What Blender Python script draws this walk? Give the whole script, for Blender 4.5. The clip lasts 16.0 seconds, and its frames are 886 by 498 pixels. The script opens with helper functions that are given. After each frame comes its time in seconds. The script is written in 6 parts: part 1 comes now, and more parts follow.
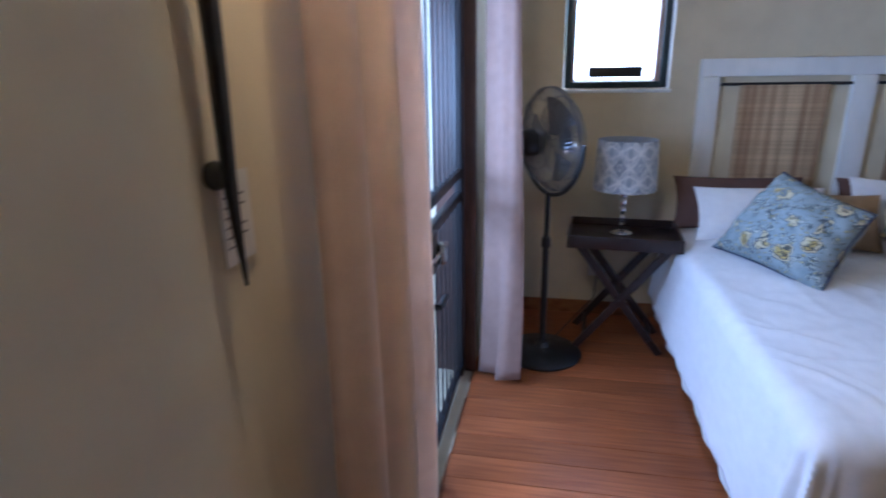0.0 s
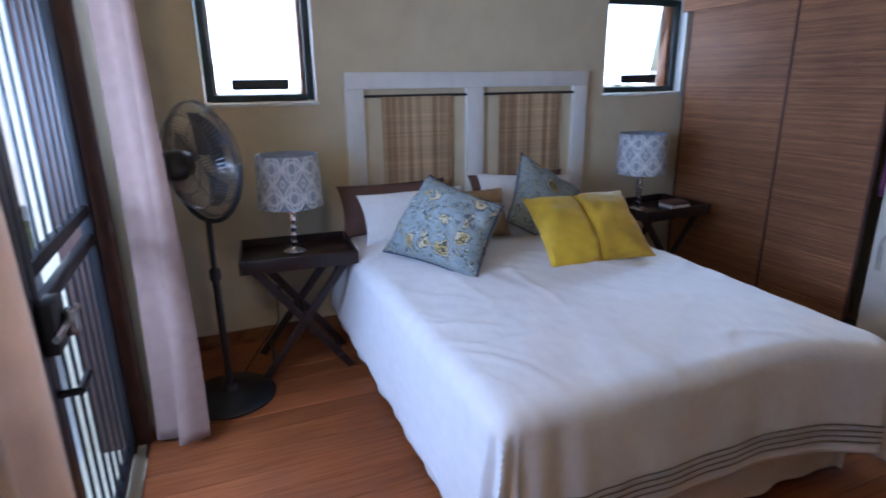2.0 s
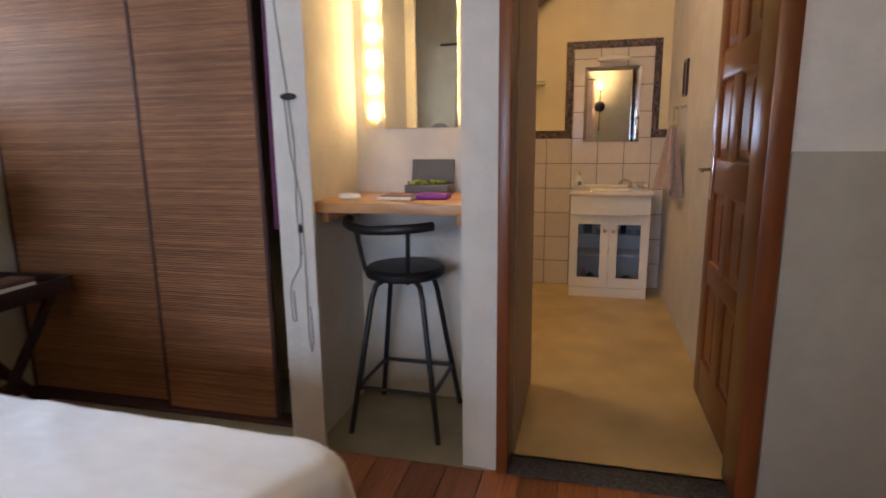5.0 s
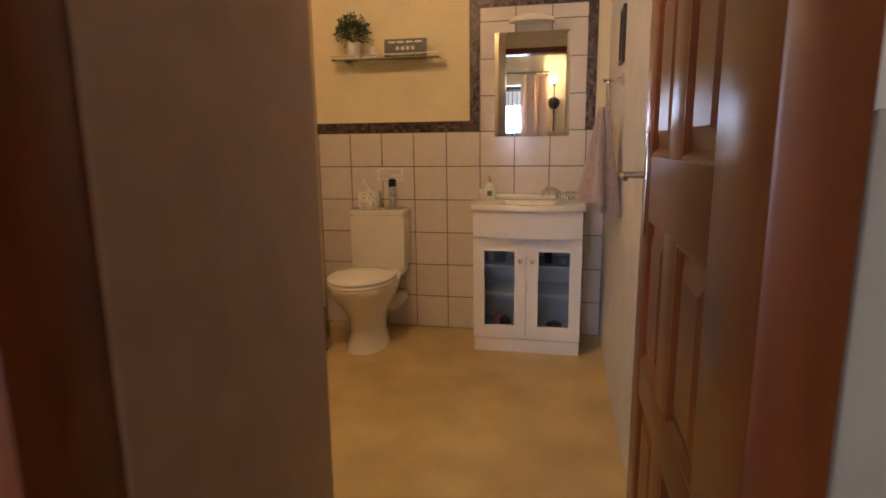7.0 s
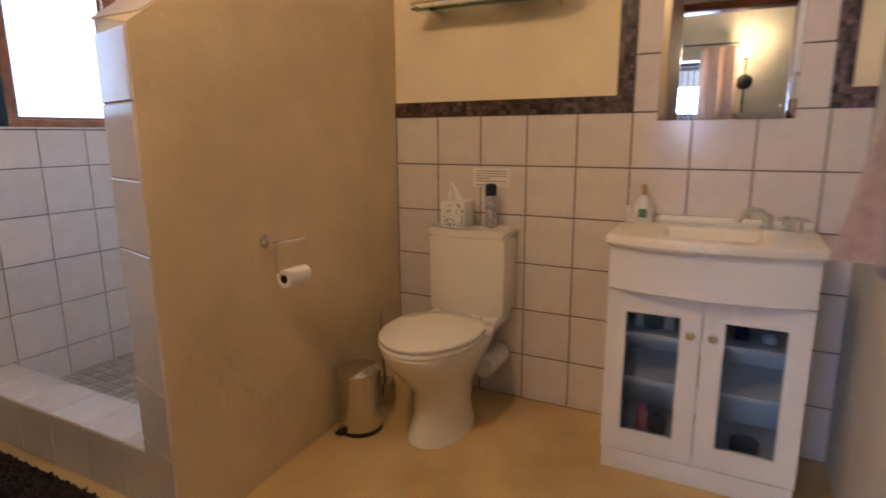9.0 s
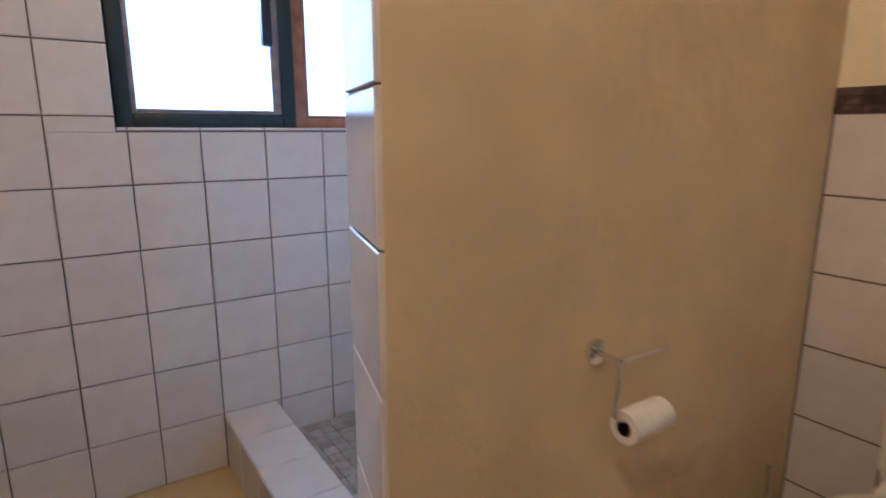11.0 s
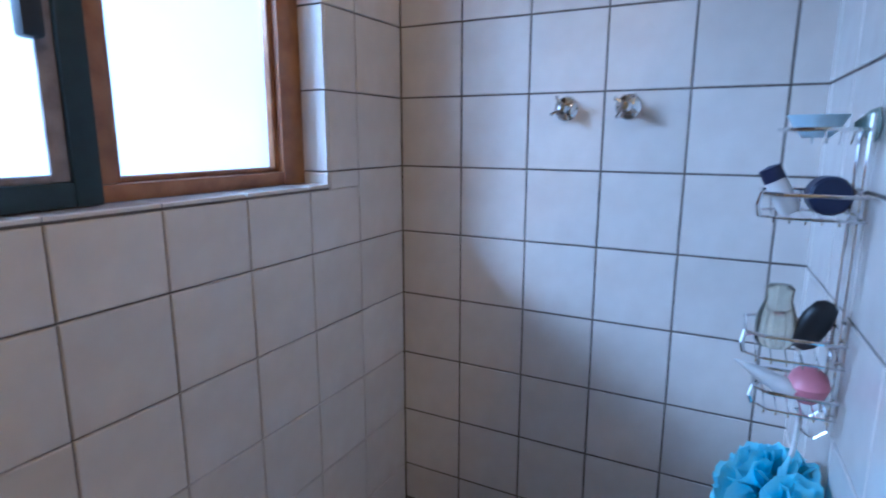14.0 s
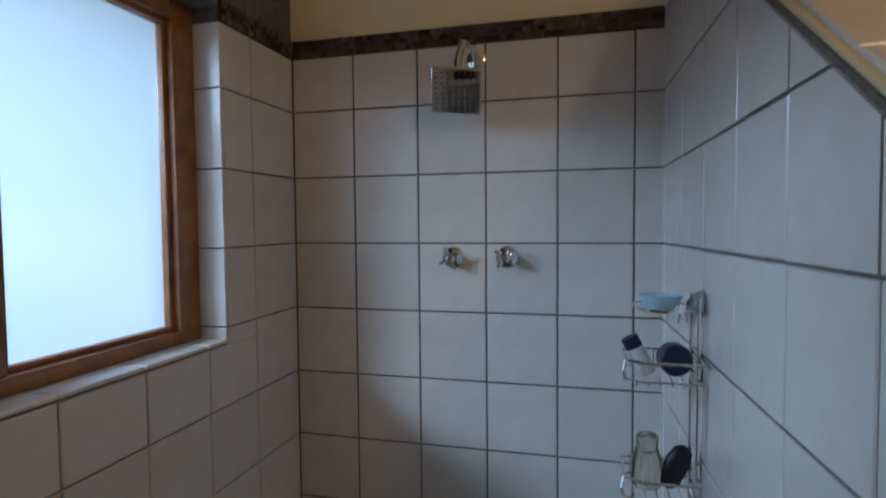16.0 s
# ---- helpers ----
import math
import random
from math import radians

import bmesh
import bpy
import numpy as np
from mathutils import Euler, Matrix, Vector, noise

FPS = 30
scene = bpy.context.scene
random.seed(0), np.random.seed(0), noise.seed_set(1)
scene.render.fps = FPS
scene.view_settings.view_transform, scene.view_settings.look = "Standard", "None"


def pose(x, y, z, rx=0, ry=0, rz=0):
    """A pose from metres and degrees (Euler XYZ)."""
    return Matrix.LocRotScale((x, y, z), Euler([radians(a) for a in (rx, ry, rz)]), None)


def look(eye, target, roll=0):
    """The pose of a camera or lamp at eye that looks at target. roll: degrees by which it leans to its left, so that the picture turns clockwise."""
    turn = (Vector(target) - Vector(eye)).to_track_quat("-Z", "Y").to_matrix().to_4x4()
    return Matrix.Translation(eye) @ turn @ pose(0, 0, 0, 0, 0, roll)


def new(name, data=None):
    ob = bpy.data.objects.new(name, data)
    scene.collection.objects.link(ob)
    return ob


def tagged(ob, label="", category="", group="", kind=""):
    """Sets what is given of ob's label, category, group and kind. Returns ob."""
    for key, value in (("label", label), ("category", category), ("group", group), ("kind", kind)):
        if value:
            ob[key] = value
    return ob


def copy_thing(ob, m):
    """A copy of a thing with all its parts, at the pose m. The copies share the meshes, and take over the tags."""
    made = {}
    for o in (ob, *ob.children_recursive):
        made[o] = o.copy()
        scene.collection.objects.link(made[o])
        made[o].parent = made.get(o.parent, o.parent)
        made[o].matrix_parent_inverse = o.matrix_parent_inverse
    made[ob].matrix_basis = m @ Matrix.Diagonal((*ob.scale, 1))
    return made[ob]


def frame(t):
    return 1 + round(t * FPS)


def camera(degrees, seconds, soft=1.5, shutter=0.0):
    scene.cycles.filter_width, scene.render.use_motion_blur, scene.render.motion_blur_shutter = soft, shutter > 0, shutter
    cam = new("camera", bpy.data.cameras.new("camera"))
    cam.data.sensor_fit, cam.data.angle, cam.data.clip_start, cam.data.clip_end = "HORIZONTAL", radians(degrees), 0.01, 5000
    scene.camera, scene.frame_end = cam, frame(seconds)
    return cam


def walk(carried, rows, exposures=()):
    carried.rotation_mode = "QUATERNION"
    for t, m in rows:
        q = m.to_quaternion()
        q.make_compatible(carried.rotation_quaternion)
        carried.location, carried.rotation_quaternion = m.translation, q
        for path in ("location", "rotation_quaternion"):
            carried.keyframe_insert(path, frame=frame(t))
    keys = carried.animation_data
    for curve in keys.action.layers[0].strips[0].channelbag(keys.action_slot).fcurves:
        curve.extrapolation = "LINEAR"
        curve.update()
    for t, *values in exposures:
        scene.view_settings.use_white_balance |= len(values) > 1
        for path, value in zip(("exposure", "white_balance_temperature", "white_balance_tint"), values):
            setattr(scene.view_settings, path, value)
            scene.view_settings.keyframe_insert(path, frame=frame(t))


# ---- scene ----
cam = camera(76.3, 16.0, 1.7, 0.5)
PATH = [
    (0.0, pose(-5.915, -1.054, 1.461, 72.73, 0.88, 10.85)),
    (0.5, pose(-5.930, -0.950, 1.465, 72.91, 0.64, 0.60)),
    (1.0, pose(-5.891, -0.920, 1.475, 73.08, 0.69, -8.40)),
    (1.5, pose(-5.893, -0.917, 1.479, 73.31, 0.64, -15.70)),
    (2.0, pose(-5.888, -0.888, 1.464, 73.38, 0.69, -22.43)),
    (2.5, pose(-5.818, -0.811, 1.407, 73.24, 0.61, -30.00)),
    (3.0, pose(-5.787, -0.653, 1.330, 74.65, 0.32, -40.07)),
    (3.5, pose(-5.685, -0.476, 1.306, 77.32, -0.09, -50.61)),
    (4.0, pose(-5.460, -0.345, 1.257, 78.19, 0.06, -59.63)),
    (4.5, pose(-5.146, -0.326, 1.244, 78.77, 0.32, -69.87)),
    (5.0, pose(-4.774, -0.319, 1.219, 79.02, 0.63, -75.95)),
    (5.2, pose(-4.623, -0.327, 1.209, 78.67, 0.64, -76.39)),
    (7.3, pose(-3.183, -0.699, 1.138, 79.48, 0.68, -78.30)),
    (7.5, pose(-3.063, -0.695, 1.129, 79.63, 0.49, -77.67)),
    (8.0, pose(-2.769, -0.630, 1.118, 79.34, 0.57, -73.81)),
    (8.5, pose(-2.468, -0.642, 1.144, 78.59, 0.63, -67.73)),
    (9.0, pose(-2.209, -0.566, 1.143, 78.52, 0.39, -62.51)),
    (9.5, pose(-2.006, -0.426, 1.158, 78.31, 0.35, -55.37)),
    (10.0, pose(-1.840, -0.267, 1.160, 78.89, 0.41, -46.94)),
    (10.2, pose(-1.783, -0.193, 1.163, 78.34, 0.30, -42.40)),
    (12.5, look((-1.486, 0.821, 1.217), (-0.499, 2.511, 0.805), 0.1)),
    (13.0, pose(-1.482, 0.968, 1.238, 77.82, -0.41, -37.51)),
    (13.5, pose(-1.467, 1.062, 1.253, 78.46, -0.18, -51.67)),
    (14.0, pose(-1.509, 1.166, 1.306, 78.76, -0.10, -62.44)),
    (14.5, pose(-1.536, 1.202, 1.367, 79.24, 0.26, -70.18)),
    (15.0, pose(-1.552, 1.213, 1.419, 80.01, 0.32, -73.43)),
    (15.5, pose(-1.589, 1.218, 1.449, 83.38, 0.42, -74.91)),
    (16.0, look((-1.607, 1.198, 1.482), (0.327, 1.702, 1.388), -0.5)),
]
walk(cam, PATH, [(0.0, -0.15, 4800, 16), (0.6, 0.4, 4950, 16), (1.2, 0.12, 5100, 16), (2.0, -0.2, 5150, 16), (2.5, 0.0, 5200, 16), (3.5, 0.45, 5500, 16), (4.2, 0.4, 5900, 16), (5.0, 0.15, 6350, 17), (7.5, 0.36, 6350, 20), (8.5, 0.38, 5750, 20), (10.0, 0.85, 4950, 18), (12.5, 0.08, 4400, 16), (14.0, -0.05, 4650, 14), (14.5, -0.35, 4900, 12), (15.2, -0.82, 5200, 10), (16.0, -1.1, 5550, 8)])

# ---- world, sun and the lamps ----
world = bpy.data.worlds.new("world")
scene.world = world
world.use_nodes = True
wn = world.node_tree.nodes
sky = wn.new("ShaderNodeTexSky")
sky.sky_type = "NISHITA"
sky.sun_disc = False
sky.sun_elevation, sky.sun_rotation = radians(38.3), radians(161.6)
world.node_tree.links.new(sky.outputs[0], wn["Background"].inputs[0])
wn["Background"].inputs[1].default_value = 0.15


def lamp(name, kind, m, energy, colour, size=0.1, size_y=None):
    data = bpy.data.lights.new(name, kind)
    data.energy, data.color = energy, colour
    if kind == "SUN":
        data.angle = size
    elif kind == "AREA":
        data.shape, data.size, data.size_y = "RECTANGLE", size, size_y or size
    else:
        data.shadow_soft_size = size
    ob = new(name, data)
    ob.matrix_world = m
    return ob


lamp("sun", "SUN", look((2, -6, 5), (0, 0, 0)), 5.0, (1.0, 0.93, 0.82), radians(0.5))
# the sky's light in the gate's opening and the small windows
lamp("gate_daylight", "AREA", look((-7.15, 0.40, 1.42), (-3.2, 0.85, 0.95)), 110, (0.60, 0.76, 1.0), 1.7, 0.75)
lamp("window_daylight_a", "AREA", look((-5.59, 2.66, 1.7), (-5.3, 0.0, 0.9)), 10, (0.80, 0.90, 1.0), 0.55, 0.6)
lamp("window_daylight_b", "AREA", look((-3.05, 2.66, 1.7), (-4.2, 0.0, 0.6)), 5, (0.80, 0.90, 1.0), 0.55, 0.6)
lamp("shower_daylight", "AREA", look((-2.2, 4.0, 2.55), (-0.5, 1.6, 1.1)), 250, (0.57, 0.78, 1.0), 1.7, 0.5)
lamp("bathroom_lamp", "POINT", pose(-1.95, 0.25, 2.40), 28, (1.0, 0.68, 0.36), 0.07)
lamp("sconce_bulb_light", "POINT", pose(-6.13, -0.515, 2.13), 95, (1.0, 0.72, 0.38), 0.03)


# ---- materials ----
def mat(name, col, col2=None, rough=0.5, scale=12.0, stretch=(1, 1, 1), bump=0.0, bump_scale=90.0, metal=0.0, spec=0.5,
        big=0.12, rand=0.0, island=0.0, alpha=None, trans=0.0, sheen=0.0, emit=None, contrast=(0.35, 0.65), rough_var=0.08):
    """A procedural surface: grain at one scale, blotches at another, relief, and a shift of tone from piece to piece."""
    m = bpy.data.materials.new(name)
    m.use_nodes = True
    nt = m.node_tree
    n, l = nt.nodes, nt.links
    b = n["Principled BSDF"]
    b.inputs["Metallic"].default_value = metal
    b.inputs["Specular IOR Level"].default_value = spec
    b.inputs["Transmission Weight"].default_value = trans
    b.inputs["Sheen Weight"].default_value = sheen
    co = n.new("ShaderNodeTexCoord")
    mp = n.new("ShaderNodeMapping")
    mp.inputs["Scale"].default_value = stretch
    l.new(co.outputs["Object"], mp.inputs[0])
    a = n.new("ShaderNodeTexNoise")
    a.inputs["Scale"].default_value, a.inputs["Detail"].default_value = scale, 6
    l.new(mp.outputs[0], a.inputs[0])
    ramp = n.new("ShaderNodeValToRGB")
    ramp.color_ramp.elements[0].position, ramp.color_ramp.elements[1].position = contrast
    c2 = col2 or tuple(c * 0.86 for c in col)
    ramp.color_ramp.elements[0].color, ramp.color_ramp.elements[1].color = (*c2, 1), (*col, 1)
    l.new(a.outputs[0], ramp.inputs[0])
    g = n.new("ShaderNodeTexNoise")
    g.inputs["Scale"].default_value, g.inputs["Detail"].default_value = 1.7, 3
    l.new(co.outputs["Object"], g.inputs[0])
    hs = n.new("ShaderNodeHueSaturation")
    mr = n.new("ShaderNodeMapRange")
    mr.inputs[1].default_value, mr.inputs[2].default_value = 0.3, 0.7
    mr.inputs[3].default_value, mr.inputs[4].default_value = 1 - big, 1 + big
    l.new(g.outputs[0], mr.inputs[0])
    value = mr.outputs[0]
    for amount, node, sock in ((rand, "ShaderNodeObjectInfo", "Random"), (island, "ShaderNodeNewGeometry", "Random Per Island")):
        if amount:
            src = n.new(node)
            r = n.new("ShaderNodeMapRange")
            r.inputs[3].default_value, r.inputs[4].default_value = 1 - amount, 1 + amount
            l.new(src.outputs[sock], r.inputs[0])
            mu = n.new("ShaderNodeMath")
            mu.operation = "MULTIPLY"
            l.new(value, mu.inputs[0]), l.new(r.outputs[0], mu.inputs[1])
            value = mu.outputs[0]
    l.new(value, hs.inputs["Value"])
    l.new(ramp.outputs[0], hs.inputs["Color"])
    l.new(hs.outputs[0], b.inputs["Base Color"])
    rr = n.new("ShaderNodeMapRange")
    rr.inputs[3].default_value, rr.inputs[4].default_value = max(rough - rough_var, 0.02), min(rough + rough_var, 1)
    l.new(a.outputs[0], rr.inputs[0]), l.new(rr.outputs[0], b.inputs["Roughness"])
    if bump:
        f = n.new("ShaderNodeTexNoise")
        f.inputs["Scale"].default_value, f.inputs["Detail"].default_value = bump_scale, 4
        l.new(mp.outputs[0], f.inputs[0])
        bp = n.new("ShaderNodeBump")
        bp.inputs["Strength"].default_value, bp.inputs["Distance"].default_value = bump, 0.01
        l.new(f.outputs[0], bp.inputs["Height"]), l.new(bp.outputs[0], b.inputs["Normal"])
    if emit:
        b.inputs["Emission Color"].default_value, b.inputs["Emission Strength"].default_value = (*emit[:3], 1), emit[3]
    return m


def glass(name, tint=(1, 1, 1), rough=0.0, thin=True):
    m = bpy.data.materials.new(name)
    m.use_nodes = True
    b = m.node_tree.nodes["Principled BSDF"]
    b.inputs["Base Color"].default_value = (*tint, 1)
    b.inputs["Roughness"].default_value, b.inputs["Transmission Weight"].default_value = rough, 1.0
    b.inputs["IOR"].default_value = 1.1 if thin else 1.45
    return m


PLASTER = mat("cream_plaster", (0.66, 0.58, 0.41), (0.61, 0.53, 0.37), 0.85, 7, bump=0.12, bump_scale=45, big=0.05)
PLASTER_Y = mat("yellow_plaster", (0.78, 0.68, 0.44), (0.74, 0.64, 0.41), 0.8, 6, bump=0.25, bump_scale=40, big=0.05)
PLASTER_P = mat("ochre_plaster", (0.67, 0.54, 0.32), (0.61, 0.485, 0.285), 0.75, 5, bump=0.35, bump_scale=30, big=0.1)
PLASTER_W = mat("white_plaster", (0.66, 0.63, 0.57), (0.60, 0.575, 0.525), 0.8, 8, bump=0.3, bump_scale=40, big=0.06)
DADO = mat("taupe_lower_wall", (0.36, 0.33, 0.27), (0.33, 0.30, 0.245), 0.7, 9, bump=0.2, bump_scale=50, big=0.06)
PASSAGE = mat("brown_passage_paint", (0.44, 0.345, 0.285), (0.40, 0.31, 0.255), 0.6, 9, bump=0.15, bump_scale=50, big=0.06)
CEIL = mat("ceiling_paint", (0.72, 0.70, 0.62), None, 0.9, 6, bump=0.1, big=0.05)
PLANK = mat("reddish_floor_plank", (0.33, 0.105, 0.034), (0.22, 0.062, 0.019), 0.34, 9, (0.35, 7, 3), spec=0.4, bump=0.08, bump_scale=30, rand=0.3, big=0.15)
SCREED = mat("ochre_screed_floor", (0.62, 0.45, 0.19), (0.52, 0.36, 0.14), 0.32, 3.5, bump=0.05, bump_scale=25, big=0.14)
NICHE_FLOOR = mat("grey_screed", (0.34, 0.30, 0.20), (0.26, 0.23, 0.15), 0.5, 5, big=0.12, bump=0.1)
TILE = mat("glazed_white_tile", (0.66, 0.605, 0.555), (0.62, 0.56, 0.51), 0.16, 14, rand=0.035, big=0.03, bump=0.02, bump_scale=18, rough_var=0.04)
GROUT = mat("grey_grout", (0.18, 0.15, 0.13), (0.11, 0.092, 0.082), 0.9, 60, bump=0.3, bump_scale=200)
MOSAIC = mat("dark_stone_mosaic", (0.115, 0.078, 0.070), (0.045, 0.030, 0.028), 0.35, 60, island=0.8, big=0.1, spec=0.4)
FLOORMOSAIC = mat("beige_floor_mosaic", (0.36, 0.33, 0.28), (0.28, 0.25, 0.21), 0.45, 40, island=0.2)
PINE = mat("varnished_red_timber", (0.21, 0.062, 0.017), (0.135, 0.036, 0.010), 0.34, 5, (5, 5, 0.5), bump=0.03, bump_scale=20, big=0.16, rand=0.12, contrast=(0.25, 0.75), rough_var=0.05)
PINE_H = mat("varnished_red_timber_rail", (0.21, 0.062, 0.017), (0.135, 0.036, 0.010), 0.34, 5, (0.5, 5, 5), bump=0.03, bump_scale=20, big=0.16, rand=0.12, contrast=(0.25, 0.75), rough_var=0.05)
PINE_X = mat("varnished_window_timber", (0.33, 0.14, 0.05), (0.19, 0.07, 0.025), 0.35, 8, (2, 6, 2), bump=0.06, big=0.15)
DARKWOOD = mat("dark_stained_wood", (0.028, 0.014, 0.012), (0.015, 0.008, 0.007), 0.38, 14, (3, 3, 1), bump=0.06, big=0.2)
COUNTER = mat("oiled_counter_timber", (0.50, 0.27, 0.12), (0.36, 0.18, 0.07), 0.35, 6, (6, 0.8, 4), bump=0.05, big=0.15)
RAFTER = mat("brown_roof_timber", (0.09, 0.04, 0.025), (0.05, 0.022, 0.014), 0.6, 8, (5, 5, 1), bump=0.1)
BAMBOO = mat("woven_bamboo_slats", (0.34, 0.155, 0.068), (0.23, 0.098, 0.044), 0.58, 5, (1, 1.2, 26), island=0.24, big=0.18, bump=0.1)
BAMBOO_TAPE = mat("dark_blind_binding", (0.06, 0.022, 0.016), None, 0.7, 60, bump=0.2)
RATTAN = mat("pale_woven_straw", (0.66, 0.50, 0.30), (0.36, 0.22, 0.12), 0.75, 3.2, (9, 1, 0.12), island=0.14, contrast=(0.38, 0.62), bump=0.3, bump_scale=120)
WHITEPAINT = mat("white_gloss_paint", (0.78, 0.78, 0.76), (0.72, 0.72, 0.70), 0.4, 5, (3, 3, 1), bump=0.05, big=0.04)
LINEN = mat("white_cotton", (0.80, 0.79, 0.80), (0.76, 0.75, 0.76), 0.9, 30, bump=0.12, bump_scale=260, big=0.03, sheen=0.2)
VALANCE = mat("cream_valance_cotton", (0.76, 0.73, 0.69), (0.71, 0.68, 0.64), 0.9, 20, bump=0.15, bump_scale=240, big=0.05)
BAND = mat("grey_band_embroidery", (0.23, 0.20, 0.17), (0.16, 0.14, 0.12), 0.9, 160, bump=0.2)
CURTAIN = mat("beige_cotton_curtain", (0.84, 0.65, 0.52), (0.78, 0.60, 0.475), 0.9, 22, bump=0.15, bump_scale=260, big=0.05, sheen=0.2, trans=0.0)
# right curtain: colour kept darker and less blue to offset the gate daylight
CURTAIN_P = mat("toned_down_pink_curtain", (0.35, 0.23, 0.185), (0.31, 0.20, 0.16), 0.9, 22, bump=0.15, bump_scale=260, big=0.05, sheen=0.2)
YELLOW = mat("mustard_velvet", (0.55, 0.36, 0.012), (0.41, 0.26, 0.008), 0.7, 9, bump=0.2, bump_scale=60, big=0.15, sheen=0.15)
BROWNCLOTH = mat("brown_cotton", (0.13, 0.07, 0.055), None, 0.9, 20, bump=0.15, bump_scale=200)
PURPLE = mat("purple_cloth", (0.17, 0.045, 0.12), None, 0.9, 20, bump=0.15)
TANCLOTH = mat("tan_cotton", (0.42, 0.30, 0.19), None, 0.9, 20, bump=0.15, bump_scale=200)
BLACK = mat("black_powder_coated_steel", (0.012, 0.012, 0.014), None, 0.4, 40, bump=0.03)
BLACKSEAT = mat("black_vinyl", (0.014, 0.014, 0.015), None, 0.45, 60, bump=0.15, bump_scale=300)
CHROME = mat("polished_chrome", (0.82, 0.83, 0.85), (0.75, 0.76, 0.78), 0.08, 20, metal=1.0, big=0.03, rough_var=0.03)
STEEL = mat("brushed_steel", (0.62, 0.60, 0.57), (0.585, 0.565, 0.535), 0.22, 8, (1, 1, 12), metal=1.0, big=0.05)
BRASS = mat("worn_brass", (0.70, 0.52, 0.25), (0.55, 0.38, 0.17), 0.3, 14, metal=1.0, big=0.1)
MIRROR = mat("silvered_mirror", (0.88, 0.89, 0.88), (0.88, 0.89, 0.88), 0.015, 5, metal=1.0, big=0.0, rough_var=0.005)
CERAMIC = mat("white_glazed_ceramic", (0.80, 0.76, 0.66), (0.78, 0.74, 0.64), 0.1, 5, big=0.02, rough_var=0.03)
CABINET = mat("white_lacquered_board", (0.80, 0.79, 0.78), (0.77, 0.76, 0.75), 0.25, 5, big=0.02)
PAPER = mat("white_paper", (0.78, 0.75, 0.70), None, 0.9, 20, big=0.03)
INK = mat("grey_ink", (0.28, 0.26, 0.26), None, 0.9, 20)
NAVY = mat("navy_plastic", (0.012, 0.018, 0.06), None, 0.35, 20)
WHITEPLASTIC = mat("white_plastic", (0.75, 0.73, 0.70), None, 0.35, 20, big=0.03)
GREENFRAME = mat("dark_green_steel_frame", (0.012, 0.028, 0.03), (0.008, 0.018, 0.02), 0.45, 30, bump=0.05)
TOWEL = mat("dusty_pink_terry", (0.46, 0.33, 0.29), (0.37, 0.26, 0.22), 1.0, 40, bump=0.7, bump_scale=220, sheen=0.5)
MATRUG = mat("dark_brown_shag", (0.045, 0.026, 0.02), (0.02, 0.012, 0.01), 1.0, 90, bump=0.8, bump_scale=160)
BLUEMESH = mat("turquoise_bath_mesh", (0.46, 0.88, 0.97), (0.34, 0.80, 0.94), 0.6, 20, island=0.15, sheen=0.3)
PINK = mat("pink_plastic", (0.80, 0.28, 0.34), None, 0.4, 20)
CLEARPLASTIC = mat("clear_green_plastic", (0.62, 0.76, 0.70), None, 0.2, 20, trans=0.75)
CLEARGEL = mat("clear_yellow_gel_plastic", (0.88, 0.88, 0.76), None, 0.12, 20, trans=0.94)
SHELL = mat("pale_blue_plastic", (0.55, 0.72, 0.82), None, 0.3, 20, big=0.03)
GREYPLASTIC = mat("grey_box_board", (0.11, 0.115, 0.125), None, 0.6, 20)
LEAF = mat("green_leaf", (0.06, 0.11, 0.045), (0.03, 0.06, 0.03), 0.6, 20, island=0.4)
SHADE = mat("lamp_shade_blue_grey", (0.40, 0.44, 0.51), None, 0.9, 60, bump=0.15, bump_scale=200, big=0.03)
SHADE_INK = mat("lamp_shade_white", (0.76, 0.76, 0.76), (0.70, 0.70, 0.70), 0.9, 60)
BULB = mat("warm_bulb", (1, 0.9, 0.7), None, 0.4, emit=(1.0, 0.72, 0.30, 30))
CUBE_LIGHT = mat("warm_glass_light", (1, 0.92, 0.75), None, 0.4, emit=(1.0, 0.70, 0.28, 36.0))
RED = mat("red_label", (0.45, 0.03, 0.02), None, 0.5, 20)
PANE = glass("clear_pane")
SMOKE = glass("smoked_cabinet_glass", (0.52, 0.59, 0.68), 0.05)
FROST = glass("frosted_pane", (0.98, 1.0, 1.0), 0.34)
FANWIRE = mat("grey_fan_wire", (0.20, 0.20, 0.21), None, 0.3, 20, metal=0.8)
FANBLADE = mat("grey_plastic_blade", (0.13, 0.13, 0.14), None, 0.35, 20)
GRASS = mat("dry_grass", (0.16, 0.17, 0.06), (0.10, 0.11, 0.04), 0.95, 4, bump=0.5)
PAVING = mat("pale_patio_paving", (0.55, 0.52, 0.48), (0.45, 0.43, 0.40), 0.9, 5, bump=0.3)
RENDERW = mat("white_outside_render", (0.82, 0.81, 0.80), None, 0.9, 4, bump=0.3)
PICTURE = mat("dark_picture_print", (0.10, 0.06, 0.045), (0.03, 0.018, 0.015), 0.5, 25)


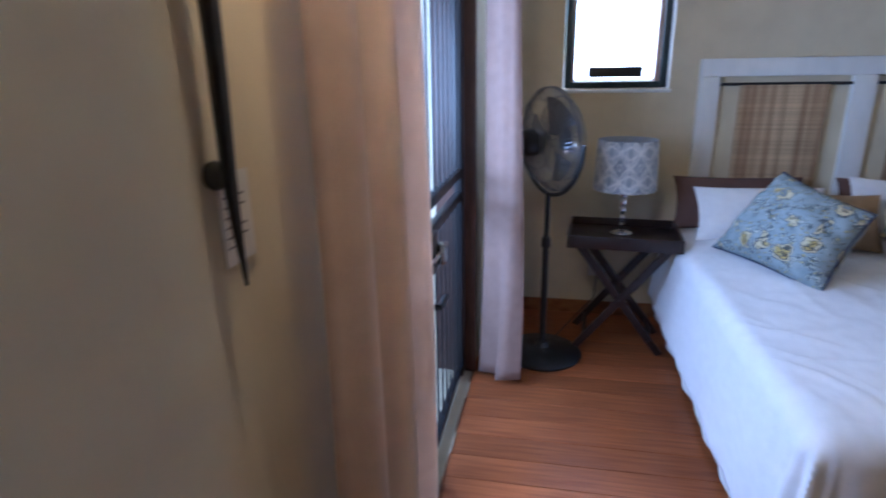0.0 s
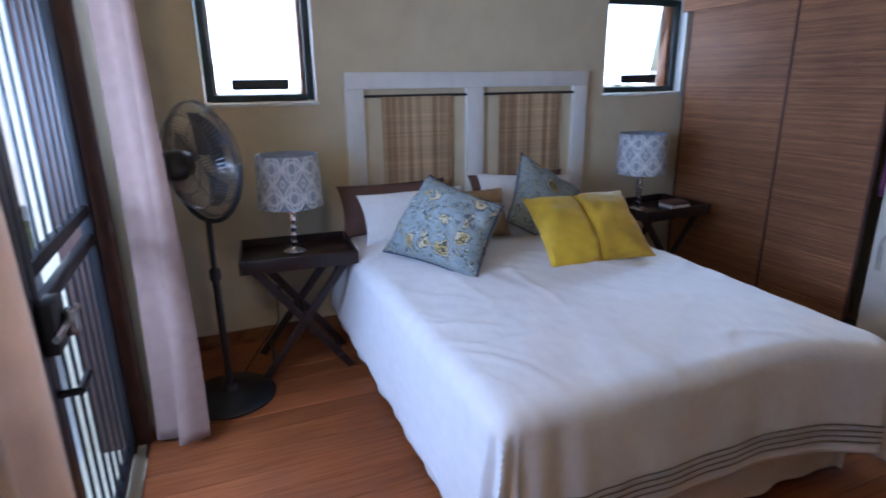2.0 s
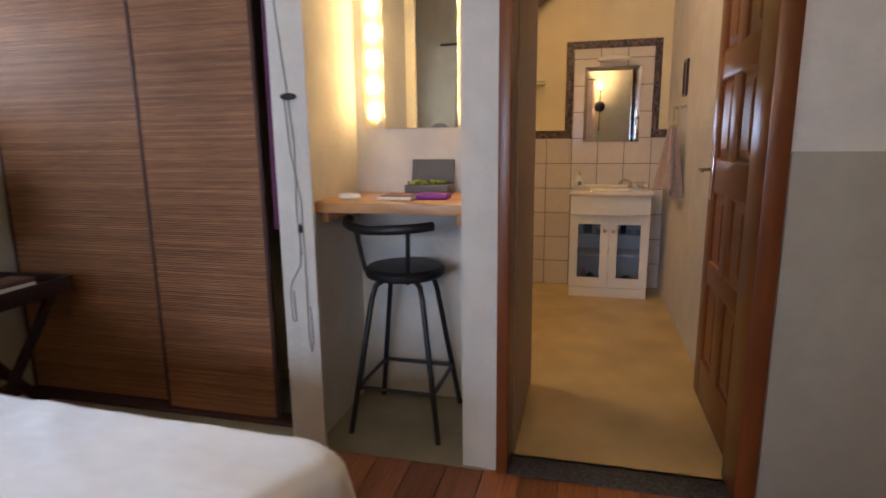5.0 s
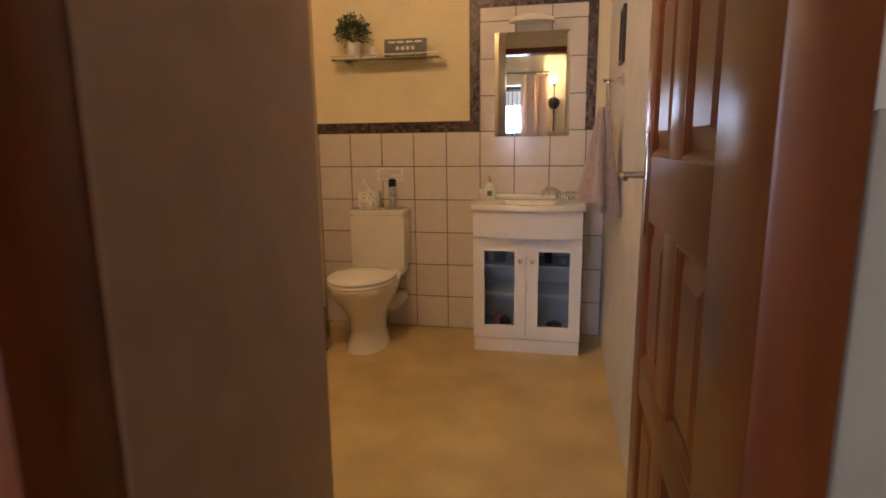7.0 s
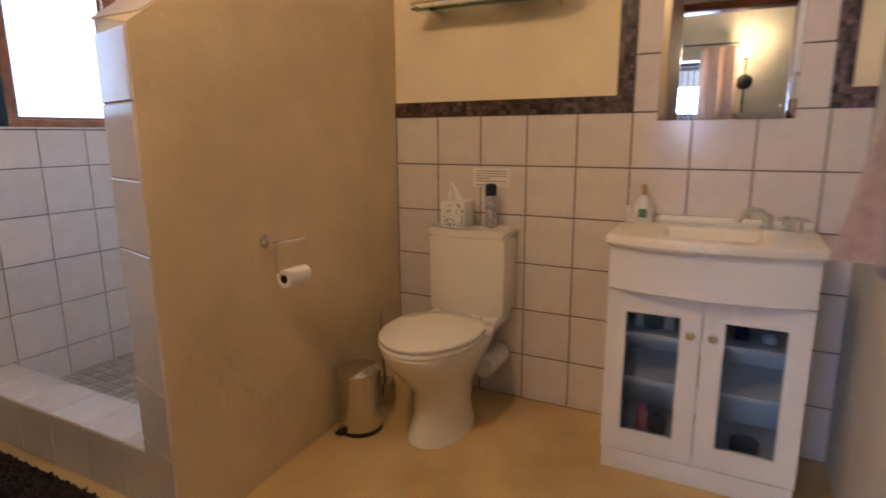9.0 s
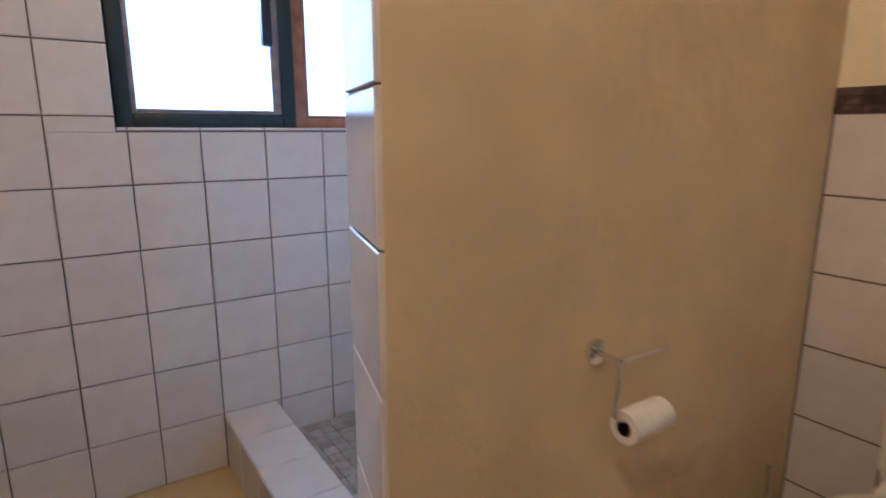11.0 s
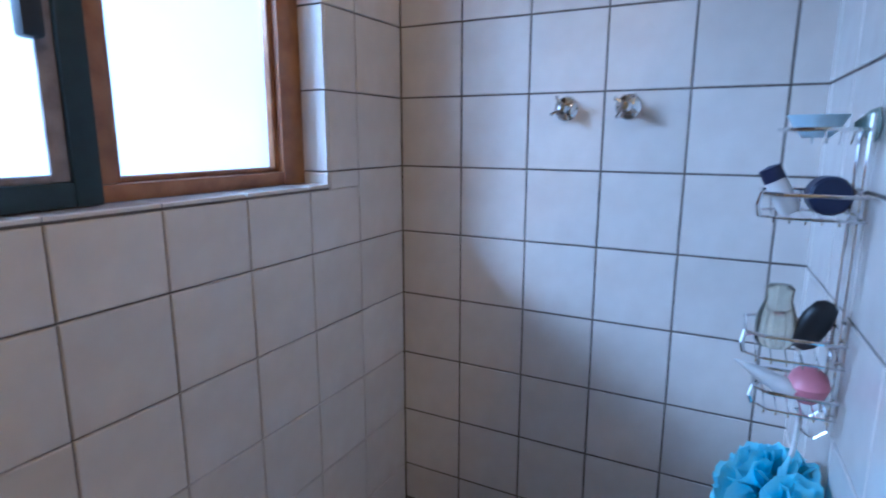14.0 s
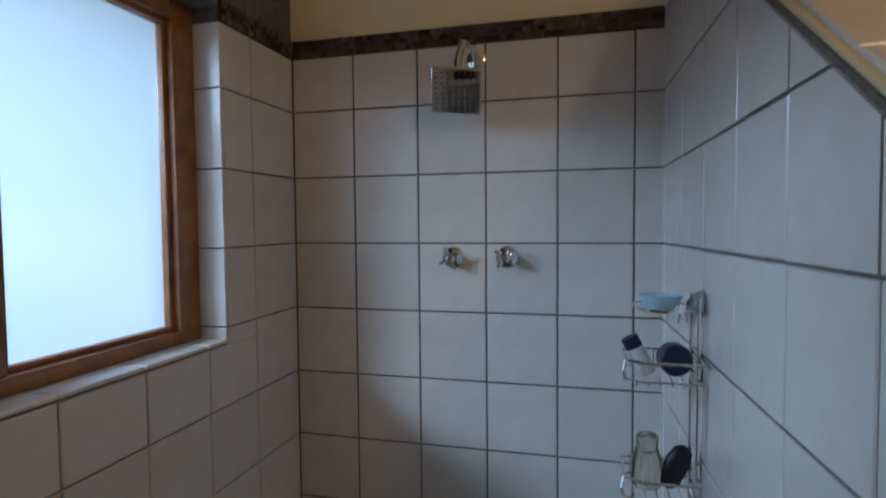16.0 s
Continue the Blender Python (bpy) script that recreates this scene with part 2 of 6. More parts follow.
def floral():
    """Blue-grey cotton with scattered ochre rosettes, dark rings and sprigs."""
    m = mat("floral_cotton", (0.27, 0.315, 0.33), (0.20, 0.24, 0.255), 0.9, 30, bump=0.15, bump_scale=240, big=0.06)
    nt = m.node_tree
    n, l = nt.nodes, nt.links
    b = n["Principled BSDF"]
    base = b.inputs["Base Color"].links[0].from_socket
    co = n.new("ShaderNodeTexCoord")
    for scale, stops in ((26.0, ((0.26, (0.10, 0.12, 0.13)), (0.34, (0.44, 0.46, 0.42)), (0.41, (0.08, 0.10, 0.11)))),
                         (9.0, ((0.10, (0.06, 0.045, 0.03)), (0.18, (0.42, 0.30, 0.09)), (0.23, (0.07, 0.07, 0.06)), (0.31, (0.50, 0.42, 0.27)), (0.35, (0.07, 0.08, 0.09)))),
                         (44.0, ((0.19, (0.40, 0.34, 0.14)), (0.27, (0.07, 0.08, 0.08))))):
        v = n.new("ShaderNodeTexVoronoi")
        v.inputs["Scale"].default_value = scale
        v.inputs["Randomness"].default_value = 0.8
        warp, add = n.new("ShaderNodeTexNoise"), n.new("ShaderNodeMixRGB")
        warp.inputs["Scale"].default_value, add.blend_type, add.inputs[0].default_value = 2.2 * scale, "ADD", 0.9 / scale
        l.new(co.outputs["Object"], warp.inputs[0]), l.new(co.outputs["Object"], add.inputs[1]), l.new(warp.outputs["Color"], add.inputs[2])
        l.new(add.outputs[0], v.inputs["Vector"])
        for k, (edge, colour) in enumerate(reversed(stops)):
            lt = n.new("ShaderNodeMath")
            lt.operation = "LESS_THAN"
            lt.inputs[1].default_value = edge
            l.new(v.outputs["Distance"], lt.inputs[0])
            mix = n.new("ShaderNodeMix")
            mix.data_type = "RGBA"
            mix.inputs[7].default_value = (*colour, 1)
            l.new(lt.outputs[0], mix.inputs[0]), l.new(base, mix.inputs[6])
            base = mix.outputs[2]
    l.new(base, b.inputs["Base Color"])
    return m



def translucent(m, share):
    """Thin cloth that lets part of the light through."""
    n, l = m.node_tree.nodes, m.node_tree.links
    b, out = n["Principled BSDF"], n["Material Output"]
    t, mix = n.new("ShaderNodeBsdfTranslucent"), n.new("ShaderNodeMixShader")
    if b.inputs["Base Color"].links:
        l.new(b.inputs["Base Color"].links[0].from_socket, t.inputs[0])
    mix.inputs[0].default_value = share
    l.new(b.outputs[0], mix.inputs[1]), l.new(t.outputs[0], mix.inputs[2]), l.new(mix.outputs[0], out.inputs[0])


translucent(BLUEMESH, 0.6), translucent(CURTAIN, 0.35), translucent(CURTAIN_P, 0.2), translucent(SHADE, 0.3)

FLORAL = floral()
DUVET = mat("creased_white_cotton", (0.74, 0.73, 0.75), (0.70, 0.69, 0.71), 0.9, 30, (1.0, 0.5, 1.0), bump=0.6, bump_scale=9, big=0.03, sheen=0.2)
translucent(FROST, 0.52)


# ---- builders ----
def bm_new():
    return bmesh.new()


def box(bm, x0, x1, y0, y1, z0, z1, bev=0.0, seg=2):
    r = bmesh.ops.create_cube(bm, size=1.0)
    vs = r["verts"]
    for v in vs:
        v.co = Vector((x0 + (v.co.x + 0.5) * (x1 - x0), y0 + (v.co.y + 0.5) * (y1 - y0), z0 + (v.co.z + 0.5) * (z1 - z0)))
    if bev:
        es = list({e for v in vs for e in v.link_edges})
        bmesh.ops.bevel(bm, geom=es, offset=bev, segments=seg, affect="EDGES", profile=0.5)
    return bm


def tube(bm, pts, r, seg=8, closed=False):
    """A round bar along points; r is one radius or one for each point."""
    pts = [Vector(p) for p in pts]
    n = len(pts)
    rs = r if isinstance(r, (list, tuple)) else [r] * n
    rings, up = [], None
    for i, p in enumerate(pts):
        a = pts[i - 1] if (i or closed) else p
        c = pts[(i + 1) % n] if (i < n - 1 or closed) else p
        d = (c - a).normalized()
        if up is None:
            up = d.orthogonal().normalized()
        up = (up - d * up.dot(d)).normalized()
        side = d.cross(up)
        rings.append([bm.verts.new(p + rs[i] * (math.cos(2 * math.pi * k / seg) * up + math.sin(2 * math.pi * k / seg) * side)) for k in range(seg)])
    for i in range(n if closed else n - 1):
        A, B = rings[i], rings[(i + 1) % n]
        for k in range(seg):
            bm.faces.new((A[k], A[(k + 1) % seg], B[(k + 1) % seg], B[k]))
    if not closed:
        bm.faces.new(list(reversed(rings[0]))), bm.faces.new(rings[-1])
    return bm


def lathe(bm, profile, c=(0, 0, 0), seg=28, sx=1.0, sy=1.0, m=None):
    """A turned shape: (radius, height) rows about the upright axis at c, or in the frame m."""
    rings = []
    for r, z in profile:
        ring = []
        for k in range(seg):
            a = 2 * math.pi * k / seg
            p = Vector((c[0] + sx * r * math.cos(a), c[1] + sy * r * math.sin(a), c[2] + z))
            ring.append(bm.verts.new(m @ p if m else p))
        rings.append(ring)
    for A, B in zip(rings, rings[1:]):
        for k in range(seg):
            bm.faces.new((A[k], A[(k + 1) % seg], B[(k + 1) % seg], B[k]))
    bm.faces.new(list(reversed(rings[0]))), bm.faces.new(rings[-1])
    return bm


def sheet(bm, f, nu, nv):
    """A grid surface from f(u, v), u and v from 0 to 1."""
    g = [[bm.verts.new(f(i / nu, j / nv)) for j in range(nv + 1)] for i in range(nu + 1)]
    for i in range(nu):
        for j in range(nv):
            bm.faces.new((g[i][j], g[i + 1][j], g[i + 1][j + 1], g[i][j + 1]))
    return bm


def base_of(ob):
    while ob.parent:
        ob = ob.parent
    return ob


def part(name, bm, material, parent=None, label="", smooth=True, local=False):
    """One mesh object from a bmesh in world places, under a thing or a part; local: the bmesh is in the thing's own frame."""
    if parent and not local:
        bmesh.ops.translate(bm, vec=-base_of(parent).location, verts=bm.verts)
    bmesh.ops.recalc_face_normals(bm, faces=bm.faces)
    me = bpy.data.meshes.new(name)
    bm.to_mesh(me)
    bm.free()
    me.materials.append(material)
    if smooth:
        for p in me.polygons:
            p.use_smooth = True
        me.set_sharp_from_angle(angle=radians(38))
    ob = new(name, me)
    if parent:
        ob.parent = parent
    if label:
        ob["label"] = label
    return ob


def thing(name, at, label, category, group=""):
    ob = new(name)
    ob.location = at
    ob.empty_display_size = 0.1
    return tagged(ob, label, category, group)


def solid(name, bm, material, label, category="", kind="", group="", smooth=True):
    return tagged(part(name, bm, material, smooth=smooth), label, category, group, kind)


def wall_with_holes(bm, axis, a0, a1, t0, t1, z0, z1, holes=()):
    """A wall along axis 'x' or 'y' from a0 to a1, between t0 and t1 in thickness, with openings (a0, a1, z0, z1)."""
    cuts = sorted({a0, a1, *[h[0] for h in holes], *[h[1] for h in holes]})
    for c0, c1 in zip(cuts, cuts[1:]):
        spans, z = [], z0
        for h in sorted([h for h in holes if h[0] <= c0 and h[1] >= c1], key=lambda h: h[2]):
            spans.append((z, h[2]))
            z = h[3]
        spans.append((z, z1))
        for s0, s1 in spans:
            if s1 - s0 > 1e-4:
                box(bm, *((c0, c1, t0, t1) if axis == "x" else (t0, t1, c0, c1)), s0, s1)
    bmesh.ops.remove_doubles(bm, verts=bm.verts, dist=0.0005)
    return bm


TILE_CACHE = {}


def tile_mesh(w, h, d=0.008, bev=0.0022, material=None):
    """A glazed tile lying in its own x-z plane, its face towards -y, with softened edges."""
    key = (round(w, 4), round(h, 4), d, material.name)
    if key not in TILE_CACHE:
        bm = bmesh.new()
        o = [(-w / 2, -h / 2), (w / 2, -h / 2), (w / 2, h / 2), (-w / 2, h / 2)]
        back = [bm.verts.new((x, 0, z)) for x, z in o]
        mid = [bm.verts.new((x, -d + bev, z)) for x, z in o]
        face = [bm.verts.new((x - math.copysign(bev, x), -d, z - math.copysign(bev, z))) for x, z in o]
        for A, B in ((back, mid), (mid, face)):
            for k in range(4):
                bm.faces.new((A[k], A[(k + 1) % 4], B[(k + 1) % 4], B[k]))
        bm.faces.new(face)
        bmesh.ops.recalc_face_normals(bm, faces=bm.faces)
        me = bpy.data.meshes.new("tile")
        bm.to_mesh(me)
        bm.free()
        me.materials.append(material)
        TILE_CACHE[key] = me
    return TILE_CACHE[key]


def tile_wall(parent, m, us, zs, skip=(), material=TILE, gap=0.0038, top=None):
    """Tiles between the joint lines us (along the wall) and zs (up), in the wall's frame m, leaving out the rectangles of skip."""
    for u0, u1 in zip(us, us[1:]):
        for z0, z1 in zip(zs, zs[1:]):
            pieces = [(u0, u1, z0, z1)]
            for s in skip:
                cut = []
                for a0, a1, b0, b1 in pieces:
                    if s[0] >= a1 or s[1] <= a0 or s[2] >= b1 or s[3] <= b0:
                        cut.append((a0, a1, b0, b1))
                        continue
                    if b0 < s[2]:
                        cut.append((a0, a1, b0, s[2]))
                    if b1 > s[3]:
                        cut.append((a0, a1, s[3], b1))
                    c0, c1 = max(b0, s[2]), min(b1, s[3])
                    c0, c1 = c0 - gap * (b0 < s[2]), c1 + gap * (b1 > s[3])
                    if a0 < s[0]:
                        cut.append((a0, s[0], c0, c1))
                    if a1 > s[1]:
                        cut.append((s[1], a1, c0, c1))
                pieces = cut
            for a0, a1, b0, b1 in pieces:
                if top and b1 > min(top(a0), top(a1)):
                    poly = [(a0 + gap / 2, b0 + gap / 2), (a1 - gap / 2, b0 + gap / 2), (a1 - gap / 2, b1 - gap / 2), (a0 + gap / 2, b1 - gap / 2)]
                    kept = []
                    for (ua, za), (ub, zb) in zip(poly, poly[1:] + poly[:1]):
                        fa, fb = top(ua) - za, top(ub) - zb
                        if fa > 0:
                            kept.append((ua, za))
                        if fa * fb < 0:
                            q = fa / (fa - fb)
                            kept.append((ua + q * (ub - ua), za + q * (zb - za)))
                    if len(kept) > 2:
                        bm = bmesh.new()
                        A = [bm.verts.new((u, 0, z)) for u, z in kept]
                        B = [bm.verts.new((u, -0.008, z)) for u, z in kept]
                        bm.faces.new(B), bm.faces.new(list(reversed(A)))
                        for k in range(len(A)):
                            bm.faces.new((A[k], A[(k + 1) % len(A)], B[(k + 1) % len(A)], B[k]))
                        bmesh.ops.recalc_face_normals(bm, faces=bm.faces)
                        me = bpy.data.meshes.new("tile")
                        bm.to_mesh(me), bm.free()
                        me.materials.append(material)
                        ob = new("tile", me)
                        ob.parent, ob.matrix_local = parent, m
                    continue
                w, h = a1 - a0 - gap, b1 - b0 - gap
                if w < 0.012 or h < 0.012:
                    continue
                ob = new("tile", tile_mesh(w, h, material=material))
                ob.parent = parent
                ob.matrix_local = m @ Matrix.Translation(((a0 + a1) / 2, 0, (b0 + b1) / 2)) @ pose(0, 0, 0, random.uniform(-0.12, 0.12), 0, random.uniform(-0.12, 0.12))


# ---- the large structure ----
P = 0.203                       # tile pitch
XG, XD, YB = -6.27, -2.87, 2.36   # gate wall, door wall, bed wall (room sides)
YR, YS, XL = -0.924, 2.105, -2.05  # bathroom: far side wall, shower window wall, back of the wardrobe
YBACK = -3.3                    # wall behind the walk
ZC = 3.1

solid("floor_bedroom_base", box(bm_new(), XG - 0.25, XD, YBACK, YB, -0.15, -0.02), NICHE_FLOOR, "dark subfloor under the bedroom planks", kind="structure")
solid("floor_bathroom", box(bm_new(), XD, 0.2, -1.1, 2.36, -0.15, 0.0), SCREED, "polished ochre screed bathroom floor", kind="structure")
solid("floor_niche", box(bm_new(), XD - 0.01, -2.3, 0.0, 2.36, -0.1, 0.004), NICHE_FLOOR, "worn grey-brown screed in the niche and wardrobe", kind="structure")

WIN_A, WIN_B = (-5.875, -5.30, 1.365, 1.99), (-3.375, -2.70, 1.37, 1.99)
bm = wall_with_holes(bm_new(), "x", XG - 0.25, XL, YB, YB + 0.22, -0.15, ZC, (WIN_A, WIN_B))
wall_bed = solid("wall_bed", bm, PLASTER, "cream plastered wall behind the bed", kind="structure", smooth=False)
GATE = (-0.10, 1.52, 0.0, 2.08)
bm = wall_with_holes(bm_new(), "y", YBACK, YB, XG - 0.25, XG, -0.15, ZC, (GATE,))
solid("wall_gate", bm, PLASTER, "cream plastered wall with the gate opening", kind="structure", smooth=False)
solid("wall_back", wall_with_holes(bm_new(), "x", XG - 0.25, XD + 0.2, YBACK - 0.2, YBACK, -0.15, ZC), PLASTER, "cream plastered back wall of the bedroom", kind="structure", smooth=False)
DOOR = (-0.875, -0.035, 0.0, 2.09)
bm = wall_with_holes(bm_new(), "y", YBACK, 0.094, XD, XD + 0.13, -0.15, ZC, (DOOR,))
solid("wall_door", bm, PLASTER_W, "white plastered wall round the bathroom door", kind="structure", smooth=False)
# lower wall up to 1.172, darker than the plaster above and slightly proud
solid("wall_dado", box(bm_new(), XD - 0.012, XD, YBACK, -0.91, 0.0, 1.172, 0.004), DADO, "taupe lower wall with a thin ledge", kind="structure")
solid("wall_passage", box(bm_new(), XD + 0.13, XL, -0.085, 0.094, -0.15, ZC), PASSAGE, "brown painted passage wall", kind="structure", smooth=False)
solid("wall_niche_back", box(bm_new(), -2.32, -2.22, 0.094, 0.72, 0, ZC), PLASTER_W, "white plastered back of the vanity niche", kind="structure", smooth=False)
solid("pillar", box(bm_new(), XD, -2.22, 0.70, 0.80, 0, ZC, 0.006), PLASTER_W, "white plastered pillar between niche and wardrobe", kind="structure")
solid("wall_wardrobe_back", box(bm_new(), XL - 0.12, XL, 0.094, 2.36, -0.1, ZC), PLASTER_P, "ochre plastered wall behind the wardrobe", kind="structure", smooth=False)
solid("wall_wardrobe_top", box(bm_new(), -2.72, -2.62, 0.80, 2.36, 2.01, ZC), PLASTER_W, "white wall above the wardrobe", kind="structure", smooth=False)
solid("wall_bathroom_side", box(bm_new(), XD + 0.13, 0.2, YR - 0.15, YR, -0.15, ZC), PLASTER_W, "pale plastered bathroom side wall", kind="structure", smooth=False)
wall_end = solid("wall_end", box(bm_new(), 0.008, 0.2, YR - 0.15, 2.36, -0.15, ZC), PLASTER_Y, "yellow plastered end wall above the tiles", kind="structure", smooth=False)
SWIN = (-1.472, -0.350, 1.178, 2.03)
bm = wall_with_holes(bm_new(), "x", XL, 0.008, YS, YS + 0.23, -0.15, ZC, (SWIN,))
wall_shower = solid("wall_shower_window", bm, GROUT, "tiled outside wall of the shower", kind="structure", smooth=False)
solid("ceiling_bedroom", box(bm_new(), XG - 0.25, XD + 0.1, YBACK, YB + 0.2, ZC, ZC + 0.1), CEIL, "pale painted bedroom ceiling", kind="structure", smooth=False)
solid("ceiling_bathroom", box(bm_new(), XD + 0.1, 0.2, -1.1, 2.36, ZC, ZC + 0.1), CEIL, "pale painted bathroom ceiling", kind="structure", smooth=False)
bm = tube(bm_new(), [(-0.07, 0.30, 2.13), (-0.07, -0.88, 3.03)], 0.085, 4)
solid("roof_rafter", bm, RAFTER, "brown timber brace under the bathroom roof", "rafter", "structure")

# the shower's dividing wall with its sloping top
FOOT = [(-1.303, 0.745), (-1.250, 0.945), (0.008, 1.003), (0.008, 0.823)]


def top_of(x):
    return 1.41 + 0.70 * (x + 1.303)


bm = bm_new()
low = [bm.verts.new((x, y, -0.1)) for x, y in FOOT]
high = [bm.verts.new((x, y, top_of(x))) for x, y in FOOT]
bm.faces.new(list(reversed(low))), bm.faces.new(high)
for k in range(4):
    bm.faces.new((low[k], low[(k + 1) % 4], high[(k + 1) % 4], high[k]))
partition = solid("partition_wall", bm, PLASTER_P, "ochre plastered shower dividing wall with sloping top", kind="structure", smooth=False)

# grout beds behind the tiles
YCOL = [0.82, 0.609, 0.406, 0.203, 0.0, -P, -2 * P, -3 * P, -4 * P, YR]
bm = box(bm_new(), 0.0015, 0.006, YR, 0.83, 0.0, 6 * P)
box(bm, 0.0015, 0.006, -4 * P, -P, 6 * P, 1.905)
box(bm, 0.0015, 0.006, 1.0, YS, 0.0, 1.992)
solid("grout_end_wall", bm, GROUT, "grey grout between the end wall tiles", kind="structure", smooth=False)
ang = math.degrees(math.atan2(1.003 - 0.945, 1.258))
PM = Matrix.Translation((0.008, 1.003, 0)) @ pose(0, 0, 0, 0, 0, 180 + ang)
bm = bm_new()
u1 = 1.259
prof = [(0, 0.0), (u1, 0.0), (u1, top_of(-1.25) - 0.006), (0, top_of(0) - 0.006)]
vs = [[bm.verts.new(PM @ Vector((u, y, z))) for u, z in prof] for y in (-0.0005, -0.004)]
bm.faces.new(vs[0]), bm.faces.new(list(reversed(vs[1])))
for k in range(4):
    bm.faces.new((vs[0][k], vs[0][(k + 1) % 4], vs[1][(k + 1) % 4], vs[1][k]))
solid("grout_partition", bm, GROUT, "grey grout of the dividing wall tiles", kind="structure", smooth=False)


def border(name, rects, axis, at, seed):
    """A strip of small dark stone chips set in grout."""
    rng = random.Random(seed)
    bed, chips = bm_new(), bm_new()
    for a0, a1, z0, z1 in rects:
        def put(bm, p0, p1, q0, q1, d):
            if axis == "x":
                box(bm, at - d, at + 0.004, p0, p1, q0, q1)
            else:
                box(bm, p0, p1, at - d, at + 0.004, q0, q1)
        put(bed, a0, a1, z0, z1, 0.004)
        tall = (z1 - z0) > (a1 - a0)
        rows = max(1, round(((a1 - a0) if tall else (z1 - z0)) / 0.02))
        length, wide = ((z1 - z0), (a1 - a0)) if tall else ((a1 - a0), (z1 - z0))
        for r in range(rows):
            s = 0.0
            while s < length - 0.004:
                e = min(length, s + rng.uniform(0.012, 0.034))
                lo, hi = r * wide / rows + 0.0012, (r + 1) * wide / rows - 0.0012
                d = rng.uniform(0.006, 0.010)
                if e - s > 0.004:
                    if tall:
                        put(chips, a0 + lo, a0 + hi, z0 + s + 0.0012, z0 + e - 0.0012, d)
                    else:
                        put(chips, a0 + s + 0.0012, a0 + e - 0.0012, z0 + lo, z0 + hi, d)
                s = e
    base = solid(name, bed, BAMBOO_TAPE, "dark mosaic border strip set in grout", kind="structure", smooth=False)
    part("mosaic_chips", chips, MOSAIC, base, smooth=False)["kind"] = "stuff"


border("trim_end_wall", [(-0.142, 0.825, 6 * P, 6 * P + 0.062), (-0.200, -0.142, 6 * P, 1.905), (-0.858, -0.142, 1.905, 1.962),
                         (-0.858, -0.802, 6 * P, 1.905), (YR, -0.858, 6 * P, 6 * P + 0.062)], "x", 0.004, 3)
border("trim_shower_end", [(1.0, YS, 1.992, 2.045)], "x", 0.004, 5)
border("trim_shower_window", [(SWIN[1], 0.0, 1.992, 2.045)], "y", YS - 0.004, 7)

# floor of the shower, its kerb
solid("floor_shower", box(bm_new(), -1.12, 0.0, 0.96, YS, -0.05, 0.066), GROUT, "grout bed of the shower floor", kind="structure", smooth=False)
bm, rng = bm_new(), random.Random(4)
for i in range(22):
    for j in range(23):
        x, y = -1.06 + i * 0.048, 0.985 + j * 0.048
        if x + 0.045 < -0.004 and y + 0.045 < YS - 0.004:
            box(bm, x, x + 0.045, y, y + 0.045, 0.06, 0.0725 + rng.uniform(0, 0.0012))
tagged(solid("shower_mosaic", bm, FLOORMOSAIC, "small beige mosaic tiles of the shower floor", "mosaic", smooth=False), kind="stuff")
kerb = solid("shower_kerb", box(bm_new(), -1.232, -1.062, 0.93, YS, -0.05, 0.192), GROUT, "low tiled kerb of the shower", kind="structure", smooth=False)
tile_wall(kerb, pose(-1.232, 0, 0, 0, 0, -90), [-YS + P * k for k in range(6)] + [-0.92], [0.0, 0.198])
tile_wall(kerb, pose(-1.062, 0, 0, 0, 0, 90), [0.96] + [YS - P * k for k in range(5, -1, -1)], [0.07, 0.198])
tile_wall(kerb, pose(0, 0, 0.192, -90, 0, 0) @ pose(0, 0, 0), [-1.24, -1.054], [0.93] + [YS - P * k for k in range(5, -1, -1)])

# wall tiles
rows_z = [P * k for k in range(10)] + [1.992]
tile_wall(wall_end, pose(0.008, 0, 0, 0, 0, -90), [-y for y in YCOL], [P * k for k in range(7)])
tile_wall(wall_end, pose(0.008, 0, 0, 0, 0, -90), [P, 2 * P, 3 * P, 4 * P], [6 * P, 7 * P, 8 * P, 9 * P, 1.905])
tile_wall(wall_end, pose(0.008, 0, 0, 0, 0, -90), [-2.097] + [-1.894 + P * k for k in range(5)] + [-1.006], [0.073] + rows_z[1:])
vx = [-0.226 - P * k for k in range(8, -1, -1)] + [0.0]
tile_wall(wall_shower, pose(0, YS, 0), [XL] + vx, rows_z, [(SWIN[0], SWIN[1], SWIN[2] - 0.004, 3)])
tile_wall(partition, PM @ pose(0, 0, 0, 0, -0.6, 0), [0.0, 0.065] + [0.065 + P * k for k in range(1, 6)] + [1.259], [0.073] + [P * k for k in range(1, 12)], top=lambda u: top_of(-u) + 0.001 - 0.0105 * u, gap=0.0052)
tile_wall(partition, Matrix.Translation((-1.250, 0.945, 0)) @ pose(0, 0, 0, 0, 0, -104.84), [-0.004, 0.207], [0.0, 0.07] + [0.262 + 0.1932 * k for k in range(6)] + [1.405])
# sloping coping of the dividing wall
run = Vector((1.29, 0.060, 0.903)).normalized()
across = (Vector((0, 1, 0)) - run * run.y).normalized()
CM = Matrix.Translation((-1.297, 0.748, 1.413)) @ Matrix((run, across.cross(run), across)).transposed().to_4x4()
tile_wall(partition, CM, [0.045] + [P * k for k in range(1, 8)] + [1.57], [0.0, 0.187])
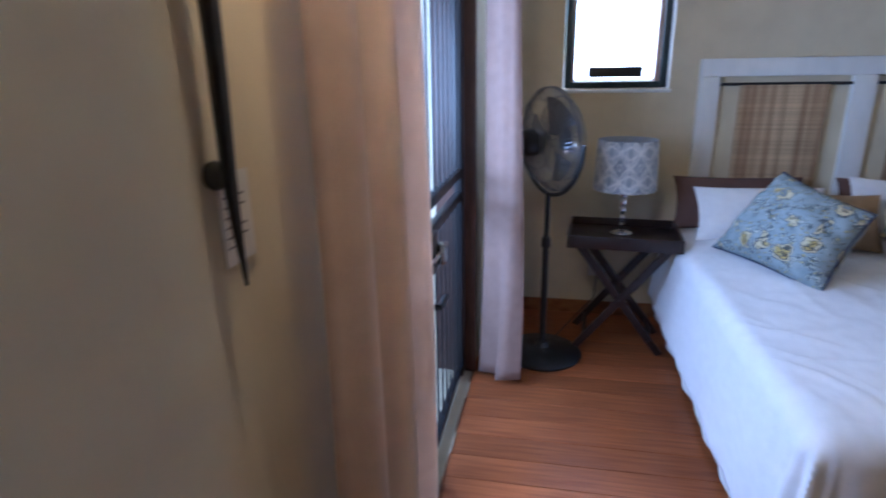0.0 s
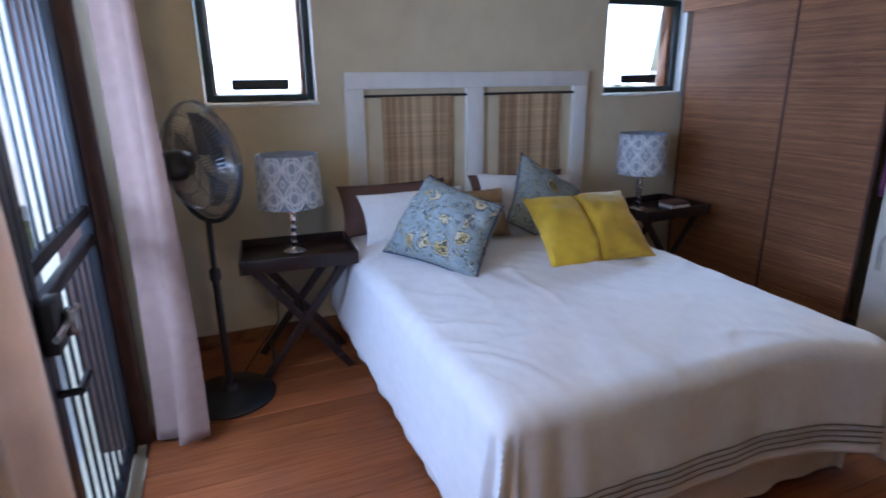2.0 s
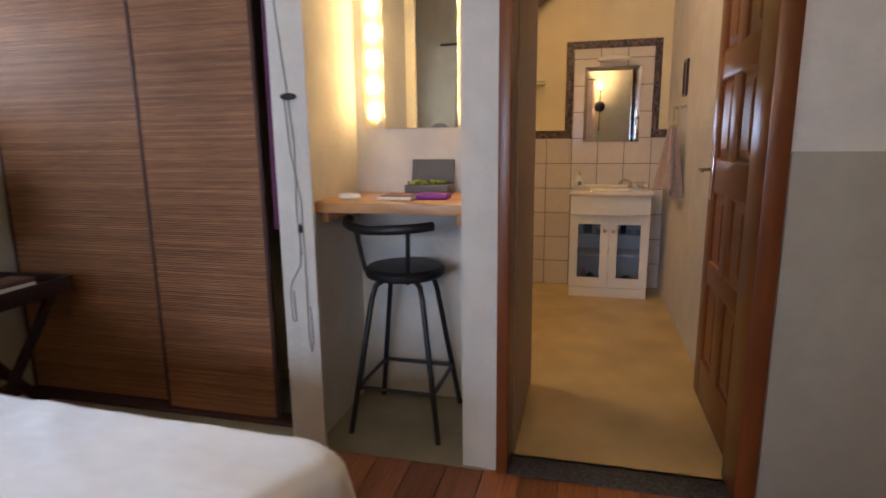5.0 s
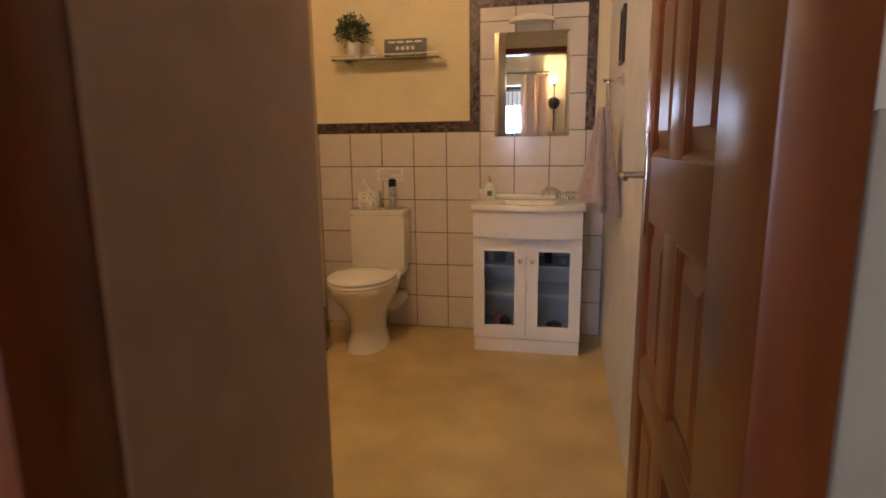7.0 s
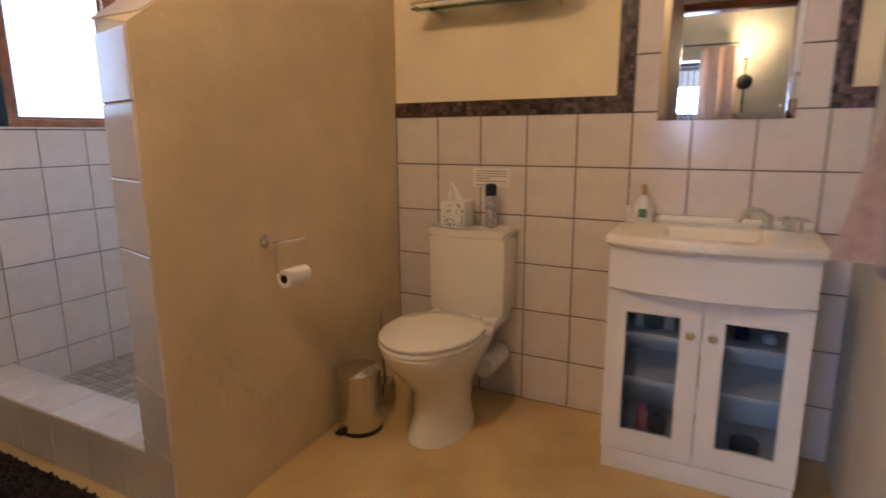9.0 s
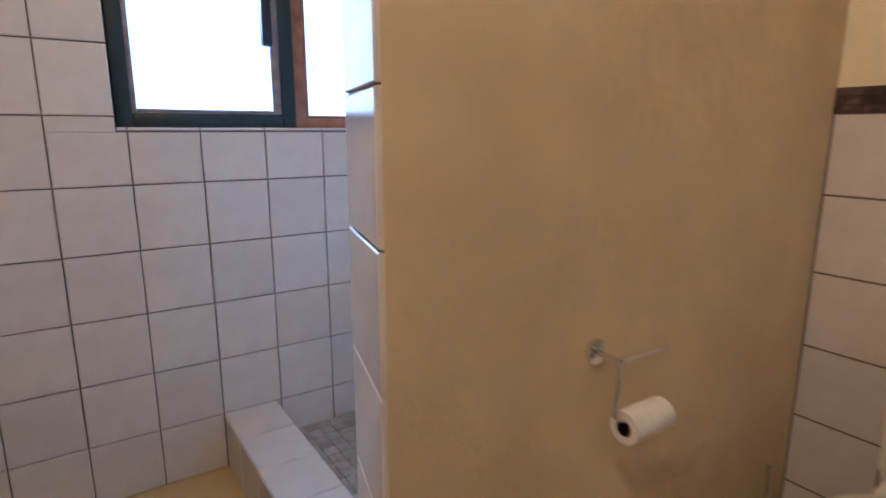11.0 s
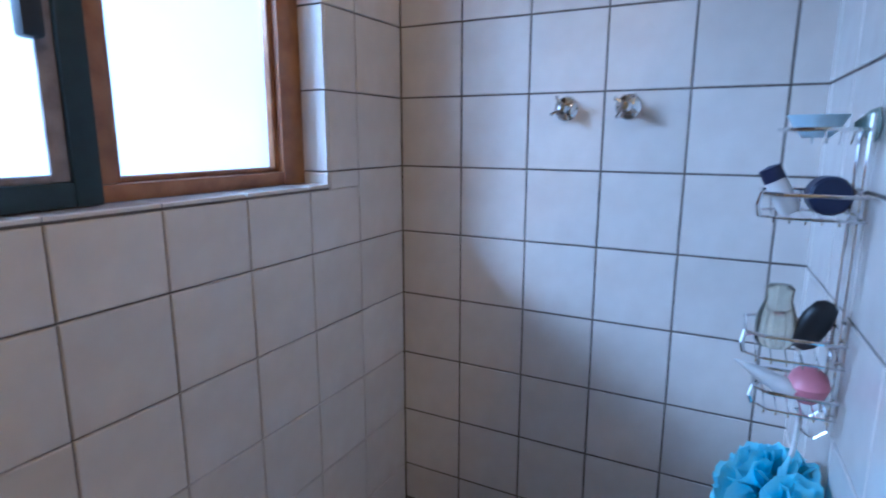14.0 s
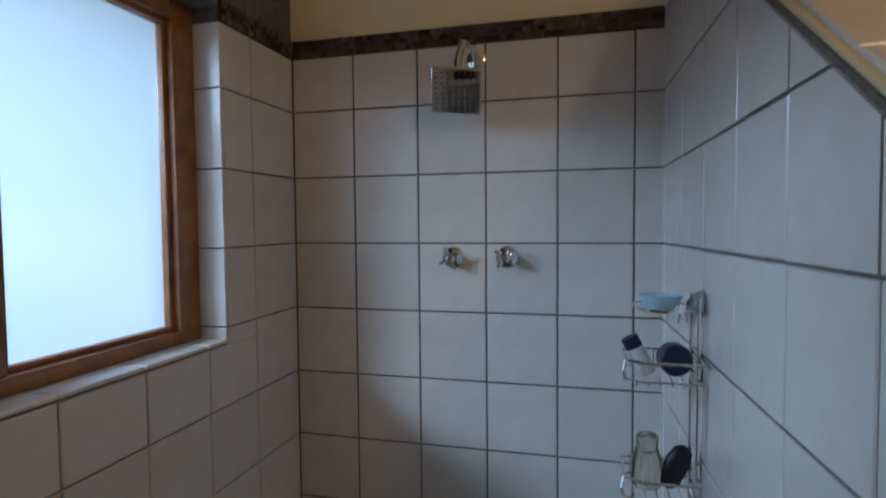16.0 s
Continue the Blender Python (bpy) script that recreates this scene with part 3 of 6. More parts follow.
# window reveal
tile_wall(wall_shower, pose(SWIN[1], 0, 0, 0, 0, -90), [-(YS + 0.075), -(YS - 0.008)], rows_z[5:], [(-5, 5, 0, SWIN[2] + 0.004)])
tile_wall(wall_shower, pose(0, 0, SWIN[2] - 0.008 + 0.008, -90, 0, 0), [SWIN[0]] + [v for v in vx if SWIN[0] < v < SWIN[1]] + [SWIN[1]], [YS - 0.008, YS + 0.075])

# bedroom planks and skirting
floor_planks = solid("floor_bedroom", box(bm_new(), XG - 0.02, XD, YBACK, YB, -0.022, -0.014), DARKWOOD, "reddish varnished wooden plank floor", kind="structure", smooth=False)
w = 0.138
meshes = []
for L in (3.42, 2.2, 1.215):
    bm = box(bm_new(), -L / 2, L / 2, -w / 2 + 0.0012, w / 2 - 0.0012, -0.012, 0.0)
    bmesh.ops.bevel(bm, geom=[e for e in bm.edges if all(v.co.z > -0.001 for v in e.verts)], offset=0.0012, segments=1, affect="EDGES")
    me = bpy.data.meshes.new("plank")
    bm.to_mesh(me), bm.free()
    me.materials.append(PLANK)
    meshes.append(me)
y, k = YB - w / 2, 0
while y > YBACK:
    spans = [(0, XG + 1.70)] if k % 3 == 0 else ([(1, XG + 1.10), (2, XG + 2.81)] if k % 3 == 1 else [(2, XG + 0.60), (1, XG + 2.31)])
    for i, x in spans:
        ob = new("plank", meshes[i])
        ob.parent = floor_planks
        ob.location = (x, y, 0)
    y, k = y - w, k + 1
bm = box(bm_new(), XG, -2.75, YB - 0.018, YB, 0, 0.085, 0.004)
solid("baseboard_bed", bm, PINE_X, "varnished timber skirting board", kind="structure")
solid("threshold", box(bm_new(), XD - 0.02, XD + 0.10, -0.86, -0.04, 0.0, 0.010, 0.004), mat("grey_woven_strip", (0.10, 0.085, 0.075), (0.04, 0.035, 0.03), 0.95, 70, bump=0.5), "dark woven threshold strip", kind="structure")


# ---- outside ----
solid("ground", box(bm_new(), -120, 120, -120, 120, -0.5, -0.22), GRASS, "dry grass ground outside", kind="structure", smooth=False)
solid("patio", box(bm_new(), -9.8, XG - 0.25, -4, 5, -0.3, -0.02), PAVING, "pale paved patio outside the gate", kind="structure", smooth=False)
solid("veranda_roof", box(bm_new(), -9.3, XG - 0.25, -4, 5, 2.24, 2.32), RAFTER, "dark timber veranda roof over the patio", kind="structure", smooth=False)
solid("patio_wall", box(bm_new(), -10.2, -9.9, -6, 9, -0.3, 2.4), RENDERW, "white rendered garden wall", kind="structure", smooth=False)
solid("garden_wall", box(bm_new(), -14, 12, 7.8, 8.0, -0.3, 1.6), RENDERW, "white rendered wall behind the house", kind="structure", smooth=False)
bm = box(bm_new(), -8, 1.5, 2.6, 3.25, 2.32, 2.38)
for i in range(14):
    box(bm, -7.6 + i * 0.7, -7.54 + i * 0.7, 2.6, 3.2, 2.2, 2.32)
# sunlit bounce on the soffit is put into its lighter tan colour
solid("eaves", bm, mat("bounce_toned_soffit", (0.46, 0.31, 0.21), (0.36, 0.24, 0.16), 0.7, 8, (1, 6, 6), bump=0.1), "timber eaves of the roof, toned tan for sunlit bounce", "eaves", "structure")


def shrub(x, y, sx, sy, sz, n, seed, label):
    """A loose shrub: thin stems from one foot and a scatter of pointed leaves."""
    rng = random.Random(seed)
    t = thing("garden_shrub", (x, y, -0.22), label, "shrub")
    for k in range(9):
        a, r = rng.uniform(0, 6.28), rng.uniform(0.2, 0.9)
        part("stem", tube(bm_new(), [(x, y, -0.22), (x + 0.4 * r * sx * math.cos(a), y + 0.4 * r * sy * math.sin(a), 0.35 * sz), (x + r * sx * math.cos(a), y + r * sy * math.sin(a), 0.8 * sz)], [0.018, 0.012, 0.004], 5), RAFTER, t)
    bm = bm_new()
    for k in range(n):
        c = Vector((x + rng.gauss(0, 0.5) * sx, y + rng.gauss(0, 0.5) * sy, -0.2 + sz * abs(rng.gauss(0.55, 0.28))))
        d = Vector((rng.uniform(-1, 1), rng.uniform(-1, 1), rng.uniform(-0.6, 1))).normalized() * rng.uniform(0.06, 0.13)
        w = d.orthogonal().normalized() * 0.026
        bm.faces.new([bm.verts.new(p) for p in (c, c + d * 0.5 + w, c + d, c + d * 0.5 - w)])
    part("leaves", bm, LEAF, t, smooth=False)["kind"] = "stuff"


shrub(-9.1, -1.2, 0.35, 1.6, 1.4, 1800, 8, "green leafy shrub on the patio")
shrub(-0.6, 6.4, 1.1, 0.5, 1.5, 2200, 9, "green leafy shrub by the garden wall")
shrub(1.9, 6.0, 1.2, 0.5, 1.2, 2000, 10, "low green shrub by the garden wall")


# ---- bedroom: doors, windows, curtains ----
def small_window(name, x0, x1, z0, z1, label):
    """A small window: timber lining, dark sash, pane and a black stay box."""
    y = YB + 0.075
    t = thing(name, ((x0 + x1) / 2, YB, z0), label, "window")
    t["kind"] = "structure"
    bm = bm_new()
    for a, b, c, d in ((x0 + 0.03, x0 + 0.065, z0, z1), (x1 - 0.065, x1 - 0.03, z0, z1), (x0 + 0.065, x1 - 0.065, z1 - 0.04, z1), (x0 + 0.065, x1 - 0.065, z0, z0 + 0.03)):
        box(bm, a, b, y + 0.03, y + 0.11, c, d, 0.004)
    part("window_frame", bm, PINE_X, t, "varnished timber lining")
    bm = bm_new()
    for a, b, c, d in ((x0 + 0.005, x0 + 0.045, z0 + 0.004, z1 - 0.01), (x1 - 0.045, x1 - 0.005, z0 + 0.004, z1 - 0.01), (x0 + 0.045, x1 - 0.045, z1 - 0.05, z1 - 0.01), (x0 + 0.045, x1 - 0.045, z0 + 0.004, z0 + 0.038)):
        box(bm, a, b, y - 0.012, y + 0.024, c, d, 0.003)
    part("sash", bm, GREENFRAME, t, "dark painted sash")
    glz = part("pane", box(bm_new(), x0 + 0.04, x1 - 0.04, y + 0.005, y + 0.009, z0 + 0.03, z1 - 0.04), PANE, t, smooth=False)
    glz.visible_shadow = False
    xm = (x0 + x1) / 2
    bm = box(bm_new(), xm - 0.15, xm + 0.15, y - 0.03, y - 0.006, z0 + 0.062, z0 + 0.118, 0.008)
    part("stay_box", bm, BLACK, t, "black window restrictor")
    bm = box(bm_new(), x0 - 0.01, x1 + 0.01, YB - 0.012, YB - 0.002, z0 - 0.022, z0 - 0.004, 0.003)
    part("window_sill", bm, WHITEPAINT, t, "white painted sill")
    part("reveal", box(bm_new(), x1 - 0.004, x1 - 0.001, YB, YB + 0.2, z0, z1), WHITEPAINT, t, "white painted reveal", smooth=False)


small_window("window_1", *WIN_A, "small timber window with dark sash above the nightstand")
small_window("window_2", *WIN_B, "small timber window with dark sash beside the wardrobe")

gate = thing("security_gate", (XG - 0.05, 0.7, 0), "closed black steel security gate with vertical bars", "gate")
gx = XG - 0.06


def leaf(y0, y1):
    for y in (y0, y1):
        part("stile", box(bm_new(), gx - 0.02, gx + 0.02, y - 0.027, y + 0.027, 0.01, 2.05, 0.003), BLACK, gate)
    for z in (0.05, 0.93, 1.035, 2.03):
        part("rail", box(bm_new(), gx - 0.015, gx + 0.015, y0 + 0.027, y1 - 0.027, z - 0.019, z + 0.019, 0.002), BLACK, gate)
    n = 8
    for k in range(n):
        y = y0 + (y1 - y0) * (k + 1) / (n + 1)
        for a, b in ((0.067, 0.913), (1.052, 2.013)):
            part("bar", tube(bm_new(), [(gx, y, a), (gx, y, b)], 0.0065, 6), BLACK, gate)


leaf(0.64, 1.455)
leaf(-0.07, 0.585)
lock = part("lock_box", box(bm_new(), gx + 0.02, gx + 0.055, 0.60, 0.70, 0.84, 0.97, 0.004), BLACK, gate)
part("bolt", tube(bm_new(), [(gx + 0.065, 0.55, 0.90), (gx + 0.065, 0.78, 0.90)], 0.010, 8), STEEL, lock, "steel slide bolt")
part("padlock", box(bm_new(), gx + 0.055, gx + 0.085, 0.66, 0.71, 0.86, 0.93, 0.01), STEEL, lock, "steel padlock")
bm = tube(bm_new(), [(gx + 0.02, 0.64, 0.72), (gx + 0.07, 0.64, 0.72), (gx + 0.07, 0.74, 0.72)], 0.011, 8)
part("handle", bm, BLACK, gate)
# jambs take the dark rafter brown to stand for shade between gate and curtain
for y0, y1 in ((GATE[0], GATE[0] + 0.02), (GATE[1] - 0.02, GATE[1])):
    solid("gate_jamb", box(bm_new(), XG - 0.18, XG + 0.012, y0, y1, 0.0, 2.08, 0.003), RAFTER, "timber jamb of the gate opening, toned dark brown for shade", kind="structure")


def curtain(name, x, y0, y1, folds, amp, z0, z1, material, label, flare=0.0, seed=1):
    rng = random.Random(seed)
    ph = [rng.uniform(0, 6.28) for _ in range(4)]

    def f(u, v):
        s = folds * 2 * math.pi * u
        wave = math.sin(s + 0.5 * math.sin(2.2 * v + ph[0])) + 0.35 * math.sin(2.1 * s + ph[1] + v)
        k = (0.65 + 0.45 * (1 - v))
        yy = y0 + (y1 - y0) * u + flare * (1 - v) * (u - 0.5) + 0.012 * math.sin(3 * v + ph[2])
        return Vector((x + amp * wave * k + 0.01 * math.sin(5 * v + ph[3]), yy, z0 + (z1 - z0) * v + (0.006 * math.sin(s) if v < 0.02 else 0)))
    bm = sheet(bm_new(), f, int(folds * 18), 40)
    t = thing(name, (x, (y0 + y1) / 2, z0), label, "curtain")
    ob = part("cloth", bm, material, t)
    so = ob.modifiers.new("thickness", "SOLIDIFY")
    so.thickness = 0.003
    for k in range(int(folds) + 1):
        yk = y0 + (y1 - y0) * (k + 0.25) / folds
        if yk < y1:
            part("ring", tube(bm_new(), [(x + 0.022 * math.cos(a), yk, z1 + 0.012 + 0.022 * math.sin(a)) for a in [6.2832 * i / 14 for i in range(14)]], 0.003, 6, True), BLACK, t)
    return t


curtain("curtain_right", XG + 0.140, 1.40, 1.66, 2.6, 0.080, 0.03, 2.22, CURTAIN_P, "pink cotton curtain drawn aside by the gate, toned darker against its daylight", 0.05, 2)
curtain("curtain_left", XG + 0.100, -0.445, -0.01, 2.4, 0.030, 0.02, 2.22, CURTAIN, "beige cotton curtain drawn aside by the gate", 0.05, 5)
rail = thing("curtain_rail", (XG + 0.09, 0.7, 2.24), "black steel curtain rail on the gate wall", "curtain rail")
part("rail", tube(bm_new(), [(XG + 0.09, -0.45, 2.255), (XG + 0.09, 1.85, 2.255)], 0.011, 10), BLACK, rail)
for y in (-0.40, 1.80):
    part("bracket", tube(bm_new(), [(XG - 0.001, y, 2.255), (XG + 0.09, y, 2.255)], 0.008, 8), BLACK, rail)

sc = thing("wall_sconce", (XG, -0.515, 1.36), "black wrought iron wall sconce with a lit bulb", "wall lamp")
spike = [(0.028, 1.240), (0.025, 1.30), (0.024, 1.362), (0.026, 1.45), (0.028, 1.58), (0.028, 1.70), (0.028, 1.78), (0.040, 1.88), (0.085, 1.98), (0.140, 2.05)]
part("spike", tube(bm_new(), [(XG + d, -0.520 - 0.001 * k, z) for k, (d, z) in enumerate(spike)], [0.002, 0.0055, 0.008, 0.0095, 0.0105, 0.0105, 0.0105, 0.0105, 0.010, 0.009], 8), BLACK, sc)
part("boss", lathe(bm_new(), [(0.001, 0), (0.014, 0.0), (0.016, 0.006), (0.012, 0.018), (0.001, 0.022)], m=Matrix.Translation((XG + 0.001, -0.520, 1.362)) @ pose(0, 0, 0, 0, 90, 0)), BLACK, sc)
part("backplate", lathe(bm_new(), [(0.001, 0), (0.092, 0.0), (0.096, 0.005), (0.085, 0.013), (0.03, 0.018), (0.001, 0.019)], m=Matrix.Translation((XG + 0.001, -0.523, 1.78)) @ pose(0, 0, 0, 0, 90, 0), seg=32), BLACK, sc, "round black iron backplate")
part("cup", lathe(bm_new(), [(0.008, 0), (0.03, 0.01), (0.034, 0.04), (0.028, 0.042), (0.006, 0.012)], (XG + 0.14, -0.529, 2.035)), BLACK, sc)
part("bulb", lathe(bm_new(), [(0.002, 0), (0.014, 0.008), (0.030, 0.045), (0.027, 0.075), (0.002, 0.095)], (XG + 0.14, -0.529, 2.065), 16), BULB, sc, "warm lit bulb")
note = thing("notice_card", (XG, -0.47, 1.26), "white printed notice card on the wall", "notice")
part("card", box(bm_new(), XG + 0.001, XG + 0.003, -0.514, -0.450, 1.255, 1.360), PAPER, note, smooth=False)
for k in range(7):
    part("text_line", box(bm_new(), XG + 0.003, XG + 0.0038, -0.507, -0.507 + (0.043 if k % 3 else 0.028), 1.344 - 0.0115 * k, 1.3465 - 0.0115 * k), INK, note, smooth=False)


# ---- bedroom: the bed ----
bed = thing("bed", (-4.55, 1.2, 0), "double bed with white duvet and cream valance", "bed")
BX0, BX1, BY0, BY1, BZ = -5.215, -3.80, 0.20, 2.29, 0.60
part("base", box(bm_new(), BX0 + 0.03, BX1 - 0.03, BY0 + 0.03, BY1 - 0.02, 0.06, 0.34, 0.02), VALANCE, bed)
for x in (BX0 + 0.12, BX1 - 0.12):
    for y in (BY0 + 0.12, BY1 - 0.12):
        part("leg", lathe(bm_new(), [(0.03, 0), (0.035, 0.07)], (x, y, 0), 12), DARKWOOD, bed)
part("mattress", box(bm_new(), BX0 + 0.03, BX1 - 0.03, BY0 + 0.03, BY1 - 0.01, 0.342, BZ - 0.03, 0.05, 3), LINEN, bed)


def skirt(u, v):
    """Valance round three sides."""
    L = [BY1 - BY0, BX1 - BX0, BY1 - BY0]
    s = u * sum(L)
    out = 0.010 + 0.006 * math.sin(s * 31) * (1 - v) + 0.006 * math.sin(s * 17)
    z = 0.045 + 0.28 * v
    if s < L[0]:
        return Vector((BX0 + 0.02 - out - 0.06 * (1 - v) * min(1.0, (L[0] - s) / 0.15 + 0.2), BY1 - s, z))
    if s < L[0] + L[1]:
        return Vector((BX0 + s - L[0], BY0 + 0.05 - out, z))
    return Vector((BX1 - 0.045 + out, BY0 + s - L[0] - L[1], z))


part("valance", sheet(bm_new(), skirt, 360, 6), VALANCE, bed, "cream cotton valance")

duvet = thing("duvet", (-4.55, 1.1, 0.6), "crumpled white cotton duvet with a striped hem", "duvet")
DROP = 0.40


def duvet_at(a, b):
    """a: across, in metres from the bed's middle; b: from the head end towards the foot."""
    hw, ln = (BX1 - BX0) / 2, 1.98
    ox, oy = max(0.0, abs(a) - hw), max(0.0, b - ln)
    r = 0.065
    corner = min(ox, oy) / max(ox, oy, 1e-6)
    e = min(math.hypot(ox, oy), r * 0.571 + DROP + 0.10 * corner)
    nz = 0.011 * noise.noise(Vector((a * 1.7, b * 1.7, 0.3))) + 0.005 * noise.noise(Vector((a * 6 + b * 2, b * 3.5, 2.0))) + 0.003 * noise.noise(Vector((a * 11 - b * 7, b * 12 + a * 6, 5.0)))
    w1 = 2.2 * noise.noise(Vector((a * 1.4, b * 1.4, 9.0)))
    for ca, cb, fr, off in ((0.80, 0.60, 13.0, 0.0), (-0.55, 0.83, 16.0, 2.0), (0.97, -0.2, 11.0, 4.0), (0.35, 0.94, 24.0, 6.0), (-0.75, 0.66, 27.0, 8.0), (0.9, 0.43, 22.0, 11.0)):
        mask = max(0.0, noise.noise(Vector((a * 2.2 + off, b * 2.2, 3.0 + off))) + 0.15)
        nz += (0.011 if fr < 20 else 0.0075) * mask * max(0.0, math.sin(fr * (ca * a + cb * b) + 3 * w1 + off)) ** 8
    sag = 0.062 * max(0.0, min(1.0, (a - 0.15) / (hw - 0.15))) ** 2 * max(0.0, min(1.0, (b - 0.5) / 1.4))
    nz -= sag
    px, py = math.copysign(min(abs(a), hw), a), min(b, ln)
    if e < 1e-6:
        edge = min(1.0, (hw - abs(a)) / 0.35, max(0.0, (ln - b)) / 0.35)
        return Vector((px, py, nz + 0.018 * edge))
    full = math.hypot(ox, oy)
    dx, dy = (ox / full) * (1 if a > 0 else -1), oy / full
    if e < r * 1.571:
        ang = e / r
        h, z = r * math.sin(ang), -r * (1 - math.cos(ang))
    else:
        h, z = r, -r - (e - r * 1.571)
    depth = min(1.0, max(0.0, -z) / DROP)
    along = b if ox > oy else a
    fold = 0.004 * math.sin(along * 19 + 2 * math.sin(along * 3)) * depth + 0.055 * depth * corner * math.sin(9 * math.atan2(oy, ox))
    fold += 0.014 * depth * math.exp(-((a + hw) / 0.22) ** 2) * math.sin(a * 46) * (oy > 0)
    h += fold + (0.03 + 0.03 * (ox / full if a < 0 else corner)) * depth + sag
    z += 0.004 * depth * math.sin(along * 7) + (nz + sag) * 0.6 * (1 - depth) - sag
    return Vector((px + dx * h, py + dy * h, z))


def duvet_sheet(f0, f1):
    over = 0.065 * 0.571 + DROP
    hw = (BX1 - BX0) / 2 + over

    def f(u, v):
        p = duvet_at(-hw + 2 * hw * u, 0.10 + (1.98 + over - 0.10) * v)
        return Vector(((BX0 + BX1) / 2 + p.x, BY1 - 0.02 - p.y, BZ + 0.02 + p.z))
    return sheet(bm_new(), f, f0, f1)


ob = part("cover", duvet_sheet(170, 170), DUVET, duvet)
so = ob.modifiers.new("thickness", "SOLIDIFY")
so.thickness, so.offset = 0.018, -1
for k in range(4):
    e = 0.285 + 0.021 * k + 0.065 * 0.571
    bm = bm_new()

    def f(u, v, e=e):
        hw, ln = (BX1 - BX0) / 2, 1.98
        a = -(hw + 0.03) + 2 * (hw + 0.03) * u
        p = duvet_at(a, ln + e + 0.007 * v)
        return Vector(((BX0 + BX1) / 2 + p.x, BY1 - 0.02 - p.y - 0.009, BZ + 0.02 + p.z))
    part("hem_stripe", sheet(bm, f, 150, 1), BAND, duvet, "grey embroidered hem stripe")


def cushion(name, m, w, h, t, material, label, group="", wrinkle=0.006, seed=0, category="cushion", piping=None, seam=None, slump=(0.0, 0.0)):
    """A stuffed cushion with drawn-out corners, standing in the frame m."""
    bm = bm_new()
    n = 34

    def side(sign):
        def f(u, v):
            a, b = 2 * u - 1, 2 * v - 1
            edge = (1 - abs(a) ** 2.6) * (1 - abs(b) ** 2.6)
            puff = sign * t / 2 * max(edge, 0) ** 0.55
            pinch = 1 - 0.07 * (1 - b * b) * abs(a) ** 3, 1 - 0.07 * (1 - a * a) * abs(b) ** 3
            wr = wrinkle * noise.noise(Vector((a * 2.4 + seed, b * 2.4, sign))) + 0.4 * wrinkle * noise.noise(Vector((a * 6, b * 6 + seed, sign)))
            if seam:
                puff -= sign * 0.02 * math.exp(-((a - seam) / 0.05) ** 2)
            up, right = (b + 1) / 2, (a + 1) / 2
            return Vector((a * w / 2 * pinch[0] + slump[0] * up * (1 - right) - slump[0] * 0.5 * up * right, puff + wr * (edge > 0.01), b * h / 2 * pinch[1] - slump[1] * up * right))
        return f
    sheet(bm, side(1), n, n), sheet(bm, side(-1), n, n)
    bmesh.ops.remove_doubles(bm, verts=bm.verts, dist=0.0008)
    t_ob = new(name)
    tagged(t_ob, label, category, group)
    t_ob.matrix_world = m
    part("cover", bm, material, t_ob, local=True)
    if piping:
        pts = [side(1)(i / 40, 0) for i in range(40)] + [side(1)(1, i / 40) for i in range(40)] + [side(1)(1 - i / 40, 1) for i in range(40)] + [side(1)(0, 1 - i / 40) for i in range(40)]
        part("piping", tube(bm_new(), pts, 0.004, 6, True), piping, t_ob, "dark piped edge", local=True)
    return t_ob


S = "pillows and cushions on the bed"
ex, ez = Vector((0.466, -0.885, -0.05)).normalized(), Vector((0.53, 0.30, 0.79))
ey = ez.cross(ex).normalized()
ez = ex.cross(ey)
leaning = Matrix.Translation((-4.885, 1.52, 0.815)) @ Matrix((ex, ey, ez)).transposed().to_4x4()
top = BZ + 0.045
cushion("pillow", pose(-4.93, 2.17, top + 0.125, -18, 0, 2), 0.66, 0.29, 0.15, BROWNCLOTH, "brown cotton pillow against the headboard", S, seed=1, category="pillow")
cushion("pillow", pose(-4.12, 2.17, top + 0.125, -18, 0, -2), 0.66, 0.29, 0.15, BROWNCLOTH, "brown cotton pillow against the headboard", S, seed=2, category="pillow")
cushion("pillow", pose(-4.86, 2.01, top + 0.105, -30, 0, 3), 0.64, 0.29, 0.16, LINEN, "white cotton pillow propped on the bed", S, seed=3, category="pillow")
cushion("pillow", pose(-4.14, 2.02, top + 0.125, -26, 4, -3), 0.64, 0.32, 0.16, LINEN, "white cotton pillow propped on the bed", S, seed=4, category="pillow")
cushion("cushion", pose(-4.60, 1.83, top + 0.12, -30, 0, -4), 0.40, 0.28, 0.12, TANCLOTH, "tan cotton cushion behind the floral ones", S, seed=9)
cushion("cushion", leaning, 0.58, 0.45, 0.24, FLORAL, "blue-grey floral cotton cushion leaning on a pillow", S, seed=5, piping=NAVY, slump=(0.06, 0.08), wrinkle=0.014)
cushion("cushion", pose(-4.16, 1.80, top + 0.135, -34, 32, -4), 0.46, 0.46, 0.18, FLORAL, "blue-grey floral cotton cushion leaning on a pillow", S, seed=6, piping=NAVY, wrinkle=0.014)
cushion("cushion", pose(-4.21, 1.325, top + 0.12, -50, 0, -3), 0.58, 0.42, 0.14, YELLOW, "mustard yellow velvet cushion with a centre seam", S, seed=7, seam=-0.05, wrinkle=0.013)

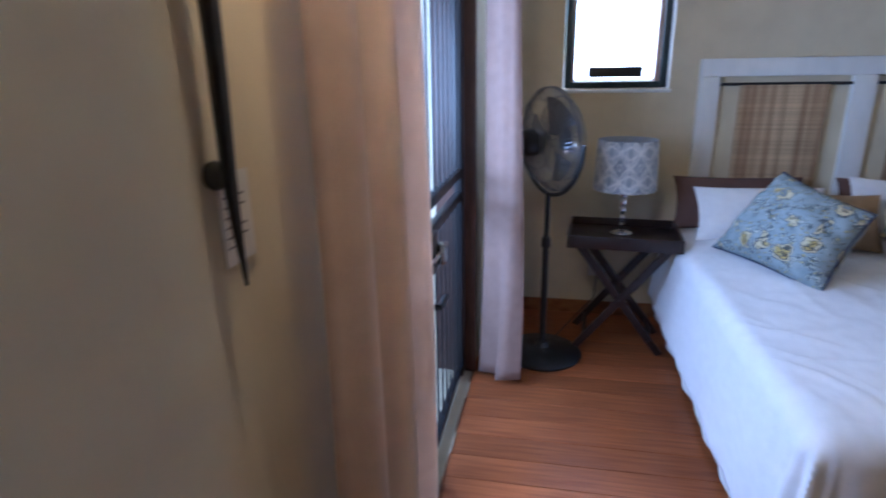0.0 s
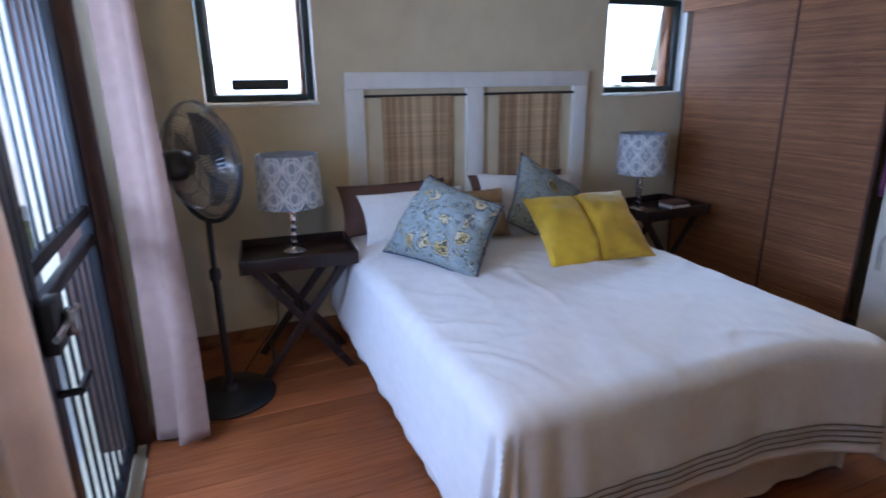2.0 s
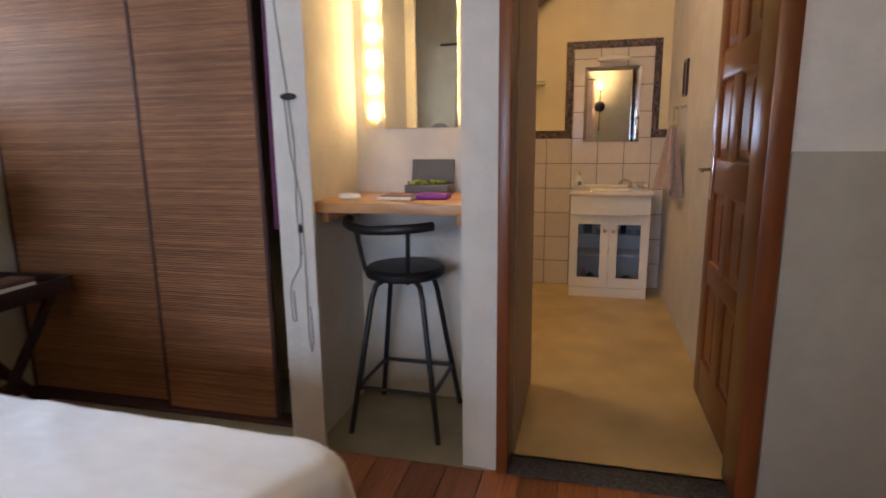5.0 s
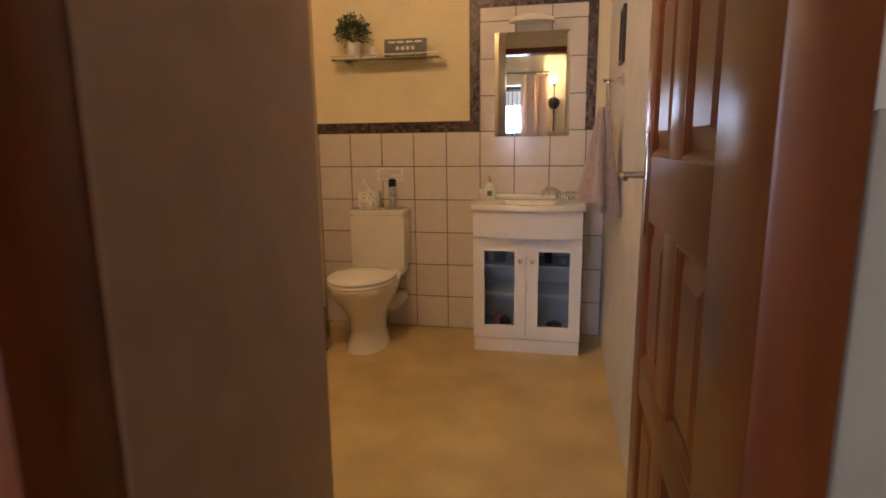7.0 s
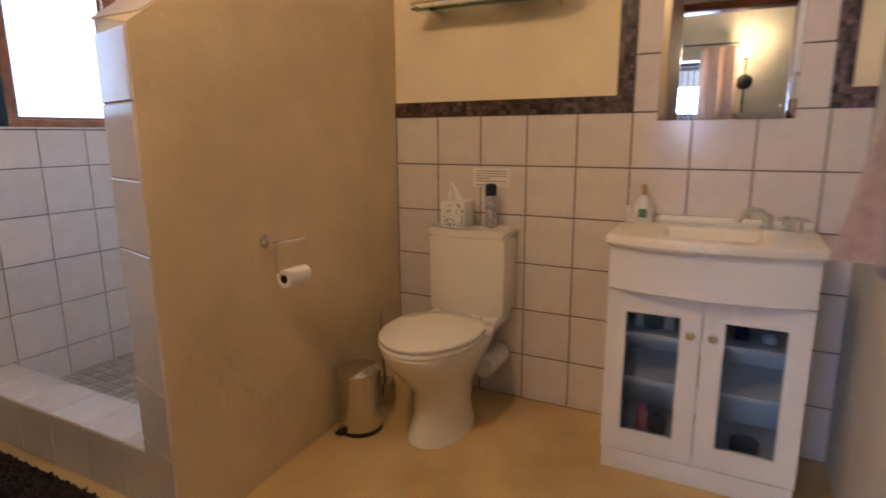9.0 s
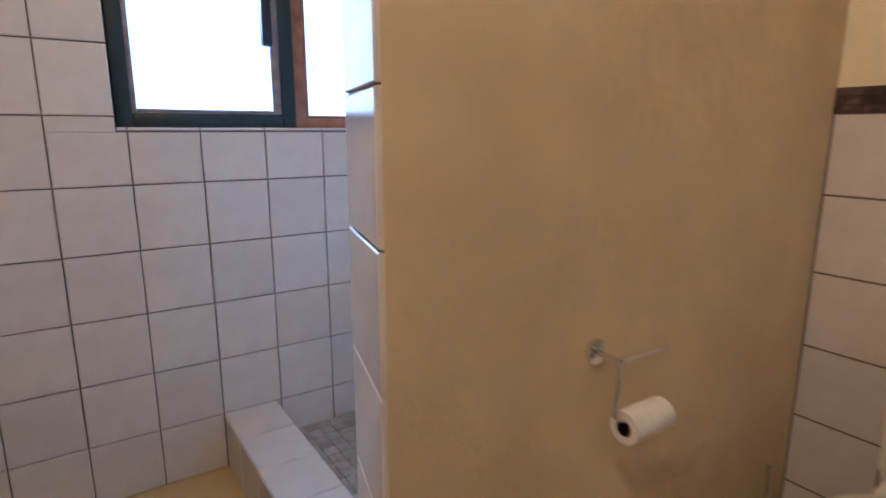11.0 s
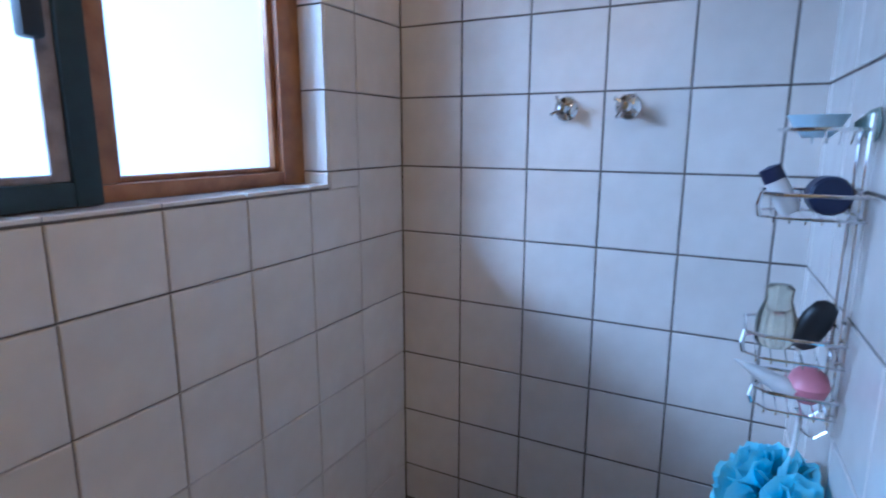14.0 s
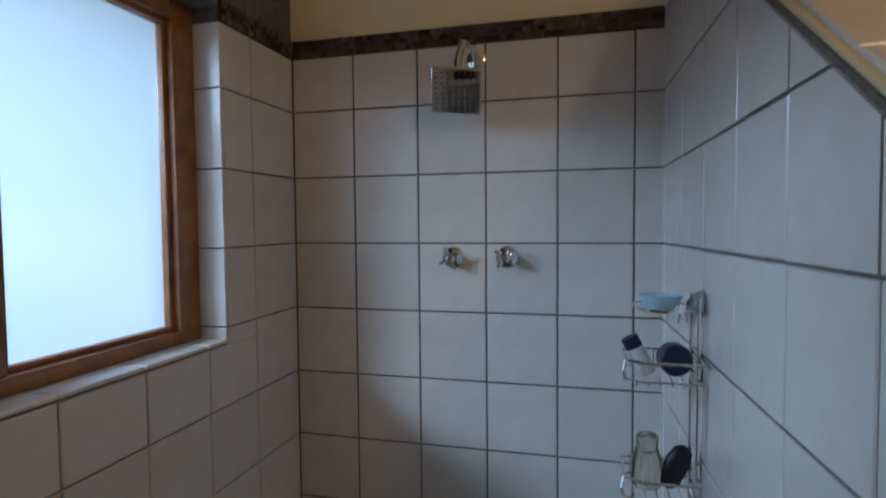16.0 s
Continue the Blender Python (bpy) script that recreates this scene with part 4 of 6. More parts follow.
hb = thing("headboard", (-4.34, YB, 0.0), "white painted headboard frame with two straw panels", "headboard")
HX0, HX1, HZ = -5.152, -3.535, 1.515
hy0, hy1 = YB - 0.045, YB - 0.002
xm = -4.352
for x0, x1 in ((HX0, HX0 + 0.105), (xm - 0.057, xm + 0.057), (HX1 - 0.105, HX1)):
    part("post", box(bm_new(), x0, x1, hy0, hy1, 0.02, HZ - 0.092, 0.004), WHITEPAINT, hb)
part("top_rail", box(bm_new(), HX0, HX1, hy0 - 0.004, hy1, HZ - 0.092, HZ, 0.005), WHITEPAINT, hb)
for x0, x1 in ((HX0 + 0.105, xm - 0.057), (xm + 0.057, HX1 - 0.105)):
    part("backing", box(bm_new(), x0, x1, hy1 - 0.012, hy1, 0.4, HZ - 0.092), PLASTER, hb, "cream backing panel", smooth=False)
    part("rod", tube(bm_new(), [(x0, hy0 + 0.010, HZ - 0.132), (x1, hy0 + 0.010, HZ - 0.132)], 0.008, 8), BLACK, hb, "black hanging rod")
    c, hw = (x0 + x1) / 2, 0.215
    mt = part("straw_mat", box(bm_new(), c - hw, c + hw, hy0 + 0.012, hy0 + 0.018, 0.62, HZ - 0.128), RATTAN, hb, "striped woven straw hanging", smooth=False)
    bm, rng = bm_new(), random.Random(int(c * 100) % 97)
    z = 0.63
    while z < HZ - 0.132:
        h = rng.uniform(0.004, 0.009)
        box(bm, c - hw + rng.uniform(-0.003, 0.003), c + hw + rng.uniform(-0.003, 0.003), hy0 + 0.004, hy0 + 0.012, z, z + h)
        z += h + 0.0015
    part("straw", bm, RATTAN, mt, smooth=False)["kind"] = "stuff"


def nightstand(m, label):
    t = thing("nightstand", (0, 0, 0), label, "nightstand", "nightstands beside the bed")
    W, D, Z = 0.54, 0.40, 0.60
    part("tray", box(bm_new(), -W / 2, W / 2, -D / 2, D / 2, Z, Z + 0.018, 0.003), DARKWOOD, t)
    for x0, x1, y0, y1 in ((-W / 2, W / 2, -D / 2 - 0.012, -D / 2), (-W / 2, W / 2, D / 2, D / 2 + 0.012), (-W / 2 - 0.012, -W / 2, -D / 2 - 0.012, D / 2 + 0.012), (W / 2, W / 2 + 0.012, -D / 2 - 0.012, D / 2 + 0.012)):
        part("tray_side", box(bm_new(), x0, x1, y0, y1, Z - 0.005, Z + 0.062, 0.003), DARKWOOD, t)
    for y in (-D / 2 + 0.04, D / 2 - 0.04):
        for s, o in ((1, 0.0), (-1, 0.024)):
            bm = box(bm_new(), -0.021, 0.021, y - 0.011 + o * (1 if y < 0 else -1), y + 0.011 + o * (1 if y < 0 else -1), -0.375, 0.365, 0.003)
            bmesh.ops.rotate(bm, verts=bm.verts, cent=(0, y, 0), matrix=Matrix.Rotation(s * radians(37), 3, "Y"))
            bmesh.ops.translate(bm, verts=bm.verts, vec=(0, 0, 0.302))
            for v in bm.verts:
                v.co.z = max(v.co.z, 0.0)
            part("leg", bm, DARKWOOD, t)
    part("stretcher", tube(bm_new(), [(0, -D / 2 + 0.02, 0.302), (0, D / 2 - 0.02, 0.302)], 0.012, 10), DARKWOOD, t)
    for s in (1, -1):
        part("stretcher", tube(bm_new(), [(s * 0.17, -D / 2 + 0.03, 0.085), (s * 0.17, D / 2 - 0.03, 0.085)], 0.011, 10), DARKWOOD, t)
    t.matrix_basis = m
    return t


ns = nightstand(pose(-5.53, 1.98, 0, 0, 0, -4), "dark stained butler tray nightstand on crossed legs")
copy_thing(ns, pose(-3.15, 2.02, 0, 0, 0, 3))


def table_lamp(m):
    t = thing("table_lamp", (0, 0, 0), "unlit chrome table lamp with a patterned blue-white drum shade", "table lamp", "lamps on the nightstands")
    part("foot", lathe(bm_new(), [(0.058, 0), (0.06, 0.006), (0.052, 0.014), (0.02, 0.02)]), CHROME, t, "round chrome foot")
    for k in range(5):
        part("stem_block", box(bm_new(), -0.015, 0.015, -0.015, 0.015, 0.022 + 0.045 * k, 0.062 + 0.045 * k, 0.004), CHROME, t, "faceted chrome block")
    part("stem", tube(bm_new(), [(0, 0, 0.015), (0, 0, 0.34)], 0.007, 10), CHROME, t)
    r0, r1, z0, z1 = 0.160, 0.150, 0.245, 0.505

    def f(u, v):
        a = 2 * math.pi * u
        r = r0 + (r1 - r0) * v
        return Vector((r * math.cos(a), r * math.sin(a), z0 + (z1 - z0) * v))
    sh = part("shade", sheet(bm_new(), f, 56, 4), SHADE, t, "white drum shade with blue-grey trellis")
    sm = sh.modifiers.new("thickness", "SOLIDIFY")
    sm.thickness = 0.003
    bm = bm_new()
    for i in range(10):
        for j in range(5):
            a0, zc = 2 * math.pi * (i + 0.5 * (j % 2)) / 10, z0 + (z1 - z0) * (j - 0.15) / 3.6
            for (ha, hz, wd) in ((0.325, 0.080, 0.0105), (0.155, 0.038, 0.0080)) if j % 2 else ((0.325, 0.080, 0.0105), (0.085, 0.022, 0.0070)):
                ring = []
                for k in range(16):
                    q = 2 * math.pi * k / 16
                    ca, sa = math.copysign(abs(math.cos(q)) ** 1.35, math.cos(q)), math.copysign(abs(math.sin(q)) ** 1.35, math.sin(q))
                    pair = []
                    for s in (1.0, 1.0 - wd / hz * 1.3):
                        zz = zc + hz * s * sa
                        aa = a0 + ha * s * ca
                        rr = r0 + (r1 - r0) * (zz - z0) / (z1 - z0) + 0.0024
                        pair.append(bm.verts.new((rr * math.cos(aa), rr * math.sin(aa), min(max(zz, z0 + 0.002), z1 - 0.002))))
                    ring.append(pair)
                for k in range(16):
                    A, B = ring[k], ring[(k + 1) % 16]
                    bm.faces.new((A[0], B[0], B[1], A[1]))
    part("trellis", bm, SHADE_INK, sh, "white printed trellis", smooth=False)["kind"] = "stuff"
    t.matrix_basis = m
    return t


tl = table_lamp(pose(-5.535, 2.02, 0.6185))
copy_thing(tl, pose(-3.27, 2.05, 0.6185, 0, 0, 20))
bk = thing("book_stack", (-3.05, 1.95, 0.619), "small stack of books on the dark nightstand", "books")
for k, (m_, s) in enumerate(((GREYPLASTIC, 0.09), (PAPER, 0.08), (BROWNCLOTH, 0.075))):
    part("book", box(bm_new(), -3.05 - s, -3.05 + s, 1.95 - 0.06, 1.95 + 0.06, 0.619 + 0.02 * k, 0.637 + 0.02 * k, 0.002), m_, bk)

# pedestal fan
fan = thing("pedestal_fan", (-5.93, 1.76, 0), "black pedestal fan with a grey wire cage", "fan")
FC = Vector((-5.925, 1.78, 1.145))
part("foot", lathe(bm_new(), [(0.205, 0), (0.21, 0.012), (0.195, 0.026), (0.10, 0.036), (0.04, 0.05), (0.03, 0.075)], (-5.93, 1.76, 0), 40), BLACK, fan)
part("pole", tube(bm_new(), [(-5.93, 1.76, 0.05), (-5.93, 1.76, 0.62)], 0.017, 14), BLACK, fan)
part("pole", tube(bm_new(), [(-5.93, 1.76, 0.60), (-5.928, 1.77, 0.885)], 0.013, 14), BLACK, fan)
part("collar", lathe(bm_new(), [(0.02, 0), (0.026, 0.01), (0.024, 0.05), (0.018, 0.06)], (-5.93, 1.76, 0.60), 18), BLACK, fan)
ax = Vector((0.84, 0.54, 0.06)).normalized()
FM = Matrix.Translation(FC) @ ax.to_track_quat("Z", "Y").to_matrix().to_4x4()
side = Vector((-ax.y, ax.x, 0)).normalized()
part("yoke", tube(bm_new(), [FC + side * 0.268 * math.cos(a) + Vector((0, 0, 0.268 * math.sin(a))) for a in [math.pi + math.pi * k / 24 for k in range(25)]], 0.011, 8), BLACK, fan)
R = 0.25
cg = None
for s_, z in ((1.0, 0.012), (1.0, 0.0), (1.0, -0.012), (0.80, 0.060), (0.80, -0.066), (0.52, 0.075), (0.52, -0.092)):
    ring = tube(bm_new(), [FM @ Vector((R * s_ * math.cos(a), R * s_ * math.sin(a), z)) for a in [6.2832 * i / 40 for i in range(40)]], 0.0025, 6, True)
    if cg:
        part("ring", ring, FANWIRE, cg)
    else:
        cg = part("cage", ring, FANWIRE, fan, "grey wire cage")
for sgn, depth in ((-1, 0.105), (1, 0.080)):
    for k in range(72):
        a = 2 * math.pi * k / 72
        pts = []
        for s_ in (0.22, 0.5, 0.8, 0.95, 1.0):
            pts.append(FM @ Vector((R * s_ * math.cos(a + 0.25 * (1 - s_)), R * s_ * math.sin(a + 0.25 * (1 - s_)), sgn * depth * (1 - s_ ** 3.2))))
        part("wire", tube(bm_new(), pts, 0.0016, 4), FANWIRE, cg)
part("badge", lathe(bm_new(), [(0.001, 0.080), (0.055, 0.080), (0.055, 0.086), (0.001, 0.088)], m=FM, seg=20), FANBLADE, cg)
for k in range(3):
    a0 = 2 * math.pi * k / 3

    def blade(u, v, a0=a0):
        r = 0.03 + 0.175 * u
        a = a0 + (v - 0.5) * 1.25 * (0.6 + 0.4 * u)
        return FM @ Vector((r * math.cos(a), r * math.sin(a), 0.03 * (v - 0.5) * (1.2 - 0.4 * u)))
    ob = part("blade", sheet(bm_new(), blade, 8, 8), FANBLADE, fan, "translucent grey blade")
part("motor", lathe(bm_new(), [(0.02, -0.175), (0.048, -0.17), (0.062, -0.15), (0.066, -0.10), (0.05, -0.06), (0.02, -0.04)], m=FM, seg=22), BLACK, fan, "black motor housing")
bm = box(bm_new(), -0.020, 0.020, -0.032, 0.032, -0.1785, -0.1745, 0.0015)
bmesh.ops.transform(bm, matrix=FM, verts=bm.verts)
part("label_plate", bm, RED, fan, "red label on the motor")
cab = thing("power_socket", (-5.62, YB, 0.30), "dark plug in a wall socket", "socket")
part("plate", box(bm_new(), -5.67, -5.57, YB - 0.008, YB, 0.25, 0.35, 0.003), WHITEPLASTIC, cab)
part("plug", box(bm_new(), -5.64, -5.60, YB - 0.045, YB - 0.008, 0.28, 0.33, 0.008), BLACK, cab)
part("cable", tube(bm_new(), [(-5.62, YB - 0.03, 0.28), (-5.63, YB - 0.04, 0.12), (-5.75, YB - 0.12, 0.012), (-5.9, 1.85, 0.010), (-5.97, 1.72, 0.04)], 0.004, 6), BLACK, cab)

# ---- wardrobe with bamboo blinds ----
ward = thing("wardrobe", (-2.7, 1.6, 0), "built-in wardrobe behind brown bamboo slat blinds", "wardrobe")


def blind(x, y0, y1, z0, z1, seed):
    rng = random.Random(seed)
    bm = bm_new()
    z = z0
    while z < z1:
        h = rng.choice((0.006, 0.007, 0.009, 0.011))
        d = rng.uniform(0.0, 0.0025)
        box(bm, x - 0.004 - d, x + 0.002, y0 + rng.uniform(0, 0.004), y1 - rng.uniform(0, 0.004), z, z + h)
        z += h + 0.0014
    b = part("blind", bm, BAMBOO, ward, "brown bamboo slat blind", smooth=False)
    b["kind"] = "stuff"
    part("blind_binding", box(bm_new(), x - 0.007, x + 0.004, y0 - 0.004, y0 + 0.014, z0 - 0.005, z1, 0.002), BAMBOO_TAPE, b)
    part("blind_binding", box(bm_new(), x - 0.007, x + 0.004, y1 - 0.014, y1 + 0.004, z0 - 0.005, z1, 0.002), BAMBOO_TAPE, b)
    part("backing", box(bm_new(), x + 0.006, x + 0.012, y0, y1, z0, z1), BAMBOO_TAPE, b, smooth=False)


blind(-2.735, 0.94, 1.505, 0.03, 1.90, 11)
blind(-2.69, 1.49, 2.33, 0.03, 1.90, 12)
part("pelmet", box(bm_new(), -2.765, -2.735, 0.88, 2.35, 1.895, 2.005, 0.004), BAMBOO, ward, "bamboo pelmet", smooth=False)
part("top_board", box(bm_new(), -2.765, -2.0, 0.82, 2.35, 2.005, 2.02), WHITEPAINT, ward, smooth=False)
part("side_board", box(bm_new(), -2.70, -2.06, 0.81, 0.825, 0.0, 2.0), DARKWOOD, ward, smooth=False)
part("floor_rail", box(bm_new(), -2.76, -2.66, 0.82, 2.35, 0.004, 0.02, 0.003), BAMBOO_TAPE, ward)
gar = thing("hanging_garment", (-2.66, 0.88, 0.7), "purple cloth garment hanging in the wardrobe", "garment")


def gf(u, v):
    return Vector((-2.66 + 0.03 * math.sin(u * 14 + v), 0.83 + 0.12 * u, 0.86 + 0.95 * v))


ob = part("cloth", sheet(bm_new(), gf, 24, 12), PURPLE, gar)
sm = ob.modifiers.new("thickness", "SOLIDIFY")
sm.thickness = 0.004

# cord and hook on the pillar
pb = thing("pillar_board", (XD, 0.72, 0.3), "white painted board on the pillar with hanging cords", "board")
part("board", box(bm_new(), XD - 0.022, XD - 0.001, 0.648, 0.790, 0.0, 2.6, 0.005), PLASTER_W, pb)
cord = thing("blind_cord", (XD - 0.03, 0.72, 0.6), "thin grey blind cords looped on a dark cleat", "cord")
part("cleat", lathe(bm_new(), [(0.001, -0.008), (0.020, -0.006), (0.024, 0.0), (0.020, 0.006), (0.001, 0.008)], m=Matrix.Translation((XD - 0.034, 0.715, 1.375)) @ pose(0, 0, 0, 0, 90, 0) @ Matrix.Diagonal((0.5, 1.35, 1.2, 1)), seg=18), BLACK, cord)
for pts in ([(0.770, 1.95), (0.745, 1.62), (0.720, 1.38), (0.705, 1.2), (0.712, 0.95), (0.700, 0.80)],
            [(0.735, 1.37), (0.722, 1.18), (0.690, 1.0), (0.688, 0.70), (0.690, 0.48), (0.680, 0.42), (0.672, 0.46), (0.678, 0.60)],
            [(0.700, 0.92), (0.708, 0.76), (0.745, 0.70), (0.757, 0.66), (0.752, 0.54), (0.738, 0.54), (0.745, 0.66)]):
    part("cord", tube(bm_new(), [(XD - 0.027, y, z) for y, z in pts], 0.0026, 6), mat("grey_cord", (0.30, 0.30, 0.28), None, 0.8, 60) if "grey_cord" not in bpy.data.materials else bpy.data.materials["grey_cord"], cord)
part("toggle", lathe(bm_new(), [(0.003, 0), (0.010, 0.006), (0.006, 0.028), (0.002, 0.032)], (XD - 0.03, 0.698, 0.885), 10), BLACK, cord)

# ---- niche ----
ct = thing("vanity_counter", (-2.56, 0.4, 0.96), "oiled timber counter shelf in the niche", "counter")
part("slab", box(bm_new(), -2.80, -2.321, 0.095, 0.699, 0.948, 0.988, 0.004), COUNTER, ct)
for y in (0.125, 0.665):
    part("bracket", box(bm_new(), -2.76, -2.33, y - 0.014, y + 0.014, 0.905, 0.947, 0.003), COUNTER, ct)
nm = thing("niche_mirror", (-2.32, 0.4, 1.27), "frameless wall mirror with rows of square lights", "mirror")
bm = box(bm_new(), -0.003, 0.003, -0.170, 0.170, 1.27, 2.03, 0.001)
bmesh.ops.rotate(bm, verts=bm.verts, cent=(0, 0, 0), matrix=Matrix.Rotation(radians(-4), 3, "Z"))
bmesh.ops.translate(bm, verts=bm.verts, vec=(-2.348, 0.3875, 0))
part("glass", bm, MIRROR, nm, "mirror glass", smooth=False)
part("backing", box(bm_new(), -2.332, -2.3215, 0.216, 0.559, 1.28, 2.02), WHITEPLASTIC, nm, smooth=False)
for y0, y1 in ((0.560, 0.655), (0.125, 0.215)):
    part("light_panel", box(bm_new(), -2.332, -2.3215, y0, y1, 1.27, 2.03, 0.002), mat("cream_light_panel", (0.72, 0.62, 0.42), None, 0.4, 20) if "cream_light_panel" not in bpy.data.materials else bpy.data.materials["cream_light_panel"], nm)
    for k in range(6):
        yc, zc = (y0 + y1) / 2, 1.345 + 0.112 * k
        part("light", box(bm_new(), -2.350, -2.332, yc - 0.025, yc + 0.025, zc - 0.031, zc + 0.031, 0.008), CUBE_LIGHT, nm, "lit square glass light")

st = thing("bar_stool", (-2.55, 0.41, 0), "black steel bar stool with round vinyl seat", "stool")
SX, SY, SZ = -2.55, 0.41, 0.675
part("seat", lathe(bm_new(), [(0.01, 0), (0.155, 0.0), (0.168, 0.012), (0.170, 0.032), (0.155, 0.045), (0.02, 0.05)], (SX, SY, SZ - 0.02), 36), BLACKSEAT, st, "round black vinyl seat")
legs = []
for a in (40, 130, 220, 310):
    a = radians(a + 4)
    c, s = math.cos(a), math.sin(a)
    pts = [(SX + 0.10 * c, SY + 0.10 * s, SZ - 0.03), (SX + 0.135 * c, SY + 0.135 * s, SZ - 0.045), (SX + 0.155 * c, SY + 0.155 * s, SZ - 0.10), (SX + 0.27 * c, SY + 0.27 * s, 0.0)]
    legs.append((c, s))
    part("leg", tube(bm_new(), pts, 0.0115, 10), BLACK, st)
for k in range(4):
    (c, s), (c2, s2) = legs[k], legs[(k + 1) % 4]
    z = 0.20
    r = 0.155 + 0.115 * (SZ - 0.1 - z) / (SZ - 0.1)
    part("footrest", tube(bm_new(), [(SX + r * c, SY + r * s, z), (SX + r * c2, SY + r * s2, z)], 0.009, 8), BLACK, st)
bd = radians(160)
for da in (-40, 42):
    a = bd + radians(da)
    part("back_post", tube(bm_new(), [(SX + 0.15 * math.cos(a), SY + 0.15 * math.sin(a), SZ - 0.02), (SX + 0.172 * math.cos(a), SY + 0.172 * math.sin(a), SZ + 0.03), (SX + 0.205 * math.cos(a), SY + 0.205 * math.sin(a), SZ + 0.20)], 0.0095, 8), BLACK, st)
part("back_rest", tube(bm_new(), [(SX + 0.235 * math.cos(bd + q), SY + 0.235 * math.sin(bd + q), SZ + 0.205 + 0.012 * abs(q)) for q in [-1.15 + 2.3 * k / 18 for k in range(19)]], 0.019, 10), BLACK, st, "curved black back bar")

jb = thing("jewellery_box", (-2.40, 0.33, 0.988), "open dark grey jewellery box with beads", "box")
part("tray", box(bm_new(), -2.47, -2.36, 0.24, 0.43, 0.989, 1.03, 0.003), GREYPLASTIC, jb)
bm = box(bm_new(), -0.006, 0.006, 0.24, 0.43, 0, 0.115, 0.002)
bmesh.ops.rotate(bm, verts=bm.verts, cent=(0, 0, 0), matrix=Matrix.Rotation(radians(10), 3, "Y"))
bmesh.ops.translate(bm, verts=bm.verts, vec=(-2.358, 0, 1.02))
part("lid", bm, GREYPLASTIC, jb)
bm, rng = bm_new(), random.Random(3)
for k in range(60):
    bmesh.ops.create_icosphere(bm, subdivisions=1, radius=0.0065, matrix=Matrix.Translation((rng.uniform(-2.46, -2.37), rng.uniform(0.25, 0.42), 1.033 + rng.uniform(0, 0.012))))
part("beads", bm, mat("mixed_beads", (0.30, 0.30, 0.03), (0.08, 0.16, 0.04), 0.3, 50, island=0.7), jb)["kind"] = "stuff"
bkk = thing("notebook", (-2.62, 0.33, 0.988), "open notebook with a purple case beside it", "notebook")
part("pages", box(bm_new(), -2.70, -2.56, 0.33, 0.47, 0.989, 1.000, 0.002), PAPER, bkk)
part("cover", box(bm_new(), -2.68, -2.55, 0.335, 0.465, 1.000, 1.004, 0.001), mat("mauve_cover", (0.16, 0.07, 0.10), None, 0.6, 30), bkk)
pc = thing("purple_case", (-2.62, 0.26, 0.988), "bright purple pencil case lying on the counter", "case")
part("body", box(bm_new(), -2.66, -2.58, 0.195, 0.325, 0.989, 1.012, 0.009, 3), mat("purple_vinyl", (0.25, 0.035, 0.33), None, 0.45, 30), pc)
ms = thing("white_compact", (-2.66, 0.60, 0.988), "small white oval box on the counter", "box")
part("body", lathe(bm_new(), [(0.01, 0.001), (0.034, 0.001), (0.04, 0.010), (0.034, 0.022), (0.01, 0.026)], (-2.66, 0.60, 0.988), 22, 0.8, 1.2), WHITEPLASTIC, ms)
lb = thing("lotion_bottle", (-2.40, 0.165, 0.988), "white lotion bottle with a dark blue mark", "bottle")
part("body", lathe(bm_new(), [(0.027, 0.001), (0.029, 0.008), (0.029, 0.10), (0.016, 0.125)], (-2.40, 0.165, 0.988), 20, 0.65, 1), WHITEPLASTIC, lb)
part("cap", lathe(bm_new(), [(0.016, 0.125), (0.016, 0.155), (0.003, 0.158)], (-2.40, 0.165, 0.988), 18, 0.8, 1), WHITEPLASTIC, lb)
part("mark", lathe(bm_new(), [(0.001, 0), (0.014, 0), (0.001, 0.0006)], m=Matrix.Translation((-2.4195, 0.165, 1.06)) @ pose(0, 0, 0, 0, -90, 0), seg=20), NAVY, lb)


# ---- bathroom door ----
for name, y0, y1, z0, z1 in (("door_frame_left", -0.078, -0.035, 0, 2.09), ("door_frame_right", -0.905, -0.838, 0, 2.09), ("door_frame_head", -0.905, -0.035, 2.045, 2.10)):
    solid(name, box(bm_new(), XD - 0.022, XD + 0.15, y0, y1, z0, z1, 0.005), PINE, "varnished reddish timber door frame", kind="structure")
door = thing("door_1", (-2.735, -0.82, 0), "open varnished reddish timber door with eight raised panels", "door")
door["kind"] = "structure"
dx0, dy0, dy1, dw, dh = -2.715, -0.908, -0.868, 0.745, 2.03
xs = [dx0, dx0 + 0.115, dx0 + 0.325, dx0 + 0.43, dx0 + 0.64, dx0 + dw]
zs_ = [0.012, 0.20, 0.575, 0.66, 0.985, 1.118, 1.46, 1.565, 1.915, dh]
for x0, x1 in ((xs[0], xs[1]), (xs[4], xs[5])):
    part("stile", box(bm_new(), x0, x1, dy0, dy1, zs_[0], zs_[-1], 0.003), PINE, door)
for z0, z1 in ((zs_[0], zs_[1]), (zs_[2], zs_[3]), (zs_[4], zs_[5]), (zs_[6], zs_[7]), (zs_[8], zs_[9])):
    part("rail", box(bm_new(), xs[1], xs[4], dy0 + 0.0006, dy1 - 0.0006, z0, z1, 0.002), PINE_H, door)
